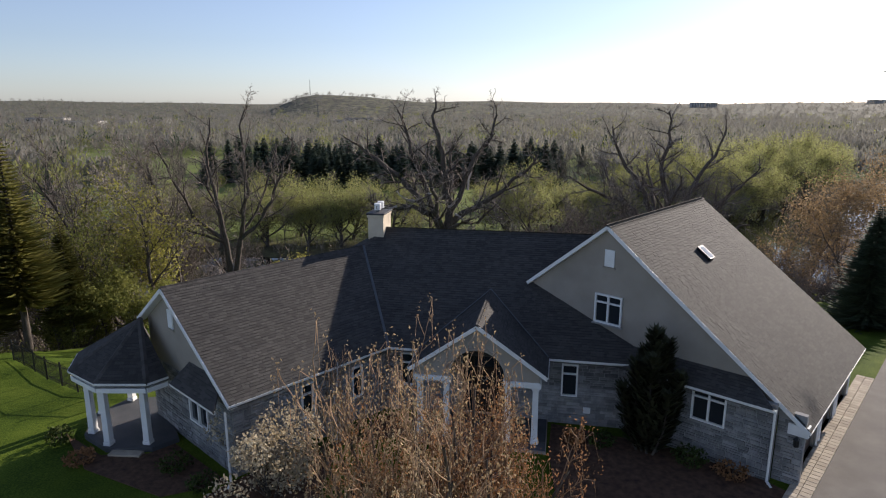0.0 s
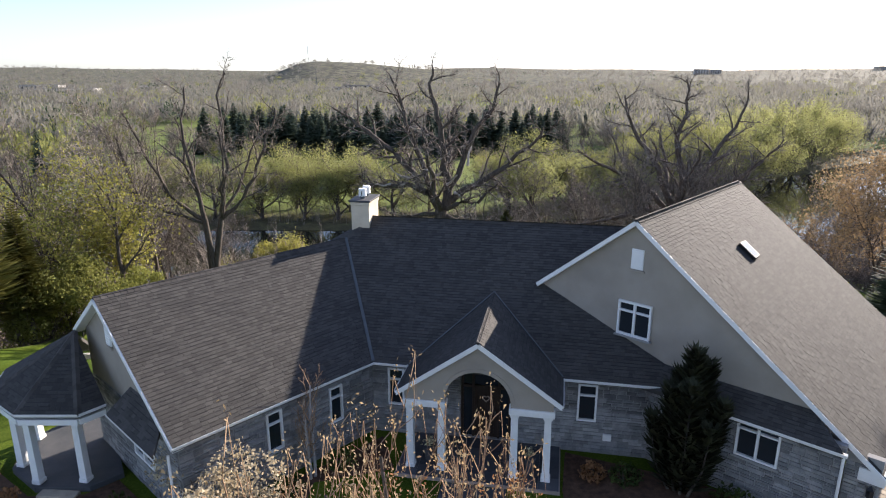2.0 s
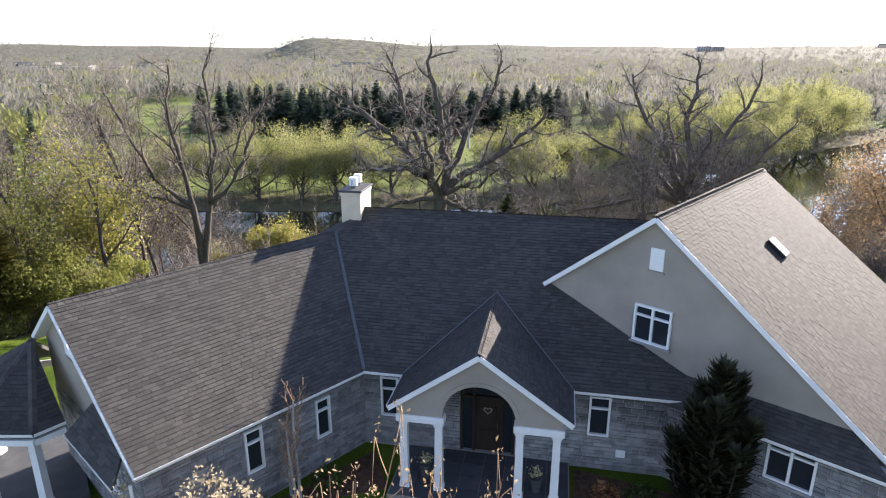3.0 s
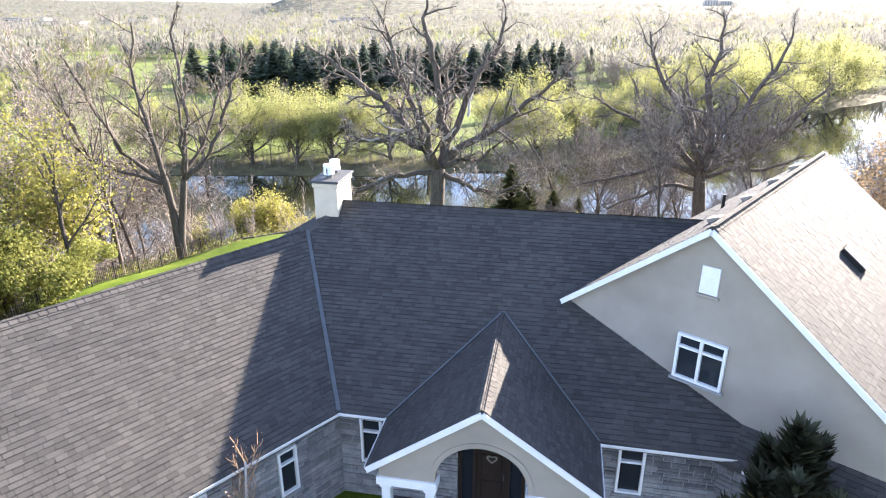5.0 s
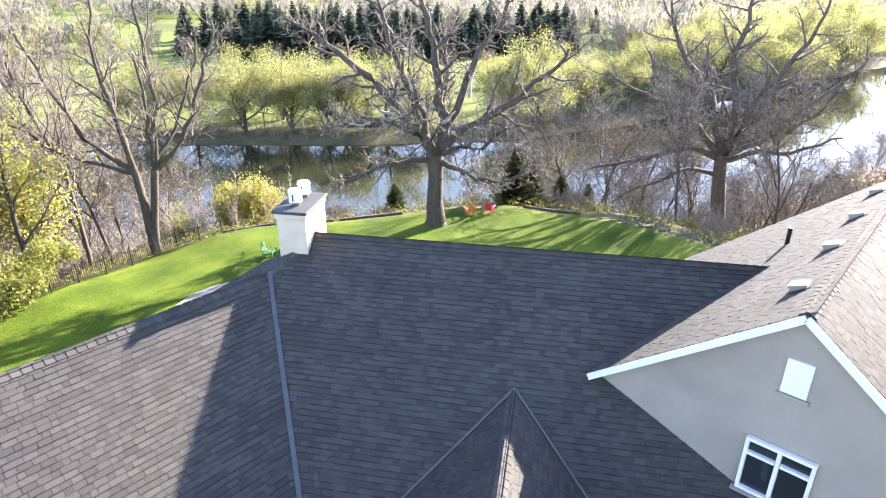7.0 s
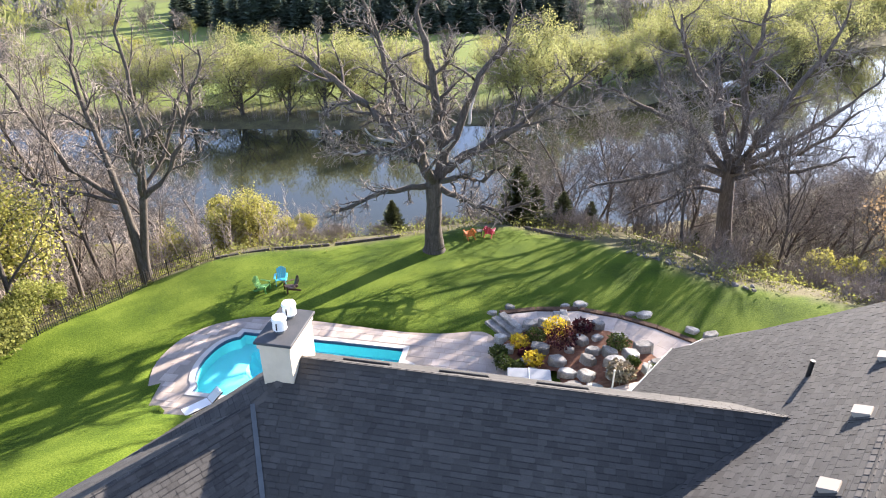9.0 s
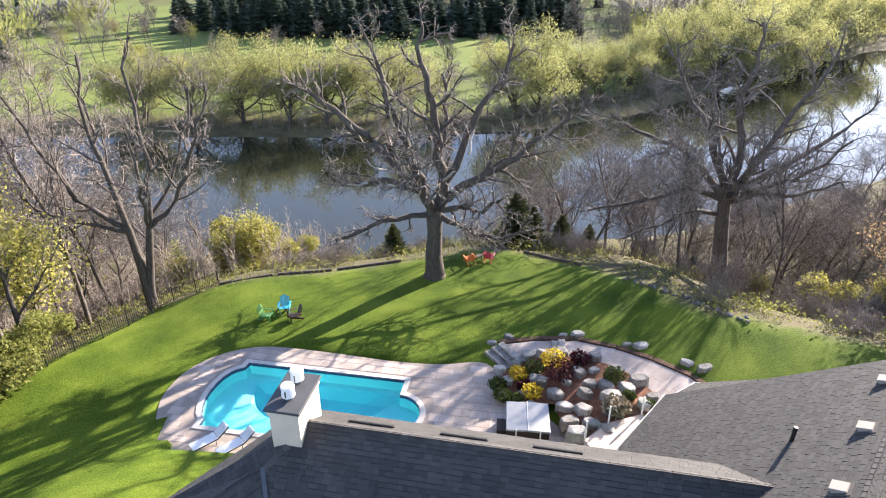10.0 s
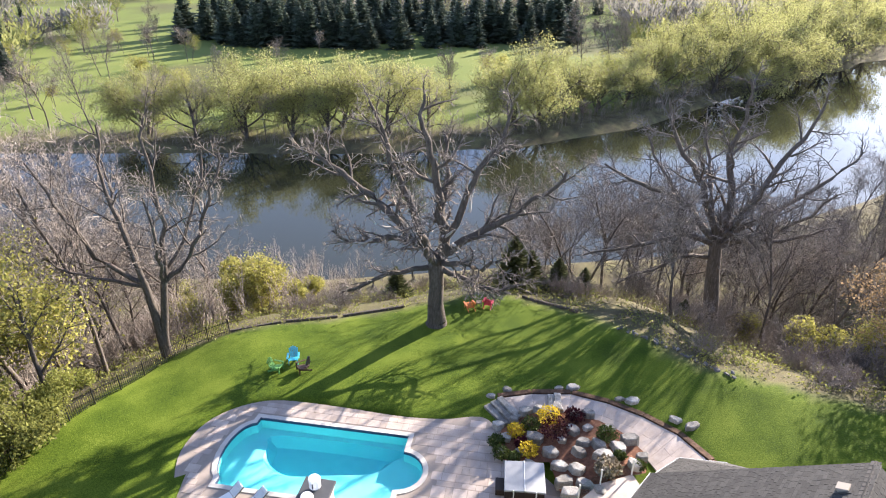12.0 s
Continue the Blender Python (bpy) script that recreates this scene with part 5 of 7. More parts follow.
def right_tree():
    L = Limbs(29)
    sp = spec_of(levels=4, segs=(6, 6, 5, 3), wiggle=0.16, lift=(0.02, 0.05, 0.04, 0.02), kids=(8, 12, 9, 6), start=(0.3, 0.15, 0.1, 0.1), angle=(50, 48, 45, 45), ratio=(0.5, 0.42, 0.45, 0.5), min_r=0.013, thin=0.48)
    L.tube(flow([Vector((1.4, 0, -1.0)), Vector((1.2, 0, 2.0)), Vector((0.7, 0, 5.6)), Vector((0.3, 0, 9.2))], False, 4), 0.8, 0.5, 12)
    fork = Vector((0.3, 0, 8.8))
    for way, r0, child in (
            (((-0.2, 0, -0.2), (-3.0, -0.3, 0.9), (-6.0, -0.6, 0.3), (-9.0, -0.6, -0.4), (-11.5, -0.4, -1.0)), 0.24, 7.0),
            (((-0.4, 0, -1.6), (-3.0, -1.2, -0.8), (-6.0, -2.2, -1.4), (-9.0, -2.8, -2.6)), 0.17, 6.0),
            (((-0.2, 0, 0.1), (-2.4, 0.4, 2.6), (-5.0, 0.6, 4.5), (-8.0, 0.6, 5.6), (-10.5, 0.4, 7.0)), 0.28, 8.5),
            (((0, 0, 0.3), (-1.5, 0.3, 4.0), (-3.4, 0.2, 7.0), (-5.5, 0.2, 10.0), (-6.0, 0.4, 12.5)), 0.32, 9.0),
            (((0.1, 0, 0.3), (0.6, 0.2, 4.0), (-0.4, 0.3, 8.0), (0.3, 0.2, 11.0), (0.0, 0, 14.0)), 0.34, 9.0),
            (((0.2, 0, 0.2), (2.0, -0.2, 3.0), (3.4, -0.2, 6.5), (5.5, 0.2, 9.5), (6.5, 0.3, 12.5)), 0.32, 9.0),
            (((0.2, 0, 0), (3.0, 0.3, 1.8), (5.6, 0.3, 3.5), (8.5, 0, 6.0), (10.5, 0, 8.0)), 0.28, 8.5),
            (((0.2, 0, -0.4), (3.4, -0.5, 0.4), (6.5, -0.9, 0.8), (9.5, -1.2, 2.0)), 0.22, 7.0),
            (((0, 0.2, 0), (0.3, 3.0, 2.6), (0.6, 6.0, 5.5), (0.3, 8.0, 8.5)), 0.26, 8.0),
            (((0, -0.2, 0), (-0.4, -2.8, 2.4), (-0.8, -5.2, 5.0), (-0.6, -7.0, 8.0)), 0.26, 8.0),
            (((0.1, -0.2, 0), (1.8, -2.6, 2.0), (3.8, -4.6, 4.0), (5.4, -6.0, 7.0)), 0.22, 7.5),
            (((0, 0.2, 0), (-2.0, 2.6, 2.4), (-4.0, 4.8, 5.0), (-5.4, 6.2, 8.0)), 0.22, 7.5)):
        limb(L, fork, way, r0 * 1.2, 0.08, child, sp)
    tree("bare_tree", "broad dark leafless tree on the brushy bank", "tree", at(24.3, 69.5), L, BARK, DARKTWIG)


big_dead_tree()
left_tree()
right_tree()


def bare_variant(seed, h, kids=(12, 8, 6, 4), angle=(36, 42, 42, 45)):
    L = Limbs(seed)
    sp = spec_of(levels=4, kids=kids, segs=(6, 5, 4, 2), ratio=(0.5, 0.5, 0.45, 0.5), angle=angle, min_r=0.016, thin=0.5, sides=(7, 5, 3, 3, 3))
    grow(L, Vector((0, 0, -0.5)), UP, h, h * 0.013, 0, sp)
    return L


# bare woods on the bluff: four kinds, copied
BARES = []
for seed, h, (x, y) in ((3, 15.0, (-26.5, 64.0)), (8, 14.0, (34.0, 66.0)), (15, 16.0, (-36.0, 70.0)), (21, 11.0, (20.0, 64.5))):
    BARES.append(tree("bare_tree", "leafless grey-brown tree on the wooded river bluff", "tree", at(x, y, seed * 40), bare_variant(seed, h), BARK, TWIG, None, "bluff trees"))
rng = random.Random(77)
for x, y in [(-31, 57), (-38, 60), (-44, 66), (-30, 73), (-22, 71), (-50, 74), (-57, 66), (-42, 80), (-33, 84), (-62, 80), (-26, 82), (-70, 70), (-48, 88), (-36, 93), (-58, 95), (-76, 86), (-30, 66), (-40, 53), (-47, 57), (-54, 52),
             (44, 70), (41, 81), (50, 77), (28, 84), (57, 70), (48, 88), (60, 84), (38, 90), (66, 92), (16, 82), (54, 62), (70, 76), (72, 100), (80, 110), (46, 62),
             (-64, 60), (-80, 74), (-88, 92), (-68, 104), (-52, 104), (86, 96), (62, 108), (90, 120), (12, 74)]:
    put(rng.choice(BARES), x + rng.uniform(-1.5, 1.5), y + rng.uniform(-1.5, 1.5), rng.uniform(0, 360), rng.uniform(0.65, 1.05), wide=rng.uniform(0.8, 1.1))
for x, y, s in ((-27.5, 51.0, 1.1), (-33.5, 60.5, 1.3), (-25.5, 58.5, 1.05), (-39, 66, 1.35), (-31, 69, 1.3), (-46, 72, 1.4), (-53, 60, 1.35), (-60, 72, 1.45), (-36, 56, 1.2), (-43, 50, 1.15), (27, 63, 0.85), (40, 66, 1.0), (52, 70, 1.1), (62, 78, 1.2), (100, 128, 1.1), (76, 118, 1.1)):
    put(rng.choice(BARES), x, y, rng.uniform(0, 360), s, wide=rng.uniform(0.75, 0.95))


low = random.Random(53)
n_low = 0
while n_low < 85:
    x, y = low.uniform(8, 95), low.uniform(74, 150)
    if ground_z(x, y) > -13 or float(line_dist(np.array([x]), np.array([y]), RIVER)[0]) < 35 or y > 108 + 0.75 * x:
        continue
    put(low.choice(BARES), x, y, low.uniform(0, 360), low.uniform(0.6, 1.0))
    n_low += 1
for x, y, s in ((27.5, 25.5, 0.95), (33.5, 30.0, 1.05), (25.5, 19.5, 0.8)):
    put(BARES[0], x, y, 37 * x, s)


def leafy(seed, h, leaf_size, per_tip, spec=None, hang=0.0, spread=0.5, crown=None):
    L = Limbs(seed)
    sp = spec or spec_of(levels=3, kids=(8, 6, 5), segs=(6, 5, 3, 2), ratio=(0.5, 0.5, 0.5), angle=(36, 42, 45), min_r=0.015, sides=(7, 5, 3, 3), fine_from=3)
    grow(L, Vector((0, 0, -0.4)), UP, h, h * 0.02, 0, sp)
    for p in L.tips:
        for _ in range(per_tip):
            q = p + Vector((L.rng.gauss(0, spread), L.rng.gauss(0, spread), L.rng.gauss(0, spread)))
            if q.z > 0.3:
                L.leaf(q, leaf_size, 1.4, hang)
    return L


# young yellow-green trees on the bluff
greens = []
for seed, h, (x, y), mat in ((4, 10.0, (-24.5, 51.5), SPRING), (9, 9.0, (-31.0, 51.0), OLIVE), (14, 5.5, (-16.6, 70.5), SPRING)):
    greens.append(tree("young_tree", "thin tree in fresh yellow-green spring leaf", "tree", at(x, y, seed * 30), leafy(seed, h, 0.14, 5, spread=0.5), BARK, TWIG, mat, "leafing trees"))
for k, x, y, s in ((0, -29.5, 45.5, 0.95), (0, -35, 50, 1.0), (1, -26.8, 47.0, 0.85), (1, -36, 44, 1.0), (2, -18.8, 71.5, 1.0), (2, 35.5, 60.5, 0.95), (2, 33.5, 59.0, 0.7), (1, -40, 47, 1.1), (0, -43, 60, 0.9), (2, -23, 69, 0.8), (1, -33, 39, 1.0), (1, -38, 36, 1.15), (0, -47, 44, 1.1), (2, 29, 69, 0.6), (0, -30, 56, 1.3), (1, -38, 57.5, 1.35), (0, -45, 53, 1.4), (1, -33, 64, 1.3), (2, -26.5, 55, 1.5), (1, -50, 66, 1.4), (0, -39, 72, 1.3)):
    put(greens[k], x, y, rng.uniform(0, 360), s)


def bush(seed, r, h, n, size, stems=14):
    """A dense bush: stems from the ground and leaves through the whole body."""
    L = Limbs(seed)
    for _ in range(stems):
        a = L.rng.random() * 6.28
        d = Vector((math.cos(a) * 0.6, math.sin(a) * 0.6, 1)).normalized()
        L.tube(L.bend(Vector((0, 0, -0.2)), d, h * L.rng.uniform(0.6, 0.95), 4, 0.15, 0.02), 0.035, 0.01, 4)
    lumps = [(Vector((L.rng.gauss(0, 0.45) * r, L.rng.gauss(0, 0.45) * r, h * L.rng.uniform(0.25, 0.85))), r * L.rng.uniform(0.3, 0.5)) for _ in range(14)]
    for _ in range(n):
        c, lr = L.rng.choice(lumps)
        v = Vector((L.rng.gauss(0, 1), L.rng.gauss(0, 1), L.rng.gauss(0, 1))).normalized() * lr * L.rng.uniform(0.6, 1.1)
        q = c + v
        if q.z > 0.05:
            L.leaf(q, size, 1.3)
    return L


shrub = tree("shrub", "rounded yellow-green leafing shrub by the fence", "shrub", at(-24.8, 47.5), bush(2, 2.6, 5.2, 7500, 0.15), BARK, TWIG, OLIVE)
for x, y, s in ((-27.5, 45.0, 1.0), (-24.2, 50.8, 0.7), (-29.8, 48.6, 1.05), (38.5, 47.0, 0.7)):
    put(shrub, x, y, rng.uniform(0, 360), s)
bank_bush = tree("shrub", "broad yellow-green leafing shrub at the top of the river bank", "shrub", at(-17.6, 70.8), bush(12, 3.3, 6.2, 11000, 0.2), BARK, TWIG, SPRING)
put(bank_bush, -12.4, 70.6, 130, 0.5)
put(bank_bush, 31.5, 62.5, 60, 0.8)
cream = tree("flowering_shrub", "cream-blossomed shrub against the stone wall", "shrub", at(-6.35, 20.6), bush(6, 1.7, 3.5, 5200, 0.09), BARK, TWIG, CREAM)


def conifer(seed, h, r, rows, per, mat_size=0.5, gap=0.08, droop=0.25):
    """A cone of drooping needled boughs round a straight trunk."""
    L = Limbs(seed)
    L.tube([Vector((0, 0, -0.4)), Vector((0, 0, h * 0.5)), Vector((0, 0, h * 0.98))], h * 0.018, 0.02, 6)
    for i in range(rows):
        t = gap + (1 - gap) * i / rows
        z = h * t
        reach = r * (1 - t) ** 0.8 * L.rng.uniform(0.7, 1.2) + 0.1
        for k in range(per):
            a = L.rng.random() * 6.28
            R = reach * L.rng.uniform(0.55, 1.15)
            d = Vector((math.cos(a), math.sin(a), 0))
            s = Vector((-d.y, d.x, 0))
            w = mat_size * (0.5 + 0.5 * (1 - t)) * L.rng.uniform(0.7, 1.2)
            p0, p1, p2 = Vector((0, 0, z)) + d * R * 0.15, Vector((0, 0, z - droop * R * 0.35)) + d * R * 0.6, Vector((0, 0, z - droop * R * 0.5 + 0.1 * R)) + d * R
            q = len(L.lv)
            hgt = Vector((0, 0, w * 0.35 * L.rng.uniform(-1, 1)))
            L.lv += [p0 + s * w * 0.2, p0 - s * w * 0.2, p1 - s * w * 0.6 - Vector((0, 0, w * 0.3)), p1 + hgt, p1 + s * w * 0.6 - Vector((0, 0, w * 0.3)), p2 - s * w * 0.15, p2 + s * w * 0.15]
            L.lf += [(q + 1, q + 2, q + 3), (q, q + 1, q + 3), (q, q + 3, q + 4), (q + 2, q + 5, q + 3), (q + 3, q + 5, q + 6), (q + 3, q + 6, q + 4)]
    return L


spruce = tree("spruce", "dark green spruce beside the driveway", "tree", at(29.5, 41.5), conifer(5, 8.6, 3.0, 60, 46, 0.26, 0.05), BARK, TWIG, CONIFER)
put(spruce, 33.5, 37.0, 50, 0.9)
put(spruce, 36.5, 43.5, 120, 0.75)


def juniper(seed):
    """Several ragged leaders of feathery sprays from one foot."""
    L = Limbs(seed)
    for k, (ox, oy, h, r) in enumerate(((0, 0, 5.6, 0.75), (0.55, 0.2, 5.0, 0.6), (-0.6, -0.1, 4.3, 0.7), (0.85, -0.3, 3.7, 0.6), (-0.25, -0.6, 4.7, 0.6), (-0.95, 0.2, 3.0, 0.6), (0.3, -0.8, 3.2, 0.65), (1.15, 0.2, 2.5, 0.5), (-0.1, 0.7, 4.4, 0.6))):
        top = Vector((ox * 1.25, oy * 1.25, h))
        L.tube([Vector((ox * 0.2, oy * 0.2, -0.3)), Vector((ox, oy, h * 0.45)), top], 0.07, 0.012, 5)
        for _ in range(int(380 * h / 4)):
            t = L.rng.uniform(0.04, 1.0) ** 0.9
            a = L.rng.random() * 6.28
            reach = r * (1 - t) ** 0.55 * L.rng.uniform(0.5, 1.25) + 0.06
            p = Vector((ox * (0.2 + t), oy * (0.2 + t), h * t * 0.97))
            d = Vector((math.cos(a), math.sin(a), L.rng.uniform(0.5, 1.3)))
            s = Vector((-d.y, d.x, L.rng.uniform(-0.5, 0.5))).normalized()
            for j in range(3):
                c = p + d * reach * (0.35 + 0.3 * j)
                w = L.rng.uniform(0.05, 0.09)
                q = len(L.lv)
                L.lv += [c - d * 0.16 - s * w * 0.4, c + s * w, c + d * 0.22 + s * L.rng.gauss(0, 0.06), c - s * w]
                L.lf += [(q, q + 1, q + 2), (q, q + 2, q + 3)]
    return L


JUNIPER = leaf_material("juniper_needles", [(0.032, 0.036, 0.02), (0.078, 0.08, 0.043)], trans=0.15, scale=0.8)
front = tree("juniper", "dense dark upright juniper in front of the gable wall", "tree", at(8.5, 23.55), juniper(9), BARK, TWIG, JUNIPER)
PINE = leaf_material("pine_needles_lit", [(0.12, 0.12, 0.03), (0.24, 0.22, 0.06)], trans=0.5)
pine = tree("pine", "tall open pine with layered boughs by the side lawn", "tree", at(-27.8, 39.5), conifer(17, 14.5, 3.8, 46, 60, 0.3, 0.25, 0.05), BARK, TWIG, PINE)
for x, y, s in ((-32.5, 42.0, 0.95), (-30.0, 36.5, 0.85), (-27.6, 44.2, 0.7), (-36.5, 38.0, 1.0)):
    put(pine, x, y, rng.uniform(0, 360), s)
CEDAR = leaf_material("cedar_foliage", [(0.055, 0.065, 0.022), (0.11, 0.115, 0.04)], trans=0.3)
cedar = tree("cedar", "small olive-green cedar at the top of the river bank", "tree", at(6.8, 68.2), conifer(23, 5.4, 2.1, 40, 30, 0.4, 0.03, -0.3), BARK, TWIG, CEDAR)
for x, y, s in ((8.4, 69.2, 0.8), (11.0, 69.5, 0.72), (-3.7, 68.8, 0.7), (13.2, 68.6, 0.55), (21.5, 66.0, 0.5)):
    put(cedar, x, y, rng.uniform(0, 360), s)


def bud_tree(name, label, m, seed, stems, h, spread, leaf_size, per, mat, levels=2, bark=None, z_min=0.0):
    """Many upright stems with buds along the twigs."""
    L = Limbs(seed)
    sp = spec_of(levels=levels, kids=(11, 6, 5), segs=(7, 4, 3), start=(0.3, 0.2), angle=(26, 30, 35), ratio=(0.32, 0.45, 0.5), lift=(0.02, 0.10, 0.06), wiggle=0.08, thin=0.5, sides=(6, 4, 3), fine_from=1, min_r=0.009)
    for k in range(stems):
        a = 2.4 * k
        lean = spread * math.sqrt((k + 0.5) / stems)
        grow(L, Vector((math.cos(a) * 0.12, math.sin(a) * 0.12, -0.3)), Vector((math.cos(a) * lean, math.sin(a) * lean, 1)).normalized(), h * L.rng.uniform(0.75, 1.0) * (1 - 0.2 * lean), 0.07, 0, sp)
    top = max(v.z for v in L.tv)
    for group_ in (L.v, L.tv, L.tips):
        for v in group_:
            v.z *= h / top
    for p in L.tips:
        for _ in range(per):
            L.leaf(p + Vector((L.rng.gauss(0, 0.05), L.rng.gauss(0, 0.05), L.rng.gauss(0, 0.14))), leaf_size, 2.0, -1.5)
    return tree(name, label, "tree", m, L, bark or BARK, WARMTWIG, mat)


mag = bud_tree("magnolia", "budding magnolia with pale upright buds in the front yard", at(-0.45, 12.4), 31, 13, 10.5, 0.12, 0.036, 8, BLOSSOM)
bud_tree("budding_shrub", "rust-budded multi-stem tree in the front yard", at(0.75, 12.6), 33, 20, 8.2, 0.15, 0.034, 9, RUST)
bud_tree("budding_shrub", "rust-budded multi-stem shrub in the front yard", at(-0.55, 12.3), 35, 16, 8.0, 0.13, 0.034, 9, RUST)
bud_tree("sapling", "thin bare sapling beside the wing wall", at(-4.6, 24.3), 37, 3, 4.4, 0.16, 0.03, 1, TWIG, bark=PALETWIG)
orange = tree("budding_tree", "broad tree with orange spring buds beyond the garage", "tree", at(37.5, 57.5), leafy(19, 12.0, 0.13, 16, spec=spec_of(levels=3, kids=(13, 10, 7), start=(0.12, 0.2), segs=(6, 5, 3, 2), ratio=(0.7, 0.5, 0.5), angle=(48, 42, 45), min_r=0.012, sides=(7, 5, 3, 3), fine_from=3), spread=0.5), BARK, TWIG, ORANGE)
put(orange, 46.0, 55.0, 200, 0.95)
put(orange, 44.0, 48.5, 80, 0.85)


def twig_shrub(seed, h, spread):
    """A rounded bare shrub: many fine stems from the ground, forking into twigs."""
    L = Limbs(seed)
    sp = spec_of(levels=3, kids=(8, 6, 4), segs=(5, 4, 3, 2), start=(0.2, 0.15, 0.1), angle=(34, 40, 42), ratio=(0.5, 0.5, 0.5), lift=(0.0, 0.06, 0.04), wiggle=0.13, thin=0.5, sides=(4, 3, 3, 3), fine_from=0, min_r=0.014)
    for k in range(16):
        a = 2.4 * k
        lean = spread * math.sqrt((k + 0.5) / 16)
        grow(L, Vector((math.cos(a) * 0.3, math.sin(a) * 0.3, -0.2)), Vector((math.cos(a) * lean, math.sin(a) * lean, 1)).normalized(), h * L.rng.uniform(0.7, 1.0), 0.035, 0, sp)
    t = thing("bare_shrub", "rounded leafless grey-brown shrub on the river bluff", "shrub", None, "bare bluff shrubs")
    add("twig_mass", L.tv, L.tf, TWIG, t)
    return t


TWIGS = [twig_shrub(71, 3.2, 0.9), twig_shrub(72, 2.6, 1.2), twig_shrub(73, 4.2, 0.7)]
spots = [(36.0, 52.0), (38.5, 54.5), (33.5, 55.0)]
for ob, (x, y) in zip(TWIGS, spots):
    ob.matrix_basis = at(x, y)
shr = random.Random(19)
placed = 0
while placed < 100:
    x, y = shr.choice(((shr.uniform(17, 52), shr.uniform(46, 80)), (shr.uniform(19, 40), shr.uniform(47, 62)), (shr.uniform(-46, -14), shr.uniform(44, 80)), (shr.uniform(-14, 16), shr.uniform(64, 78))))
    away = float(signed_dist(np.array([x]), np.array([y]), LAWN_EDGE)[0])
    if away < 3.0:
        continue
    small = 0.5 if away < 6 or -14 < x < 16 else 1.0
    put(shr.choice(TWIGS), x, y, shr.uniform(0, 360), small * shr.uniform(0.7, 1.25), wide=shr.uniform(0.85, 1.2))
    placed += 1


def brush():
    """Dry stems, reeds and low twiggy growth over the bluff."""
    r = random.Random(5)
    V, F = [], []
    n = 0
    pts = np.random.RandomState(4).uniform((-75, 38), (85, 104), (8200, 2))
    d = signed_dist(pts[:, 0], pts[:, 1], LAWN_EDGE)
    h = land(pts[:, 0], pts[:, 1])[0]
    keep = (d > 0.4) & (h > -27.5) & ((d < 14) | (np.random.RandomState(6).uniform(size=len(d)) < 0.35))
    for (x, y), z, dd in zip(pts[keep], h[keep], d[keep]):
        tall = r.uniform(0.3, 0.9) if dd < 5 else r.uniform(0.5, 1.7)
        for _ in range(r.randint(7, 14)):
            a, lean = r.random() * 6.28, abs(r.gauss(0, 0.6))
            bx, by = x + r.gauss(0, 0.35), y + r.gauss(0, 0.35)
            w = 0.008 + 0.006 * tall
            hh = tall * r.uniform(0.5, 1.1)
            ex, ey = bx + math.cos(a) * lean * hh, by + math.sin(a) * lean * hh
            px, py = -math.sin(a) * w, math.cos(a) * w
            mx, my = (bx * 0.55 + ex * 0.45), (by * 0.55 + ey * 0.45)
            k = len(V)
            V += [(bx - px, by - py, z - 0.1), (bx + px, by + py, z - 0.1), (bx + py, by - px, z - 0.1), (ex, ey, z + hh)]
            F += [(k, k + 1, k + 3), (k + 1, k + 2, k + 3), (k + 2, k, k + 3)]
            if tall > 1.2:
                a2 = a + r.uniform(-1.5, 1.5)
                k = len(V)
                V += [(mx - px, my - py, z + hh * 0.45), (mx + px, my + py, z + hh * 0.45), (mx + math.cos(a2) * hh * 0.4, my + math.sin(a2) * hh * 0.4, z + hh * 0.8)]
                F.append((k, k + 1, k + 2))
    b = add("brush", V, F, DRYBRUSH)
    tagged(b, "dry tan brush and reeds over the river bluff", "brush", kind="stuff")
    L = Limbs(8)
    for k, ((x, y), z, dd) in enumerate(zip(pts[keep], h[keep], d[keep])):
        if k % 3 and dd > 9:
            continue
        for _ in range(26):
            L.leaf(Vector((x + r.gauss(0, 0.6), y + r.gauss(0, 0.6), z + abs(r.gauss(0, 0.35)))), 0.12, 1.5)
    b = add("undergrowth", L.lv, L.lf, OLIVE)
    tagged(b, "low green undergrowth on the bluff", "undergrowth", kind="stuff")


brush()


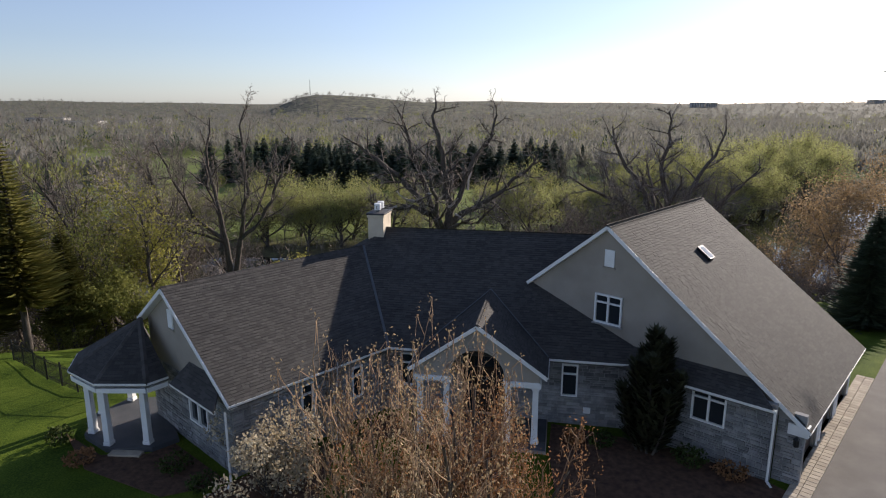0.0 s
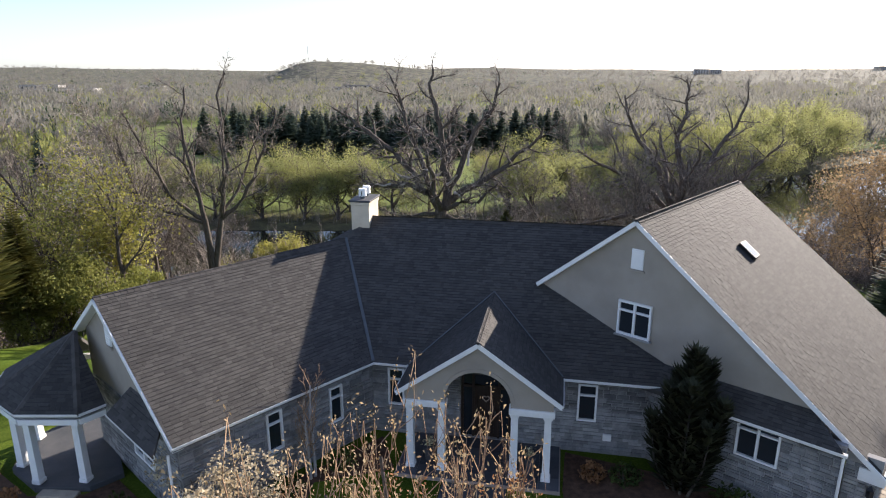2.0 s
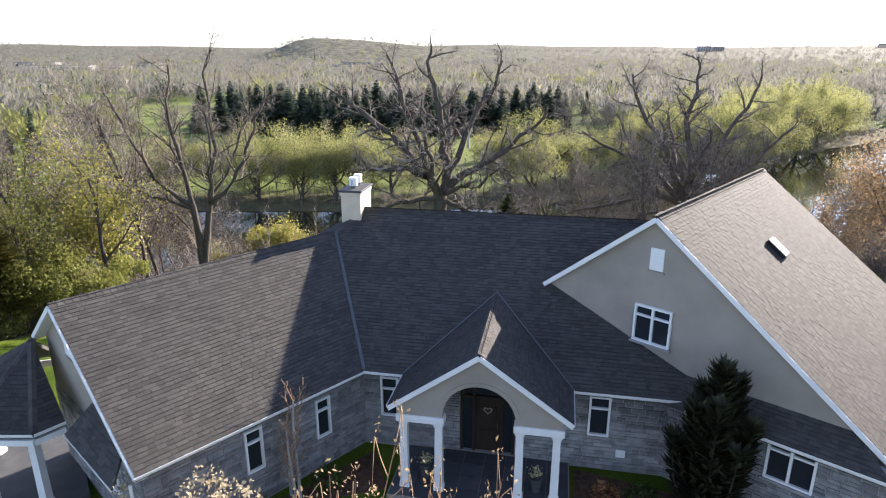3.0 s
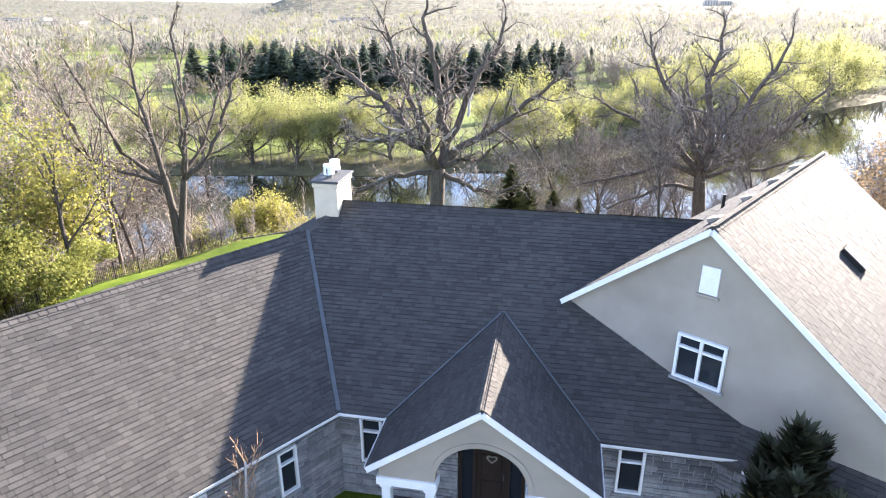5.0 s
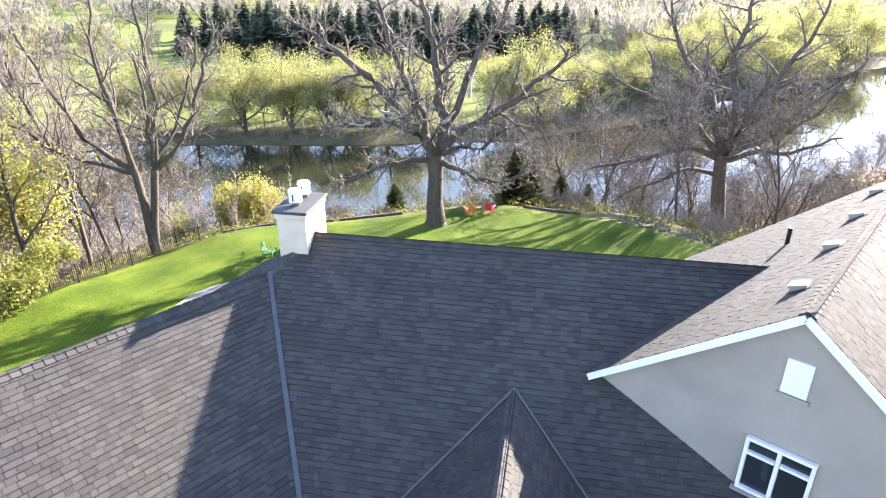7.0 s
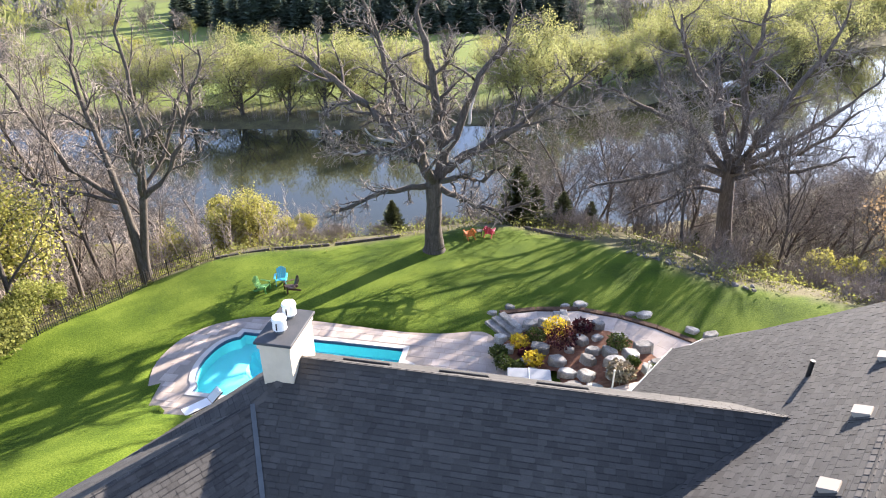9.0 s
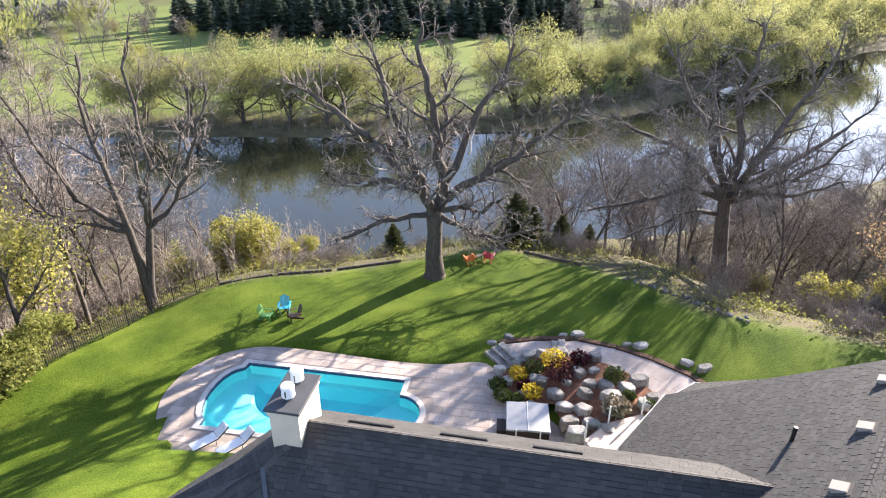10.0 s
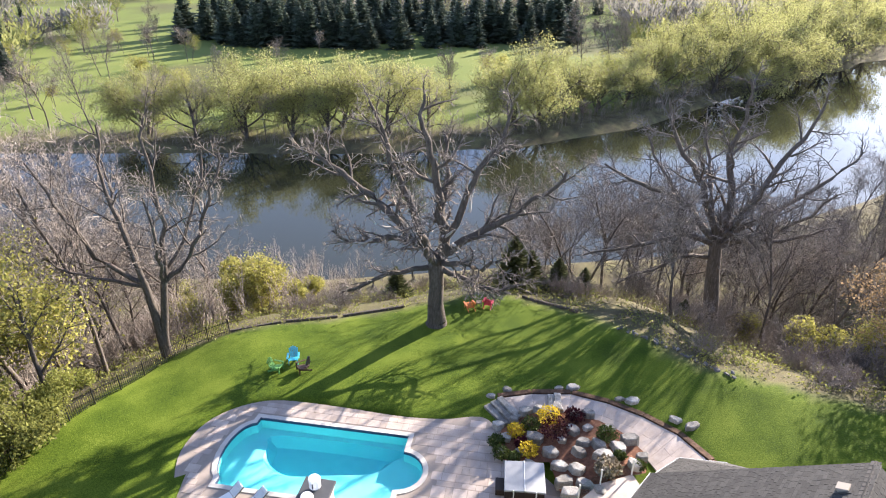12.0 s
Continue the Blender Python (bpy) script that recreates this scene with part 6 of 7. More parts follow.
def thicket(name, label, mat, count, box, seed, h0, h1, accept):
    """Uncountable thin saplings: upright stems with short side twigs."""
    r = random.Random(seed)
    pts = np.random.RandomState(seed).uniform((box[0], box[1]), (box[2], box[3]), (count, 2))
    ok = accept(pts[:, 0], pts[:, 1])
    pts = pts[ok]
    zs = land(pts[:, 0], pts[:, 1])[0]
    V, F = [], []

    def spike(p, q, w):
        d = q - p
        a = d.orthogonal().normalized() * w
        b = d.normalized().cross(a)
        k = len(V)
        V.extend((p + a, p - a * 0.5 + b * 0.87, p - a * 0.5 - b * 0.87, q))
        F.extend(((k, k + 1, k + 3), (k + 1, k + 2, k + 3), (k + 2, k, k + 3)))

    for (x, y), z in zip(pts, zs):
        h = r.uniform(h0, h1)
        for _ in range(r.randint(2, 4)):
            p = Vector((x + r.gauss(0, 0.5), y + r.gauss(0, 0.5), z - 0.2))
            q = p + Vector((r.gauss(0, 0.12) * h, r.gauss(0, 0.12) * h, h * r.uniform(0.6, 1.0)))
            spike(p, q, 0.006 * h)
            for _ in range(12):
                t = r.uniform(0.3, 0.9)
                m = p.lerp(q, t)
                spike(m, m + Vector((r.gauss(0, 0.2) * h * (1.1 - t), r.gauss(0, 0.2) * h * (1.1 - t), h * 0.28 * (1.2 - t))), 0.0028 * h)
    tagged(add(name, V, F, mat), label, "thicket", kind="stuff")


def on_bluff(x, y):
    d = signed_dist(x, y, LAWN_EDGE)
    return (d > 6.0) & (line_dist(x, y, RIVER) > 32)


thicket("thicket", "thin grey-brown saplings crowding the river bluff", TWIG, 1500, (-95, 40, -12, 125), 11, 4.0, 9.0, lambda x, y: on_bluff(x, y) & (y < 112))
thicket("thicket", "thin grey-brown saplings crowding the river bluff", TWIG, 1100, (14, 48, 130, 170), 12, 2.5, 5.5, on_bluff)
thicket("bank_thicket", "brown brush along the far river bank", TWIG, 14000, (-190, 168, 230, 330), 13, 2.5, 6.0, lambda x, y: (np.abs(line_dist(x, y, RIVER) - 40) < 6.5) & (y > 150 + 0.4 * np.maximum(x, 0)))

# ---- far bank ----
def willow(seed, h):
    L = Limbs(seed)
    sp = spec_of(levels=3, kids=(11, 7, 5), segs=(4, 4, 3, 2), start=(0.06, 0.25, 0.2), ratio=(1.05, 0.5, 0.5), angle=(50, 42, 45), min_r=0.05, sides=(6, 4, 3, 3), fine_from=3, lift=(0.02, 0.05, 0.0, -0.05))
    grow(L, Vector((0, 0, -0.5)), UP, h * 0.5, h * 0.026, 0, sp)
    for p in L.tips:
        for _ in range(17):
            q = p + Vector((L.rng.gauss(0, 0.9), L.rng.gauss(0, 0.9), L.rng.gauss(0, 0.9)))
            if q.z > 4.0 + L.rng.uniform(-2.5, 1.5):
                L.leaf(q, 0.22, 2.0, 1.2)
    return L


WILLOWS = [tree("willow", "yellow-green willow in spring leaf along the far river bank", "tree", at(x, y, s * 50), willow(s, 24.0), BARK, TWIG, WILLOW, "far bank willows") for s, x, y in ((1, -52, 181), (2, -30, 180), (3, 20, 187))]
for x, y, s in ((-56, 190, 0.9), (-28, 190, 0.95), (46, 205, 0.75), (68, 224, 0.9), (88, 226, 0.95), (104, 228, 0.9), (-66, 182, 0.85), (-40, 181, 0.9), (-14, 184, 1.05), (-4, 189, 0.8), (27, 192, 1.0), (56, 213, 0.8), (80, 233, 1.0), (-80, 185, 0.8), (-45, 194, 0.95), (-22, 199, 0.9), (36, 203, 0.8), (95, 240, 1.15), (108, 236, 1.1), (84, 248, 1.0), (122, 248, 1.15), (136, 262, 1.2), (112, 255, 1.2), (150, 272, 1.2), (128, 275, 1.2), (168, 290, 1.25), (98, 262, 1.1), (185, 305, 1.2), (-84, 190, 0.8), (60, 226, 0.7), (72, 238, 0.9), (145, 295, 1.2), (190, 330, 1.3), (160, 330, 1.2), (210, 345, 1.2), (42, 205, 0.7)):
    put(rng.choice(WILLOWS), x, y, rng.uniform(0, 360), s * rng.uniform(0.92, 1.08))
for x, y, s in ((-95, 186, 1.3), (-78, 182, 1.2), (-110, 190, 1.2), (-66, 180, 1.0), (3, 215, 1.3), (14, 232, 1.1), (62, 250, 1.3), (70, 262, 1.2), (75, 285, 1.4), (52, 262, 1.2), (58, 300, 1.2), (-120, 200, 1.2), (-46, 178, 0.7), (-10, 180, 0.6), (12, 182, 0.7), (38, 190, 0.6), (-130, 186, 1.1), (-150, 190, 1.2)):
    put(rng.choice(BARES), x, y, rng.uniform(0, 360), s)
FIRS = [tree("conifer", "dark green conifer in the stand across the river", "tree", at(x, y, s * 50), conifer(s, 23.0, 6.2, 30, 20, 2.2, 0.03), BARK, TWIG, FARFIR, "far conifer stand") for s, x, y in ((61, -60, 318), (62, -20, 312))]
for k in range(105):
    x = rng.uniform(-135, 62)
    y = 312 + 0.0012 * (x + 20) ** 2 + rng.random() ** 1.3 * 75
    put(rng.choice(FIRS), x, y, rng.uniform(0, 360), rng.uniform(0.6, 1.05), wide=rng.uniform(1.1, 1.5))
for x, y in ((-170, 240), (-158, 250), (-176, 262), (-205, 330), (-190, 300), (-230, 380), (-215, 290), (95, 430), (150, 480), (180, 500)):
    put(rng.choice(FIRS), x, y, rng.uniform(0, 360), rng.uniform(0.5, 0.75))


def far_woods(name, label, mat, count, y0, y1, seed, h0, h1, clumps, accept, wide=0.05, leafed=False):
    """Uncountable far trees: each a brush of fine limbs or leaf tufts."""
    r = np.random.RandomState(seed)
    t = r.uniform(size=count)
    y = y0 * (y1 / y0) ** t
    x = (r.uniform(-0.95, 0.95, size=count)) * y
    ok = accept(x, y)
    x, y = x[ok], y[ok]
    z = land(x, y)[0]
    h = r.uniform(h0, h1, size=len(x))
    n, k = len(x), clumps
    base = np.stack([x, y, z + h * 0.12], 1)[:, None, :] + r.normal(size=(n, k, 3)) * np.array((0.05, 0.05, 0.10)) * h[:, None, None]
    tip = np.stack([x, y, z + h * 0.62], 1)[:, None, :] + r.normal(size=(n, k, 3)) * np.array((0.24, 0.24, 0.17)) * h[:, None, None]
    way = r.normal(size=(n, k, 3))
    way = way / np.linalg.norm(way, axis=2, keepdims=True) * (h * wide)[:, None, None] * r.uniform(0.5, 1.4, size=(n, k, 1))
    stem = (r.uniform(size=(n, k, 1)) < (0.0 if leafed else 0.2))
    low = np.where(stem, base, base * 0.14 + tip * 0.86)
    v = np.stack([low, tip - way, tip + way * 0.6 + (tip - base) * 0.12], 2)
    v[..., 2] = np.maximum(v[..., 2], (z + 0.2)[:, None, None])
    v = v.reshape(-1, 3)
    f = np.arange(len(v)).reshape(-1, 3)
    w = add(name, v.tolist(), f.tolist(), mat)
    tagged(w, label, "woods", kind="stuff")


def open_land(x, y):
    """Where woods stand: not on fairways, not in the river."""
    field = np.sin(x * 0.013 + 1.0) * np.sin(y * 0.016 + 0.5) + 0.5 * np.sin(x * 0.031 - y * 0.021)
    return (line_dist(x, y, RIVER) > 46) & (field > -0.15 - 0.5 * smooth_step(300, 900, y) - 0.6 * smooth_step(0.15, 0.5, x / y)) & ~((np.abs(x + 36) < 130) & (y < 420))


far_woods("far_woods", "grey-brown bare woods across the valley", FARWOOD, 13000, 330, 3300, 1, 11, 18, 36, open_land)
far_woods("far_willow_woods", "yellow-green spring trees among the far woods", FARGREEN, 2200, 260, 1900, 2, 10, 16, 60, lambda x, y: open_land(x, y) & (np.sin(x * 0.02) * np.sin(y * 0.017 + 2) > -0.2), 0.06, True)
fw = random.Random(91)
for k in range(95):
    y = fw.uniform(205, 420)
    x = fw.uniform(-0.72, -0.16) * y if k % 3 else fw.uniform(0.02, 0.36) * y
    if float(line_dist(np.array([x]), np.array([y]), RIVER)[0]) < 48 or (-135 < x < 62 and y > 300):
        continue
    if fw.random() < 0.6:
        put(fw.choice(BARES), x, y, fw.uniform(0, 360), fw.uniform(0.5, 0.95))
    else:
        put(fw.choice(greens), x, y, fw.uniform(0, 360), fw.uniform(0.8, 1.4), wide=fw.uniform(1.0, 1.5))
far_woods("far_conifers", "dark conifers among the far woods", CONIFER, 900, 380, 2400, 3, 12, 18, 40, lambda x, y: open_land(x, y) & (np.sin(x * 0.011 + 2) * np.sin(y * 0.01) > 0.25), 0.07, True)

# ---- pool terrace ----
PA_U, PA_N = axes(-9.6)


def P2(u, n):
    v = PA_U * u + PA_N * n
    return (v.x, v.y)


pool_line = [P2(-19.0, 47.36), P2(-9.56, 47.36), P2(-9.56, 46.1)]
pool_line += [P2(-9.56 + 1.4 * math.sin(math.pi * k / 12), 44.72 + 1.38 * math.cos(math.pi * k / 12)) for k in range(1, 12)]
pool_line += [P2(-9.56, 43.3), P2(-9.56, 42.08), P2(-19.3, 42.08), P2(-19.3, 42.5)]
pool_line += [P2(-19.1 - 0.95 * math.sin(math.pi * k / 10), 44.7 - 2.1 * math.cos(math.pi * k / 10)) for k in range(1, 10)]
pool_line += [P2(-19.05, 46.9)]


def grown(line, d):
    """A closed line moved outwards by d (inwards: minus)."""
    s = 1 if poly_area(line) > 0 else -1
    n = len(line)
    out = []
    for i in range(n):
        p, c, q = Vector(line[i - 1]).to_2d(), Vector(line[i]).to_2d(), Vector(line[(i + 1) % n]).to_2d()
        a, b = (c - p).normalized(), (q - c).normalized()
        na, nb = Vector((a.y, -a.x)) * s, Vector((b.y, -b.x)) * s
        m = na + nb
        m = m / max(m.length_squared, 0.6) * 2 * 0.5 * 2 if m.length > 1e-6 else na
        m = (na + nb).normalized() * min(1.35, 1 / max(0.5, (na + nb).length / 2))
        out.append((c.x + m.x * d, c.y + m.y * d))
    return out


def filled(loops, z):
    """A flat face set between closed loops (outline, then holes)."""
    bm = bmesh.new()
    edges = []
    for loop in loops:
        vs = [bm.verts.new((p[0], p[1], z)) for p in loop]
        edges += [bm.edges.new((vs[i], vs[(i + 1) % len(vs)])) for i in range(len(vs))]
    bmesh.ops.triangle_fill(bm, use_beauty=True, use_dissolve=False, edges=edges)
    bmesh.ops.recalc_face_normals(bm, faces=bm.faces)
    for f in bm.faces:
        if f.normal.z < 0:
            f.normal_flip()
    return bm


def band(a, za, b, zb):
    """A strip between two closed lines of equal count."""
    n = len(a)
    V = [(p[0], p[1], za) for p in a] + [(p[0], p[1], zb) for p in b]
    return V, [(i, (i + 1) % n, (i + 1) % n + n, i + n) for i in range(n)]


patio_line = [(v.x, v.y) for v in flow([Vector((x, y, 0)) for x, y in PATIO], True, 4)]
patio = thing("patio", "warm beige stone-paved terrace round the pool", "patio", kind="structure")
part("bedding", filled([patio_line, pool_line], PATIO_Z - 0.012), JOINT, patio)
V, F = band(patio_line, PATIO_Z - 0.012, patio_line, PATIO_Z - 1.2)
add("slab_edge", V, F, JOINT, patio)

pool = thing("swimming_pool", "turquoise in-ground swimming pool with a rounded end", "pool")
V, F = band(grown(pool_line, 0.02), PATIO_Z + 0.03, grown(pool_line, 0.32), PATIO_Z + 0.03)
V2, F2 = band(grown(pool_line, 0.32), PATIO_Z + 0.03, grown(pool_line, 0.32), PATIO_Z - 0.03)
k = len(V)
add("coping", V + V2, F + [tuple(i + k for i in f) for f in F2], COPING, pool, "pale stone pool coping")
V, F = band(grown(pool_line, 0.02), PATIO_Z + 0.03, pool_line, PATIO_Z - 0.18)
add("tile_border", V, F, BORDER, pool, "dark blue waterline tile band")
inner = [P2(u, n) for u, n in ((-17.6, 46.9), (-10.1, 46.9), (-10.3, 45.9), (-11.2, 44.9), (-13.5, 44.4), (-16.2, 43.9), (-17.7, 44.6), (-18.0, 45.8))]
inner = [(v.x, v.y) for v in flow([Vector((x, y, 0)) for x, y in inner], True, 4)]
V, F = band(pool_line, PATIO_Z - 0.18, pool_line, PATIO_Z - 0.8)
add("pool_wall", V, F, LINER, pool)
part("shallow_floor", filled([pool_line, inner], PATIO_Z - 0.8), LINER, pool)
deep = grown(inner, -0.5)
# same liner, painted darker to imitate light lost in the deeper water
DEEP = material("liner_tinted_for_depth", [(0.07, 0.60, 0.66), (0.11, 0.67, 0.72)], rough=0.5, scale=2.0, fine=30.0, bump=0.05)
V, F = band(inner, PATIO_Z - 0.8, deep, PATIO_Z - 1.35)
add("deep_slope", V, F, DEEP, pool)
part("deep_floor", filled([deep], PATIO_Z - 1.35), DEEP, pool)
for k, rr in enumerate((1.1, 0.75, 0.4)):
    ring = [(PA_U * (-9.6 + rr * math.sin(math.pi * j / 10)) + PA_N * (44.72 + rr * 1.15 * math.cos(math.pi * j / 10))) for j in range(11)]
    bm = filled([[(v.x, v.y) for v in ring]], PATIO_Z - 0.75 + 0.0 * k)
    top = PATIO_Z - 1.1 + 0.0
    vs, fs = slab([Vector((v.x, v.y, PATIO_Z - 0.85 + 0.22 * (0 if rr > 1 else (-1 if rr > 0.5 else -1.0)) + 0.0)) for v in ring], 0.4)
    bm.free()
    if k == 0:
        add("step", vs, fs, COPING, pool, "white pool entry step")
wob = part("pool_water", filled([grown(pool_line, 0.01)], PATIO_Z - 0.12), pool_water_material(), pool)
wob.visible_shadow = False


def pavers():
    """Random ashlar paving inside the terrace, clear of the pool."""
    r = random.Random(2)
    cells = []
    n = 38.0
    while n < 53:
        h = r.choice((0.4, 0.6, 0.6, 0.8))
        u = -26.0 + r.random()
        while u < 4:
            w = r.choice((0.4, 0.6, 0.8, 1.0))
            cells.append((u, n, w, h))
            u += w
        n += h
    c = np.array(cells)
    e = 0.012
    corners = []
    for du, dn in ((e, e), (1, e), (1, 1), (e, 1)):
        uu = c[:, 0] + np.where(du == 1, c[:, 2] - e, e)
        nn = c[:, 1] + np.where(dn == 1, c[:, 3] - e, e)
        corners.append((PA_U.x * uu + PA_N.x * nn, PA_U.y * uu + PA_N.y * nn))
    ok = np.ones(len(c), bool)
    wide = grown(pool_line, 0.32)
    for x, y in corners:
        ok &= (signed_dist(x, y, patio_line) < -0.03) & (signed_dist(x, y, wide) > 0.01)
    V, F = [], []
    single = 0
    for i in np.nonzero(ok)[0]:
        q = [Vector((x[i], y[i], PATIO_Z + 0.004 * r.random())) for x, y in corners]
        if single < 280 and q[0].y > 46.0:
            vs, fs = slab(q, 0.05)
            m = sum(q, Vector()) / 4
            add("paver", [v - m for v in vs], fs, PAVER, patio).location = m
            single += 1
            continue
        k = len(V)
        vs, fs = slab(q, 0.05)
        V += vs
        F += [tuple(j + k for j in f) for f in fs]
    tagged(add("pavers", V, F, PAVER, patio), kind="stuff")


# ---- upper walk, steps and rock garden ----
WALK_OUT = [(4.2, 51.7), (6.4, 52.1), (8.9, 51.9), (11.0, 50.7), (12.7, 49.2), (14.2, 47.4), (15.2, 45.2), (15.6, 43.0)]
WALK_IN = [(5.2, 49.7), (6.4, 50.0), (8.3, 49.5), (9.9, 48.7), (11.2, 47.6), (12.1, 45.9), (12.6, 44.2), (12.8, 42.6)]


def walk_z(k):
    return (-2.75, -2.75, -2.45, -2.35, -2.25, -2.15, -2.05, -2.0)[k]


terrace_walk = thing("stone_walk", "curving pale stone walk above the rock garden", "walkway", kind="structure")
for k in range(7):
    za, zb = walk_z(k), walk_z(k + 1)
    for j in range(3):
        for i in range(2):
            def wp(tt, ss):
                o = Vector((*WALK_OUT[k], 0)).lerp(Vector((*WALK_OUT[k + 1], 0)), tt)
                q = Vector((*WALK_IN[k], 0)).lerp(Vector((*WALK_IN[k + 1], 0)), tt)
                p = o.lerp(q, ss)
                p.z = ground_z(p.x, p.y) + 0.07
                return p
            vs, fs = slab([wp((j + 0.005) / 3, (i + 0.003) / 2), wp((j + 0.995) / 3, (i + 0.003) / 2), wp((j + 0.995) / 3, (i + 0.997) / 2), wp((j + 0.005) / 3, (i + 0.997) / 2)], 0.6)
            add("slab", vs, fs, PAVER, terrace_walk)
steps = thing("stone_steps", "grey stone steps from the terrace to the upper walk", "steps", kind="structure")
for k in range(3):
    a, b = Vector((3.35 + 0.42 * k, 51.0 + 0.22 * k, 0)), Vector((4.45 + 0.42 * k, 49.3 + 0.15 * k, 0))
    c = (a + b) / 2
    c.z = PATIO_Z + 0.13 * (k + 1) - 0.15
    part("tread", span_bm(Vector((a.x, a.y, c.z)), Vector((b.x, b.y, c.z)), 0.44, 0.3, 0.02), ROCK, steps)
for k in range(2):
    gz = ground_z(8.0, 51.0) - 0.02
    a, b = Vector((7.6 + 0.42 * k, 52.0, gz + 0.1 * k)), Vector((7.4 + 0.42 * k, 49.8, gz + 0.1 * k))
    part("tread", span_bm(a, b, 0.42, 0.26, 0.02), ROCK, steps)


def boulder_mesh(seed, cuts=2):
    r = random.Random(seed)
    bm = bmesh.new()
    bmesh.ops.create_icosphere(bm, subdivisions=cuts, radius=0.5)
    planes = [(Vector((r.gauss(0, 1), r.gauss(0, 1), r.gauss(0, 0.9))).normalized(), r.uniform(0.2, 0.36)) for _ in range(8)]
    for v in bm.verts:
        for nrm, d in planes:
            over = v.co.dot(nrm) - d
            if over > 0:
                v.co -= nrm * over
        v.co *= 1 + 0.04 * noise.noise(v.co * 4 + Vector((seed, 0, 0)))
    me = bpy.data.meshes.new("boulder")
    bm.to_mesh(me)
    bm.free()
    return me


BOULDERS = [boulder_mesh(s) for s in range(6)]
DARKROCK = material("dark_edge_rock", [(0.09, 0.085, 0.08), (0.17, 0.16, 0.15)], rough=0.9, scale=2.0, fine=14.0, bump=0.8, depth=0.05, rand=0.25)
BOULDERS_DARK = [m.copy() for m in BOULDERS]
for m in BOULDERS:
    m.materials.append(ROCK)
for m in BOULDERS_DARK:
    m.materials.append(DARKROCK)
rk = random.Random(9)


def boulder(x, y, z, s, flat=0.7, dark=False, label="weathered grey boulder in the rock garden", group="rock garden boulders"):
    ob = new("boulder", rk.choice(BOULDERS_DARK if dark else BOULDERS))
    ob.matrix_basis = pose(x, y, z + s * flat * 0.28, rk.uniform(-12, 12), rk.uniform(-12, 12), rk.uniform(0, 360)) @ Matrix.Diagonal((s * rk.uniform(1.0, 1.4), s * rk.uniform(0.8, 1.1), s * flat, 1))
    tagged(ob, label, "boulder", group)


def edging_block(x, y, s, z=None, tall=1.0, label="flat-topped limestone block edging the stone walk", group="walk edging stones"):
    """A rough quarried block: flat top, broken sides."""
    bm = bmesh.new()
    n = 7
    low, high = [], []
    for k in range(n):
        a = 6.283 * (k + rk.uniform(-0.25, 0.25)) / n
        d = s * rk.uniform(0.42, 0.62)
        low.append(bm.verts.new((math.cos(a) * d * 1.5, math.sin(a) * d, -0.2)))
        high.append(bm.verts.new((math.cos(a) * d * 1.4, math.sin(a) * d * 0.92, s * tall * rk.uniform(0.36, 0.50))))
    bm.faces.new(high)
    for k in range(n):
        bm.faces.new((low[k], low[(k + 1) % n], high[(k + 1) % n], high[k]))
    bmesh.ops.bevel(bm, geom=[e for e in bm.edges if e.verts[0] in high and e.verts[1] in high], offset=0.05, segments=1, affect="EDGES")
    ob = part("edging_stone", bm, ROCK)
    ob.matrix_basis = pose(x, y, ground_z(x, y) if z is None else z, rk.uniform(-4, 4), rk.uniform(-4, 4), rk.uniform(-50, 10))
    tagged(ob, label, "boulder", group)


GARDEN = [(3.5, 47.0), (4.2, 48.9), (5.2, 49.6), (6.4, 49.9), (8.3, 49.4), (9.9, 48.6), (11.1, 47.5), (12.0, 45.8), (11.6, 44.6), (9.6, 44.0), (8.0, 42.6), (7.0, 42.9), (6.6, 45.9), (4.2, 46.2)]


def garden_z(x, y):
    return PATIO_Z + 0.1 + 0.95 * float(smooth_step(4.0, 11.0, np.array(x + 0.15 * (y - 46))))


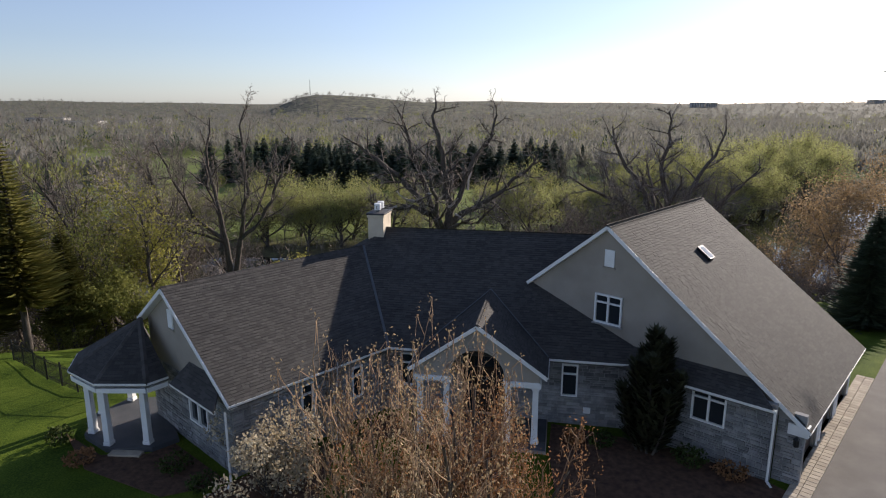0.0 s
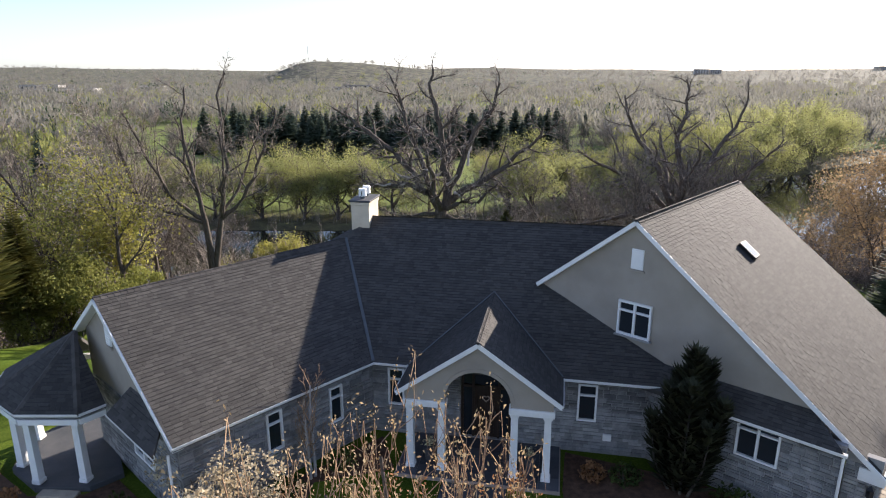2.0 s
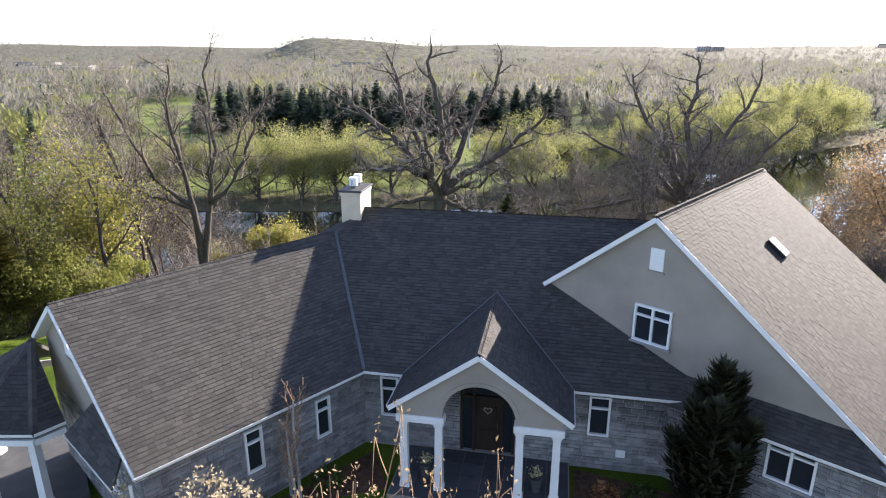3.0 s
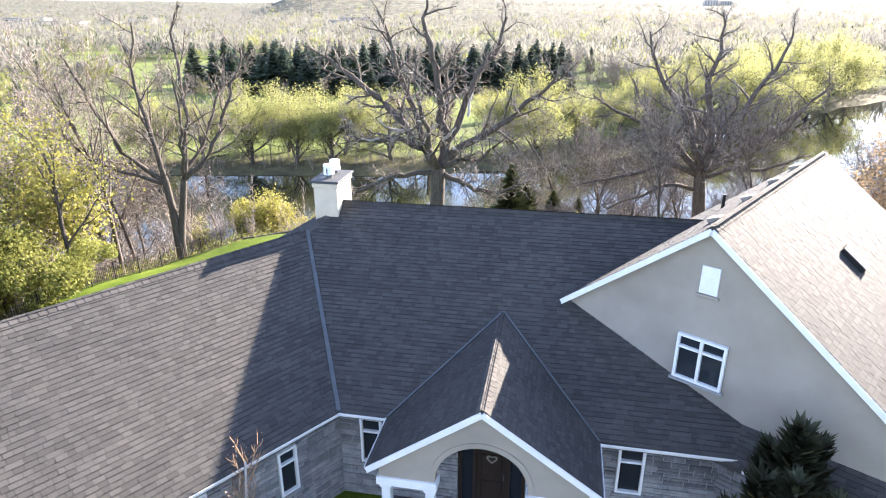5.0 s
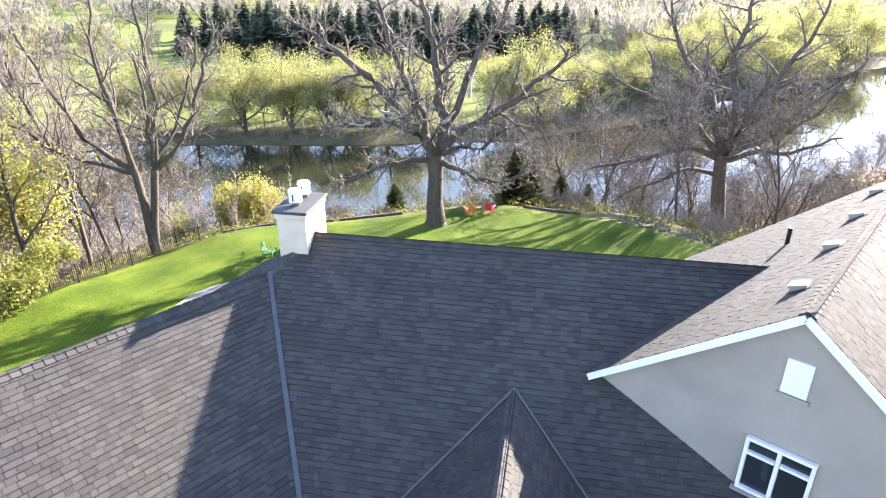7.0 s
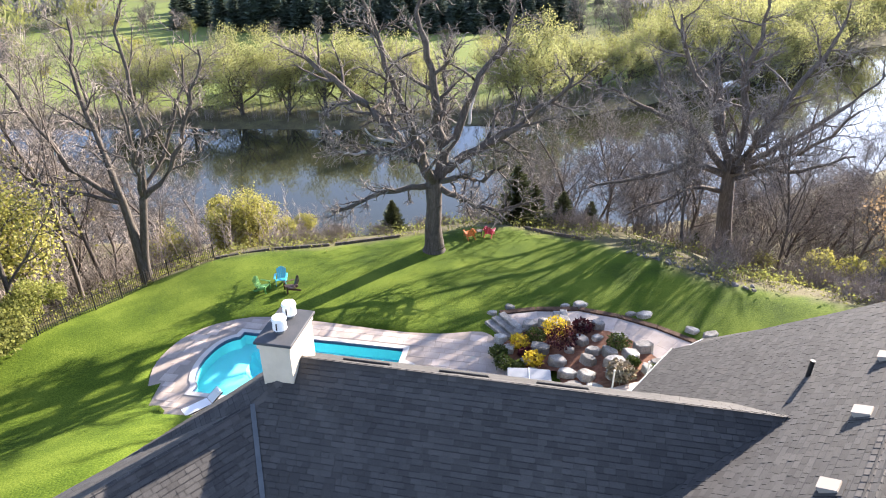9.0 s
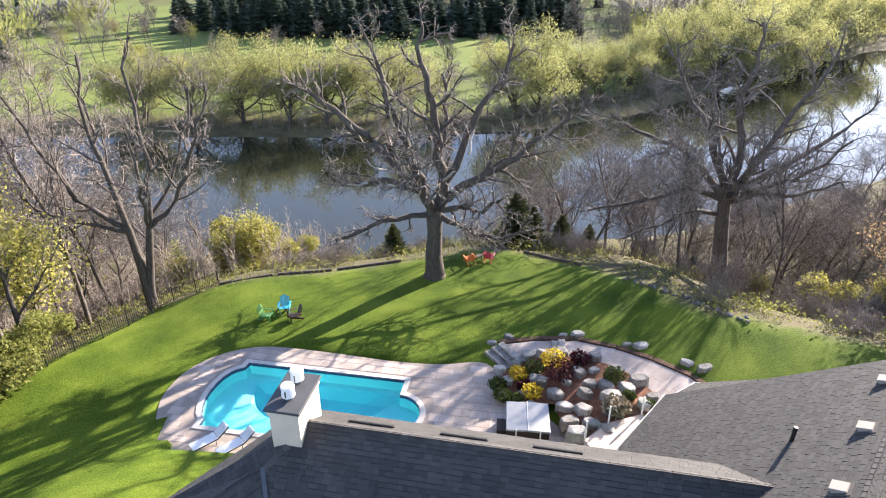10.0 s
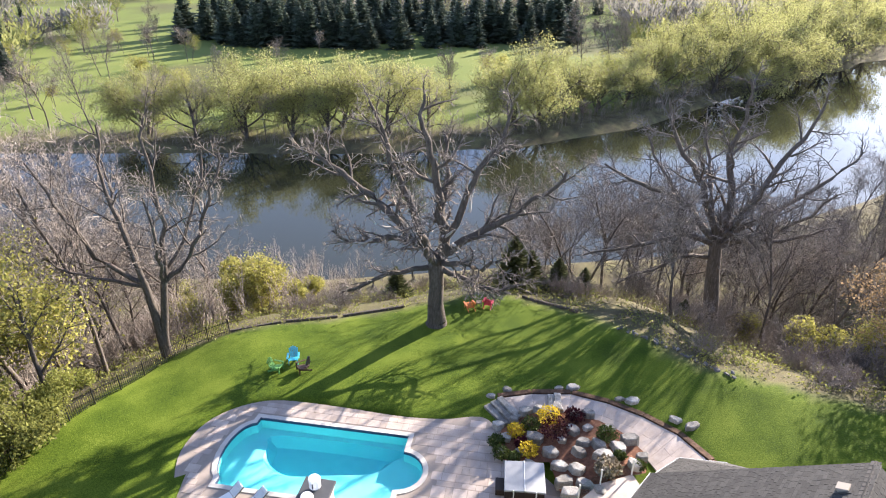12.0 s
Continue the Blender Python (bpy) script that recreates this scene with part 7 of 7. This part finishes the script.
gp = [Vector((x, y, 0)) for x, y in GARDEN]
bm = filled([GARDEN], 0)
bmesh.ops.subdivide_edges(bm, edges=bm.edges[:], cuts=3, use_grid_fill=True)
for v in bm.verts:
    v.co.z = garden_z(v.co.x, v.co.y) + 0.12 * noise.noise(v.co * 0.9)
REDMULCH = material("red_cedar_mulch", [(0.08, 0.032, 0.018), (0.17, 0.075, 0.042), (0.25, 0.12, 0.07)], rough=0.95, scale=4.0, fine=45.0, bump=0.8, depth=0.04)
bed = part("rock_garden_bed", bm, REDMULCH, None)
tagged(bed, "red-brown mulch bed of the rock garden", "garden bed", kind="structure")
for x, y, s in ((4.0, 49.1, 0.9), (4.9, 49.5, 0.8), (5.7, 49.9, 1.0), (6.7, 49.9, 0.9), (7.7, 49.7, 0.9), (8.6, 49.2, 0.8), (9.4, 48.9, 0.9), (4.2, 47.9, 0.9), (4.1, 47.0, 0.8), (5.0, 46.8, 0.7), (6.0, 47.7, 1.2), (6.9, 46.4, 1.1), (7.2, 45.4, 1.0), (7.0, 44.4, 1.1), (7.3, 43.3, 1.2), (8.1, 48.0, 1.0), (8.7, 47.0, 0.9), (8.2, 46.2, 0.9), (7.9, 44.9, 1.0), (8.1, 43.9, 1.0), (9.0, 48.0, 0.7), (9.3, 46.6, 0.9), (9.5, 45.6, 1.2), (9.2, 44.9, 1.1), (10.2, 47.8, 0.8), (10.4, 46.3, 1.1), (11.2, 46.9, 1.1), (11.6, 45.6, 0.8), (10.9, 45.0, 0.9), (7.6, 47.2, 0.7), (5.6, 45.9, 0.7), (8.9, 43.3, 0.9)):
    edging_block(x + rk.uniform(-0.15, 0.15), y + rk.uniform(-0.15, 0.15), s * 0.64, garden_z(x, y), rk.uniform(1.1, 1.9), "weathered angular grey boulder in the rock garden", "rock garden boulders")
for x, y, s, z in ((3.7, 51.9, 0.9, -2.9), (4.8, 52.5, 1.0, -2.6), (8.2, 52.6, 0.8, -2.4), (9.1, 52.5, 1.25, -2.3), (11.8, 51.0, 0.8, -2.4), (12.5, 50.7, 1.1, -2.3), (14.5, 48.6, 1.0, -2.1), (15.2, 47.9, 1.2, -2.1)):
    edging_block(x, y, s * 0.52)
for (x0, y0), (x1, y1) in zip(WALK_OUT[:-1], WALK_OUT[1:]):
    p, q = Vector((x0, y0, ground_z(x0, y0) + 0.05)), Vector((x1, y1, ground_z(x1, y1) + 0.05))
    d = (q - p).normalized()
    nrm = Vector((-d.y, d.x, 0)) * 0.25
    tagged(part("mulch_edge", span_bm(p + nrm, q + nrm, 0.35, 0.16), EARTH), "strip of dark mulch along the stone walk", "garden bed", kind="structure")
# rocks and timber along the bluff edge of the lawn
for k in range(26):
    t = k / 25
    x, y = 13.6 + 5.6 * t, 58.6 - 7.2 * t + 0.8 * math.sin(3.1 * t)
    boulder(x + rk.uniform(-0.2, 0.2), y + rk.uniform(-0.2, 0.2), ground_z(x, y), rk.uniform(0.25, 0.5), 0.6, True, "dark fieldstone along the lawn's bluff edge", "lawn edge stones")
for a, b in (((7.2, 65.0), (9.2, 63.4)), ((9.2, 63.4), (11.2, 61.7)), ((-16.0, 60.2), (-12.2, 61.0)), ((-11.9, 61.2), (-7.9, 61.9)), ((-7.5, 62.0), (-2.6, 63.3))):
    z0, z1 = ground_z(*a) + 0.08, ground_z(*b) + 0.08
    tagged(part("timber", span_bm((*a, z0), (*b, z1), 0.18, 0.3, 0.02), BARK), "weathered grey landscape timber edging the lawn", "timber edging", "timber edging")


def mound(name, label, x, y, z, r, h, mat, n, size, seed):
    L = Limbs(seed)
    for _ in range(6):
        a = L.rng.random() * 6.28
        L.tube(L.bend(Vector((0, 0, -0.1)), Vector((math.cos(a) * 0.7, math.sin(a) * 0.7, 1)).normalized(), h * 0.8, 3, 0.15, 0), 0.02, 0.008, 3)
    for _ in range(n):
        v = Vector((L.rng.gauss(0, 1), L.rng.gauss(0, 1), L.rng.gauss(0, 1))).normalized()
        v = Vector((v.x * r, v.y * r, h * 0.5 + v.z * h * 0.5)) * 1.0
        v = Vector((v.x * L.rng.uniform(0.6, 1.05), v.y * L.rng.uniform(0.6, 1.05), max(0.02, v.z * L.rng.uniform(0.7, 1.05))))
        L.leaf(v, size, 1.4, -0.5)
    t = thing(name, label, "shrub", pose(x, y, z))
    add("stem", L.v, L.f, BARK, t)
    add("foliage", L.lv, L.lf, mat, t)
    return t


GOLD = leaf_material("golden_shrub", [(0.42, 0.30, 0.02), (0.62, 0.48, 0.05)], trans=0.3)
PLUM = leaf_material("burgundy_shrub", [(0.035, 0.008, 0.012), (0.08, 0.018, 0.025)], trans=0.15)
EVER = leaf_material("evergreen_shrub", [(0.03, 0.05, 0.012), (0.08, 0.10, 0.025)], trans=0.2)
for x, y, r, h, mat, lab in ((4.9, 48.2, 0.55, 0.75, GOLD, "gold"), (5.5, 46.7, 0.55, 0.7, GOLD, "gold"), (7.0, 49.0, 0.75, 0.95, GOLD, "gold"), (7.2, 47.9, 0.9, 1.0, PLUM, "burgundy"), (8.5, 48.9, 0.6, 0.6, PLUM, "burgundy"), (5.2, 47.4, 0.4, 0.4, PLUM, "burgundy"), (5.9, 48.6, 0.6, 0.7, EVER, "green"), (3.9, 46.6, 0.5, 0.6, EVER, "green"), (3.7, 47.6, 0.5, 0.5, EVER, "green"), (10.0, 47.1, 0.6, 0.7, EVER, "green"), (10.4, 45.6, 0.35, 0.35, EVER, "green"), (11.3, 44.9, 0.35, 0.35, EVER, "green"), (4.6, 46.3, 0.4, 0.45, EVER, "green")):
    mound("garden_shrub", {"gold": "golden-yellow mounded shrub among boulders", "burgundy": "burgundy-leaved mounded shrub among boulders", "green": "low green evergreen shrub among boulders"}[lab], x, y, garden_z(x, y) + 0.05, r, h, mat, 420, 0.11, int(x * 10))
mound("ornamental_grass", "dry tan ornamental grass clump among boulders", 9.5, 44.6, garden_z(9.5, 44.6) + 0.1, 0.7, 0.9, DRYBRUSH, 500, 0.16, 77)

# hot tub
TUB = thing("hot_tub", "square hot tub with a grey folding cover on the terrace", "hot tub", pose(5.0, 44.45, PATIO_Z, 0, 0, -5))
part("cabinet", box_bm(2.1, 2.0, 0.78, Matrix.Translation((0, 0, 0.39)), 0.04), DOORWOOD, TUB, "dark slatted tub cabinet")
COVER = material("grey_vinyl_cover", [(0.27, 0.28, 0.29), (0.36, 0.37, 0.38)], rough=0.55, scale=1.5, fine=30.0, bump=0.15)
for sx in (-1, 1):
    part("cover_half", box_bm(1.09, 2.12, 0.12, Matrix.Translation((sx * 0.552, 0, 0.84)) @ pose(0, 0, 0, 0, sx * 2.0, 0), 0.03), COVER, TUB)
part("cover_seam", box_bm(0.05, 2.12, 0.03, Matrix.Translation((0, 0, 0.93))), WHITE, TUB)
for sx in (-0.6, 0.6):
    part("cover_lifter", tube_bm((sx, -1.12, 0.1), (sx, -1.12, 1.0), 0.03, 0.03, 8), WHITE, TUB)
part("side_step", box_bm(0.5, 0.9, 0.4, Matrix.Translation((-1.3, -0.2, 0.2)), 0.02), DOORWOOD, TUB)

# glass rail and landing beside the rock garden
landing = thing("landing", "pale stone landing behind the glass rail", "landing", kind="structure")
vs, fs = slab([Vector((7.5, 42.6, -2.1)), Vector((8.9, 43.75, -2.1)), Vector((10.8, 44.4, -2.1)), Vector((11.2, 43.0, -2.1)), Vector((9.6, 41.2, -2.1)), Vector((8.4, 40.2, -2.1))][::-1], 1.1)
add("slab", vs, fs, PAVER, landing)
rail = thing("glass_railing", "clear glass panel railing with white posts", "railing")
CLEAR = bpy.data.materials.new("clear_glass")
CLEAR.use_nodes = True
cb = CLEAR.node_tree.nodes["Principled BSDF"]
cb.inputs["Transmission Weight"].default_value, cb.inputs["Roughness"].default_value, cb.inputs["IOR"].default_value = 1.0, 0.02, 1.05
cb.inputs["Base Color"].default_value = (0.85, 0.92, 0.9, 1)
posts = [(7.55, 42.7), (8.9, 43.72), (10.75, 44.4)]
for x, y in posts:
    part("post", box_bm(0.07, 0.07, 1.1, Matrix.Translation((x, y, -1.55))), WHITE, rail)
for (x0, y0), (x1, y1) in zip(posts, posts[1:]):
    a, b = Vector((x0, y0, -1.6)), Vector((x1, y1, -1.6))
    d = (b - a).normalized() * 0.06
    g = part("glass_panel", span_bm(a + d, b - d, 0.015, 0.9), CLEAR, rail)
    g.visible_shadow = False

# ---- garden seats ----
def adirondack(x, y, turn, colour, label, size=1.0):
    """A slatted wooden garden chair with a fanned back and broad arms."""
    mat = material("chair_paint", [tuple(c * 0.85 for c in colour), colour], rough=0.5, scale=5.0, fine=40.0, bump=0.1)
    ch = thing("adirondack_chair", label, "chair", pose(x, y, ground_z(x, y) + 0.01, 0, 0, turn) @ Matrix.Diagonal((size, size, size, 1)), "garden chairs")
    for k in range(5):
        yy = -0.36 + 0.13 * k
        part("seat_slat", box_bm(0.56, 0.115, 0.022, Matrix.Translation((0, yy, 0.40 - 0.035 * k)) @ pose(0, 0, 0, -14)), mat, ch)
    for k in range(5):
        xx = -0.22 + 0.11 * k
        hh = 0.78 - 0.05 * abs(k - 2) ** 1.5
        part("back_slat", box_bm(0.10, 0.022, hh, Matrix.Translation((xx * 1.1, 0.36, 0.25 + hh / 2)) @ pose(0, 0, 0, -22, xx * 18, 0), 0.008), mat, ch)
    for sx in (-1, 1):
        part("arm", box_bm(0.14, 0.72, 0.025, Matrix.Translation((sx * 0.37, -0.05, 0.56)), 0.01), mat, ch)
        part("front_leg", box_bm(0.03, 0.1, 0.55, Matrix.Translation((sx * 0.31, -0.38, 0.275))), mat, ch)
        part("rear_leg", span_bm((sx * 0.28, -0.4, 0.37), (sx * 0.28, 0.5, 0.03), 0.03, 0.12), mat, ch)
    return ch


adirondack(-10.0, 55.6, 8, (0.05, 0.42, 0.58), "turquoise blue wooden garden chair on the lawn")
adirondack(-11.0, 54.6, 75, (0.12, 0.30, 0.08), "faded green wooden garden chair on the lawn")
adirondack(-9.1, 54.6, -60, (0.07, 0.035, 0.025), "dark brown wooden garden chair on the lawn")
adirondack(2.7, 62.7, -160, (0.62, 0.20, 0.06), "orange wooden garden chair facing the river")
adirondack(4.2, 63.1, 160, (0.42, 0.04, 0.07), "dark red wooden garden chair facing the river")
tb = thing("side_table", "small wooden side table between the garden chairs", "table", pose(3.45, 63.1, ground_z(3.45, 63.1)))
part("tabletop", box_bm(0.45, 0.45, 0.03, Matrix.Translation((0, 0, 0.45))), BARK, tb)
for sx in (-0.18, 0.18):
    for sy in (-0.18, 0.18):
        part("leg", box_bm(0.04, 0.04, 0.44, Matrix.Translation((sx, sy, 0.22))), BARK, tb)


def lounger(x, y, turn):
    lo_ = thing("sun_lounger", "white sling sun lounger with a raised back on the terrace", "sun lounger", pose(x, y, PATIO_Z, 0, 0, turn), "sun loungers")
    for sx in (-0.3, 0.3):
        part("side_rail", span_bm((sx, -0.95, 0.32), (sx, 0.35, 0.32), 0.04, 0.04), IRON, lo_)
        for yy in (-0.8, 0.2):
            part("leg", tube_bm((sx, yy, 0), (sx, yy, 0.32), 0.02, 0.02, 6), IRON, lo_)
        part("back_rail", span_bm((sx, 0.35, 0.34), (sx, 0.95, 0.72), 0.04, 0.04), IRON, lo_)
    part("seat_sling", box_bm(0.58, 1.28, 0.03, Matrix.Translation((0, -0.3, 0.345))), WHITE, lo_)
    part("back_sling", span_bm((0, 0.37, 0.37), (0, 0.95, 0.74), 0.58, 0.03), WHITE, lo_)
    part("pillow", box_bm(0.45, 0.2, 0.08, Matrix.Translation((0, 0.84, 0.73)) @ pose(0, 0, 0, 32), 0.03), WHITE, lo_)


lounger(-11.0, 43.4, -48)
lounger(-9.6, 43.1, -48)

# ---- fence along the bluff ----
fence = thing("fence", "black iron picket fence along the lawn's edge", "fence")
picket = box_bm(0.022, 0.022, 1.15, Matrix.Translation((0, 0, 0.62)))
pick_me = bpy.data.meshes.new("picket")
picket.to_mesh(pick_me)
picket.free()
pick_me.materials.append(IRON)
post_b = box_bm(0.07, 0.07, 1.35, Matrix.Translation((0, 0, 0.65)), 0.008)
post_me = bpy.data.meshes.new("post")
post_b.to_mesh(post_me)
post_b.free()
post_me.materials.append(IRON)
runs = [[(-15.3, 28.7), (-18.5, 29.3), (-21.2, 31.1), (-25.6, 34.9)], [(-24.2, 44.0), (-24.0, 46.0), (-22.2, 51.6), (-20.6, 55.2), (-18.9, 58.6), (-16.0, 60.0)]]
for line in runs:
    for (x0, y0), (x1, y1) in zip(line, line[1:]):
        length = math.hypot(x1 - x0, y1 - y0)
        n = max(1, round(length / 2.0))
        for k in range(n):
            a = (x0 + (x1 - x0) * k / n, y0 + (y1 - y0) * k / n)
            b = (x0 + (x1 - x0) * (k + 1) / n, y0 + (y1 - y0) * (k + 1) / n)
            za, zb = ground_z(*a), ground_z(*b)
            turn = math.degrees(math.atan2(y1 - y0, x1 - x0))
            share("post", post_me, pose(*a, za, 0, 0, turn), fence)
            for h in (0.25, 1.05):
                part("rail", span_bm((*a, za + h), (*b, zb + h), 0.03, 0.03), IRON, fence)
            m = 13
            for j in range(1, m):
                t = j / m
                share("picket", pick_me, pose(a[0] + (b[0] - a[0]) * t, a[1] + (b[1] - a[1]) * t, za + (zb - za) * t, 0, 0, turn), fence)
    share("post", post_me, pose(*line[-1], ground_z(*line[-1])), fence)
pavers()

# low dark shrubs by the walls
for x, y, r, h, s in ((-3.6, 24.9, 0.6, 0.6, 1), (-5.2, 23.4, 0.6, 0.5, 2), (5.6, 24.2, 0.5, 0.5, 3), (6.7, 24.0, 0.6, 0.6, 4), (9.9, 22.6, 0.7, 0.6, 5), (11.2, 21.7, 0.7, 0.5, 6), (-9.0, 20.9, 0.6, 0.6, 7), (-10.6, 22.2, 0.7, 0.6, 8), (-14.6, 22.6, 0.6, 0.5, 9), (-16.4, 24.3, 0.6, 0.6, 10)):
    mound("low_shrub", "low brownish shrub in the planting bed", x, y, max(0, ground_z(x, y)) + 0.05, r, h, RUST if s % 3 == 0 else EVER, 300, 0.1, 200 + s)

# ---- far buildings and masts ----
FARWALL = material("far_building_wall", [(0.35, 0.33, 0.31), (0.48, 0.46, 0.43)], rough=0.9, scale=0.1, fine=1.0, bump=0.0, rand=0.2)
FARROOF = material("far_building_roof", [(0.12, 0.115, 0.115), (0.20, 0.19, 0.18)], rough=0.9, scale=0.1, fine=1.0, bump=0.0, rand=0.3)


def far_building(x, y, w, d, h, label, cols, rows, gabled=False):
    z = ground_z(x, y)
    b = thing("far_building", label, "building", pose(x, y, z - 1))
    part("wall", box_bm(w, d, h + 1, Matrix.Translation((0, 0, (h + 1) / 2))), FARWALL, b)
    if gabled:
        V = [(-w / 2 - 0.6, -d / 2 - 0.6, h + 1), (w / 2 + 0.6, -d / 2 - 0.6, h + 1), (w / 2 + 0.6, d / 2 + 0.6, h + 1), (-w / 2 - 0.6, d / 2 + 0.6, h + 1), (-w / 2, 0, h + 1 + d * 0.35), (w / 2, 0, h + 1 + d * 0.35)]
        add("roof", V, [(0, 1, 5, 4), (2, 3, 4, 5), (1, 2, 5), (3, 0, 4), (3, 2, 1, 0)], FARROOF, b)
    else:
        part("roof", box_bm(w + 1, d + 1, 0.8, Matrix.Translation((0, 0, h + 1.4))), FARROOF, b)
    for i in range(cols):
        for j in range(rows):
            part("window", box_bm(w / cols * 0.5, 0.3, h / rows * 0.5, Matrix.Translation((-w / 2 + w * (i + 0.5) / cols, -d / 2 - 0.05, 1 + h * (j + 0.5) / rows))), DARKGLASS, b)


def by_bearing(px, dist):
    b = (px - 784) / 1107
    return b * dist, dist


for px, dist, w, d, h, lab, c, r_, g in ((145, 1250, 110, 40, 9, "long low grey commercial building beyond the fields", 10, 1, False), (225, 1300, 60, 40, 8, "long low grey commercial building beyond the fields", 6, 1, False), (100, 1500, 90, 30, 10, "long low pale commercial building beyond the fields", 8, 1, False), (290, 1450, 50, 30, 9, "low pale commercial building beyond the fields", 5, 1, False), (612, 1250, 45, 25, 10, "low white building below the hill", 5, 2, False), (640, 1350, 60, 25, 12, "low white building below the hill", 6, 2, False), (672, 1300, 30, 20, 9, "low white building below the hill", 3, 2, False), (532, 640, 14, 10, 6, "pale house with a gabled roof among far trees", 3, 2, True), (560, 700, 12, 9, 6, "pale house with a gabled roof among far trees", 3, 2, True), (1222, 2950, 60, 22, 22, "tall apartment block on the horizon", 5, 9, False), (1246, 2950, 50, 22, 20, "tall apartment block on the horizon", 5, 9, False), (1528, 2900, 60, 22, 16, "apartment block on the horizon", 7, 6, False), (1552, 2950, 50, 22, 14, "apartment block on the horizon", 6, 5, False)):
    far_building(*by_bearing(px, dist), w, d, h, lab, c, r_, g)
for px, dist, h in ((556, 2280, 52), (568, 1500, 45)):
    x, y = by_bearing(px, dist)
    z = ground_z(x, y)
    mast = thing("radio_mast", "thin lattice radio mast on the wooded hill", "mast", pose(x, y, z))
    for sx, sy in ((-1, -1), (1, -1), (0, 1.2)):
        part("leg", tube_bm((sx * 1.6, sy * 1.6, 0), (sx * 0.3, sy * 0.3, h), 0.35, 0.3, 4), FLASH, mast)
    for k in range(8):
        s = 1.6 - 1.3 * k / 8
        part("brace", tube_bm((-s, -s, h * k / 8), (s, -s, h * (k + 1) / 8), 0.2, 0.2, 4), FLASH, mast)
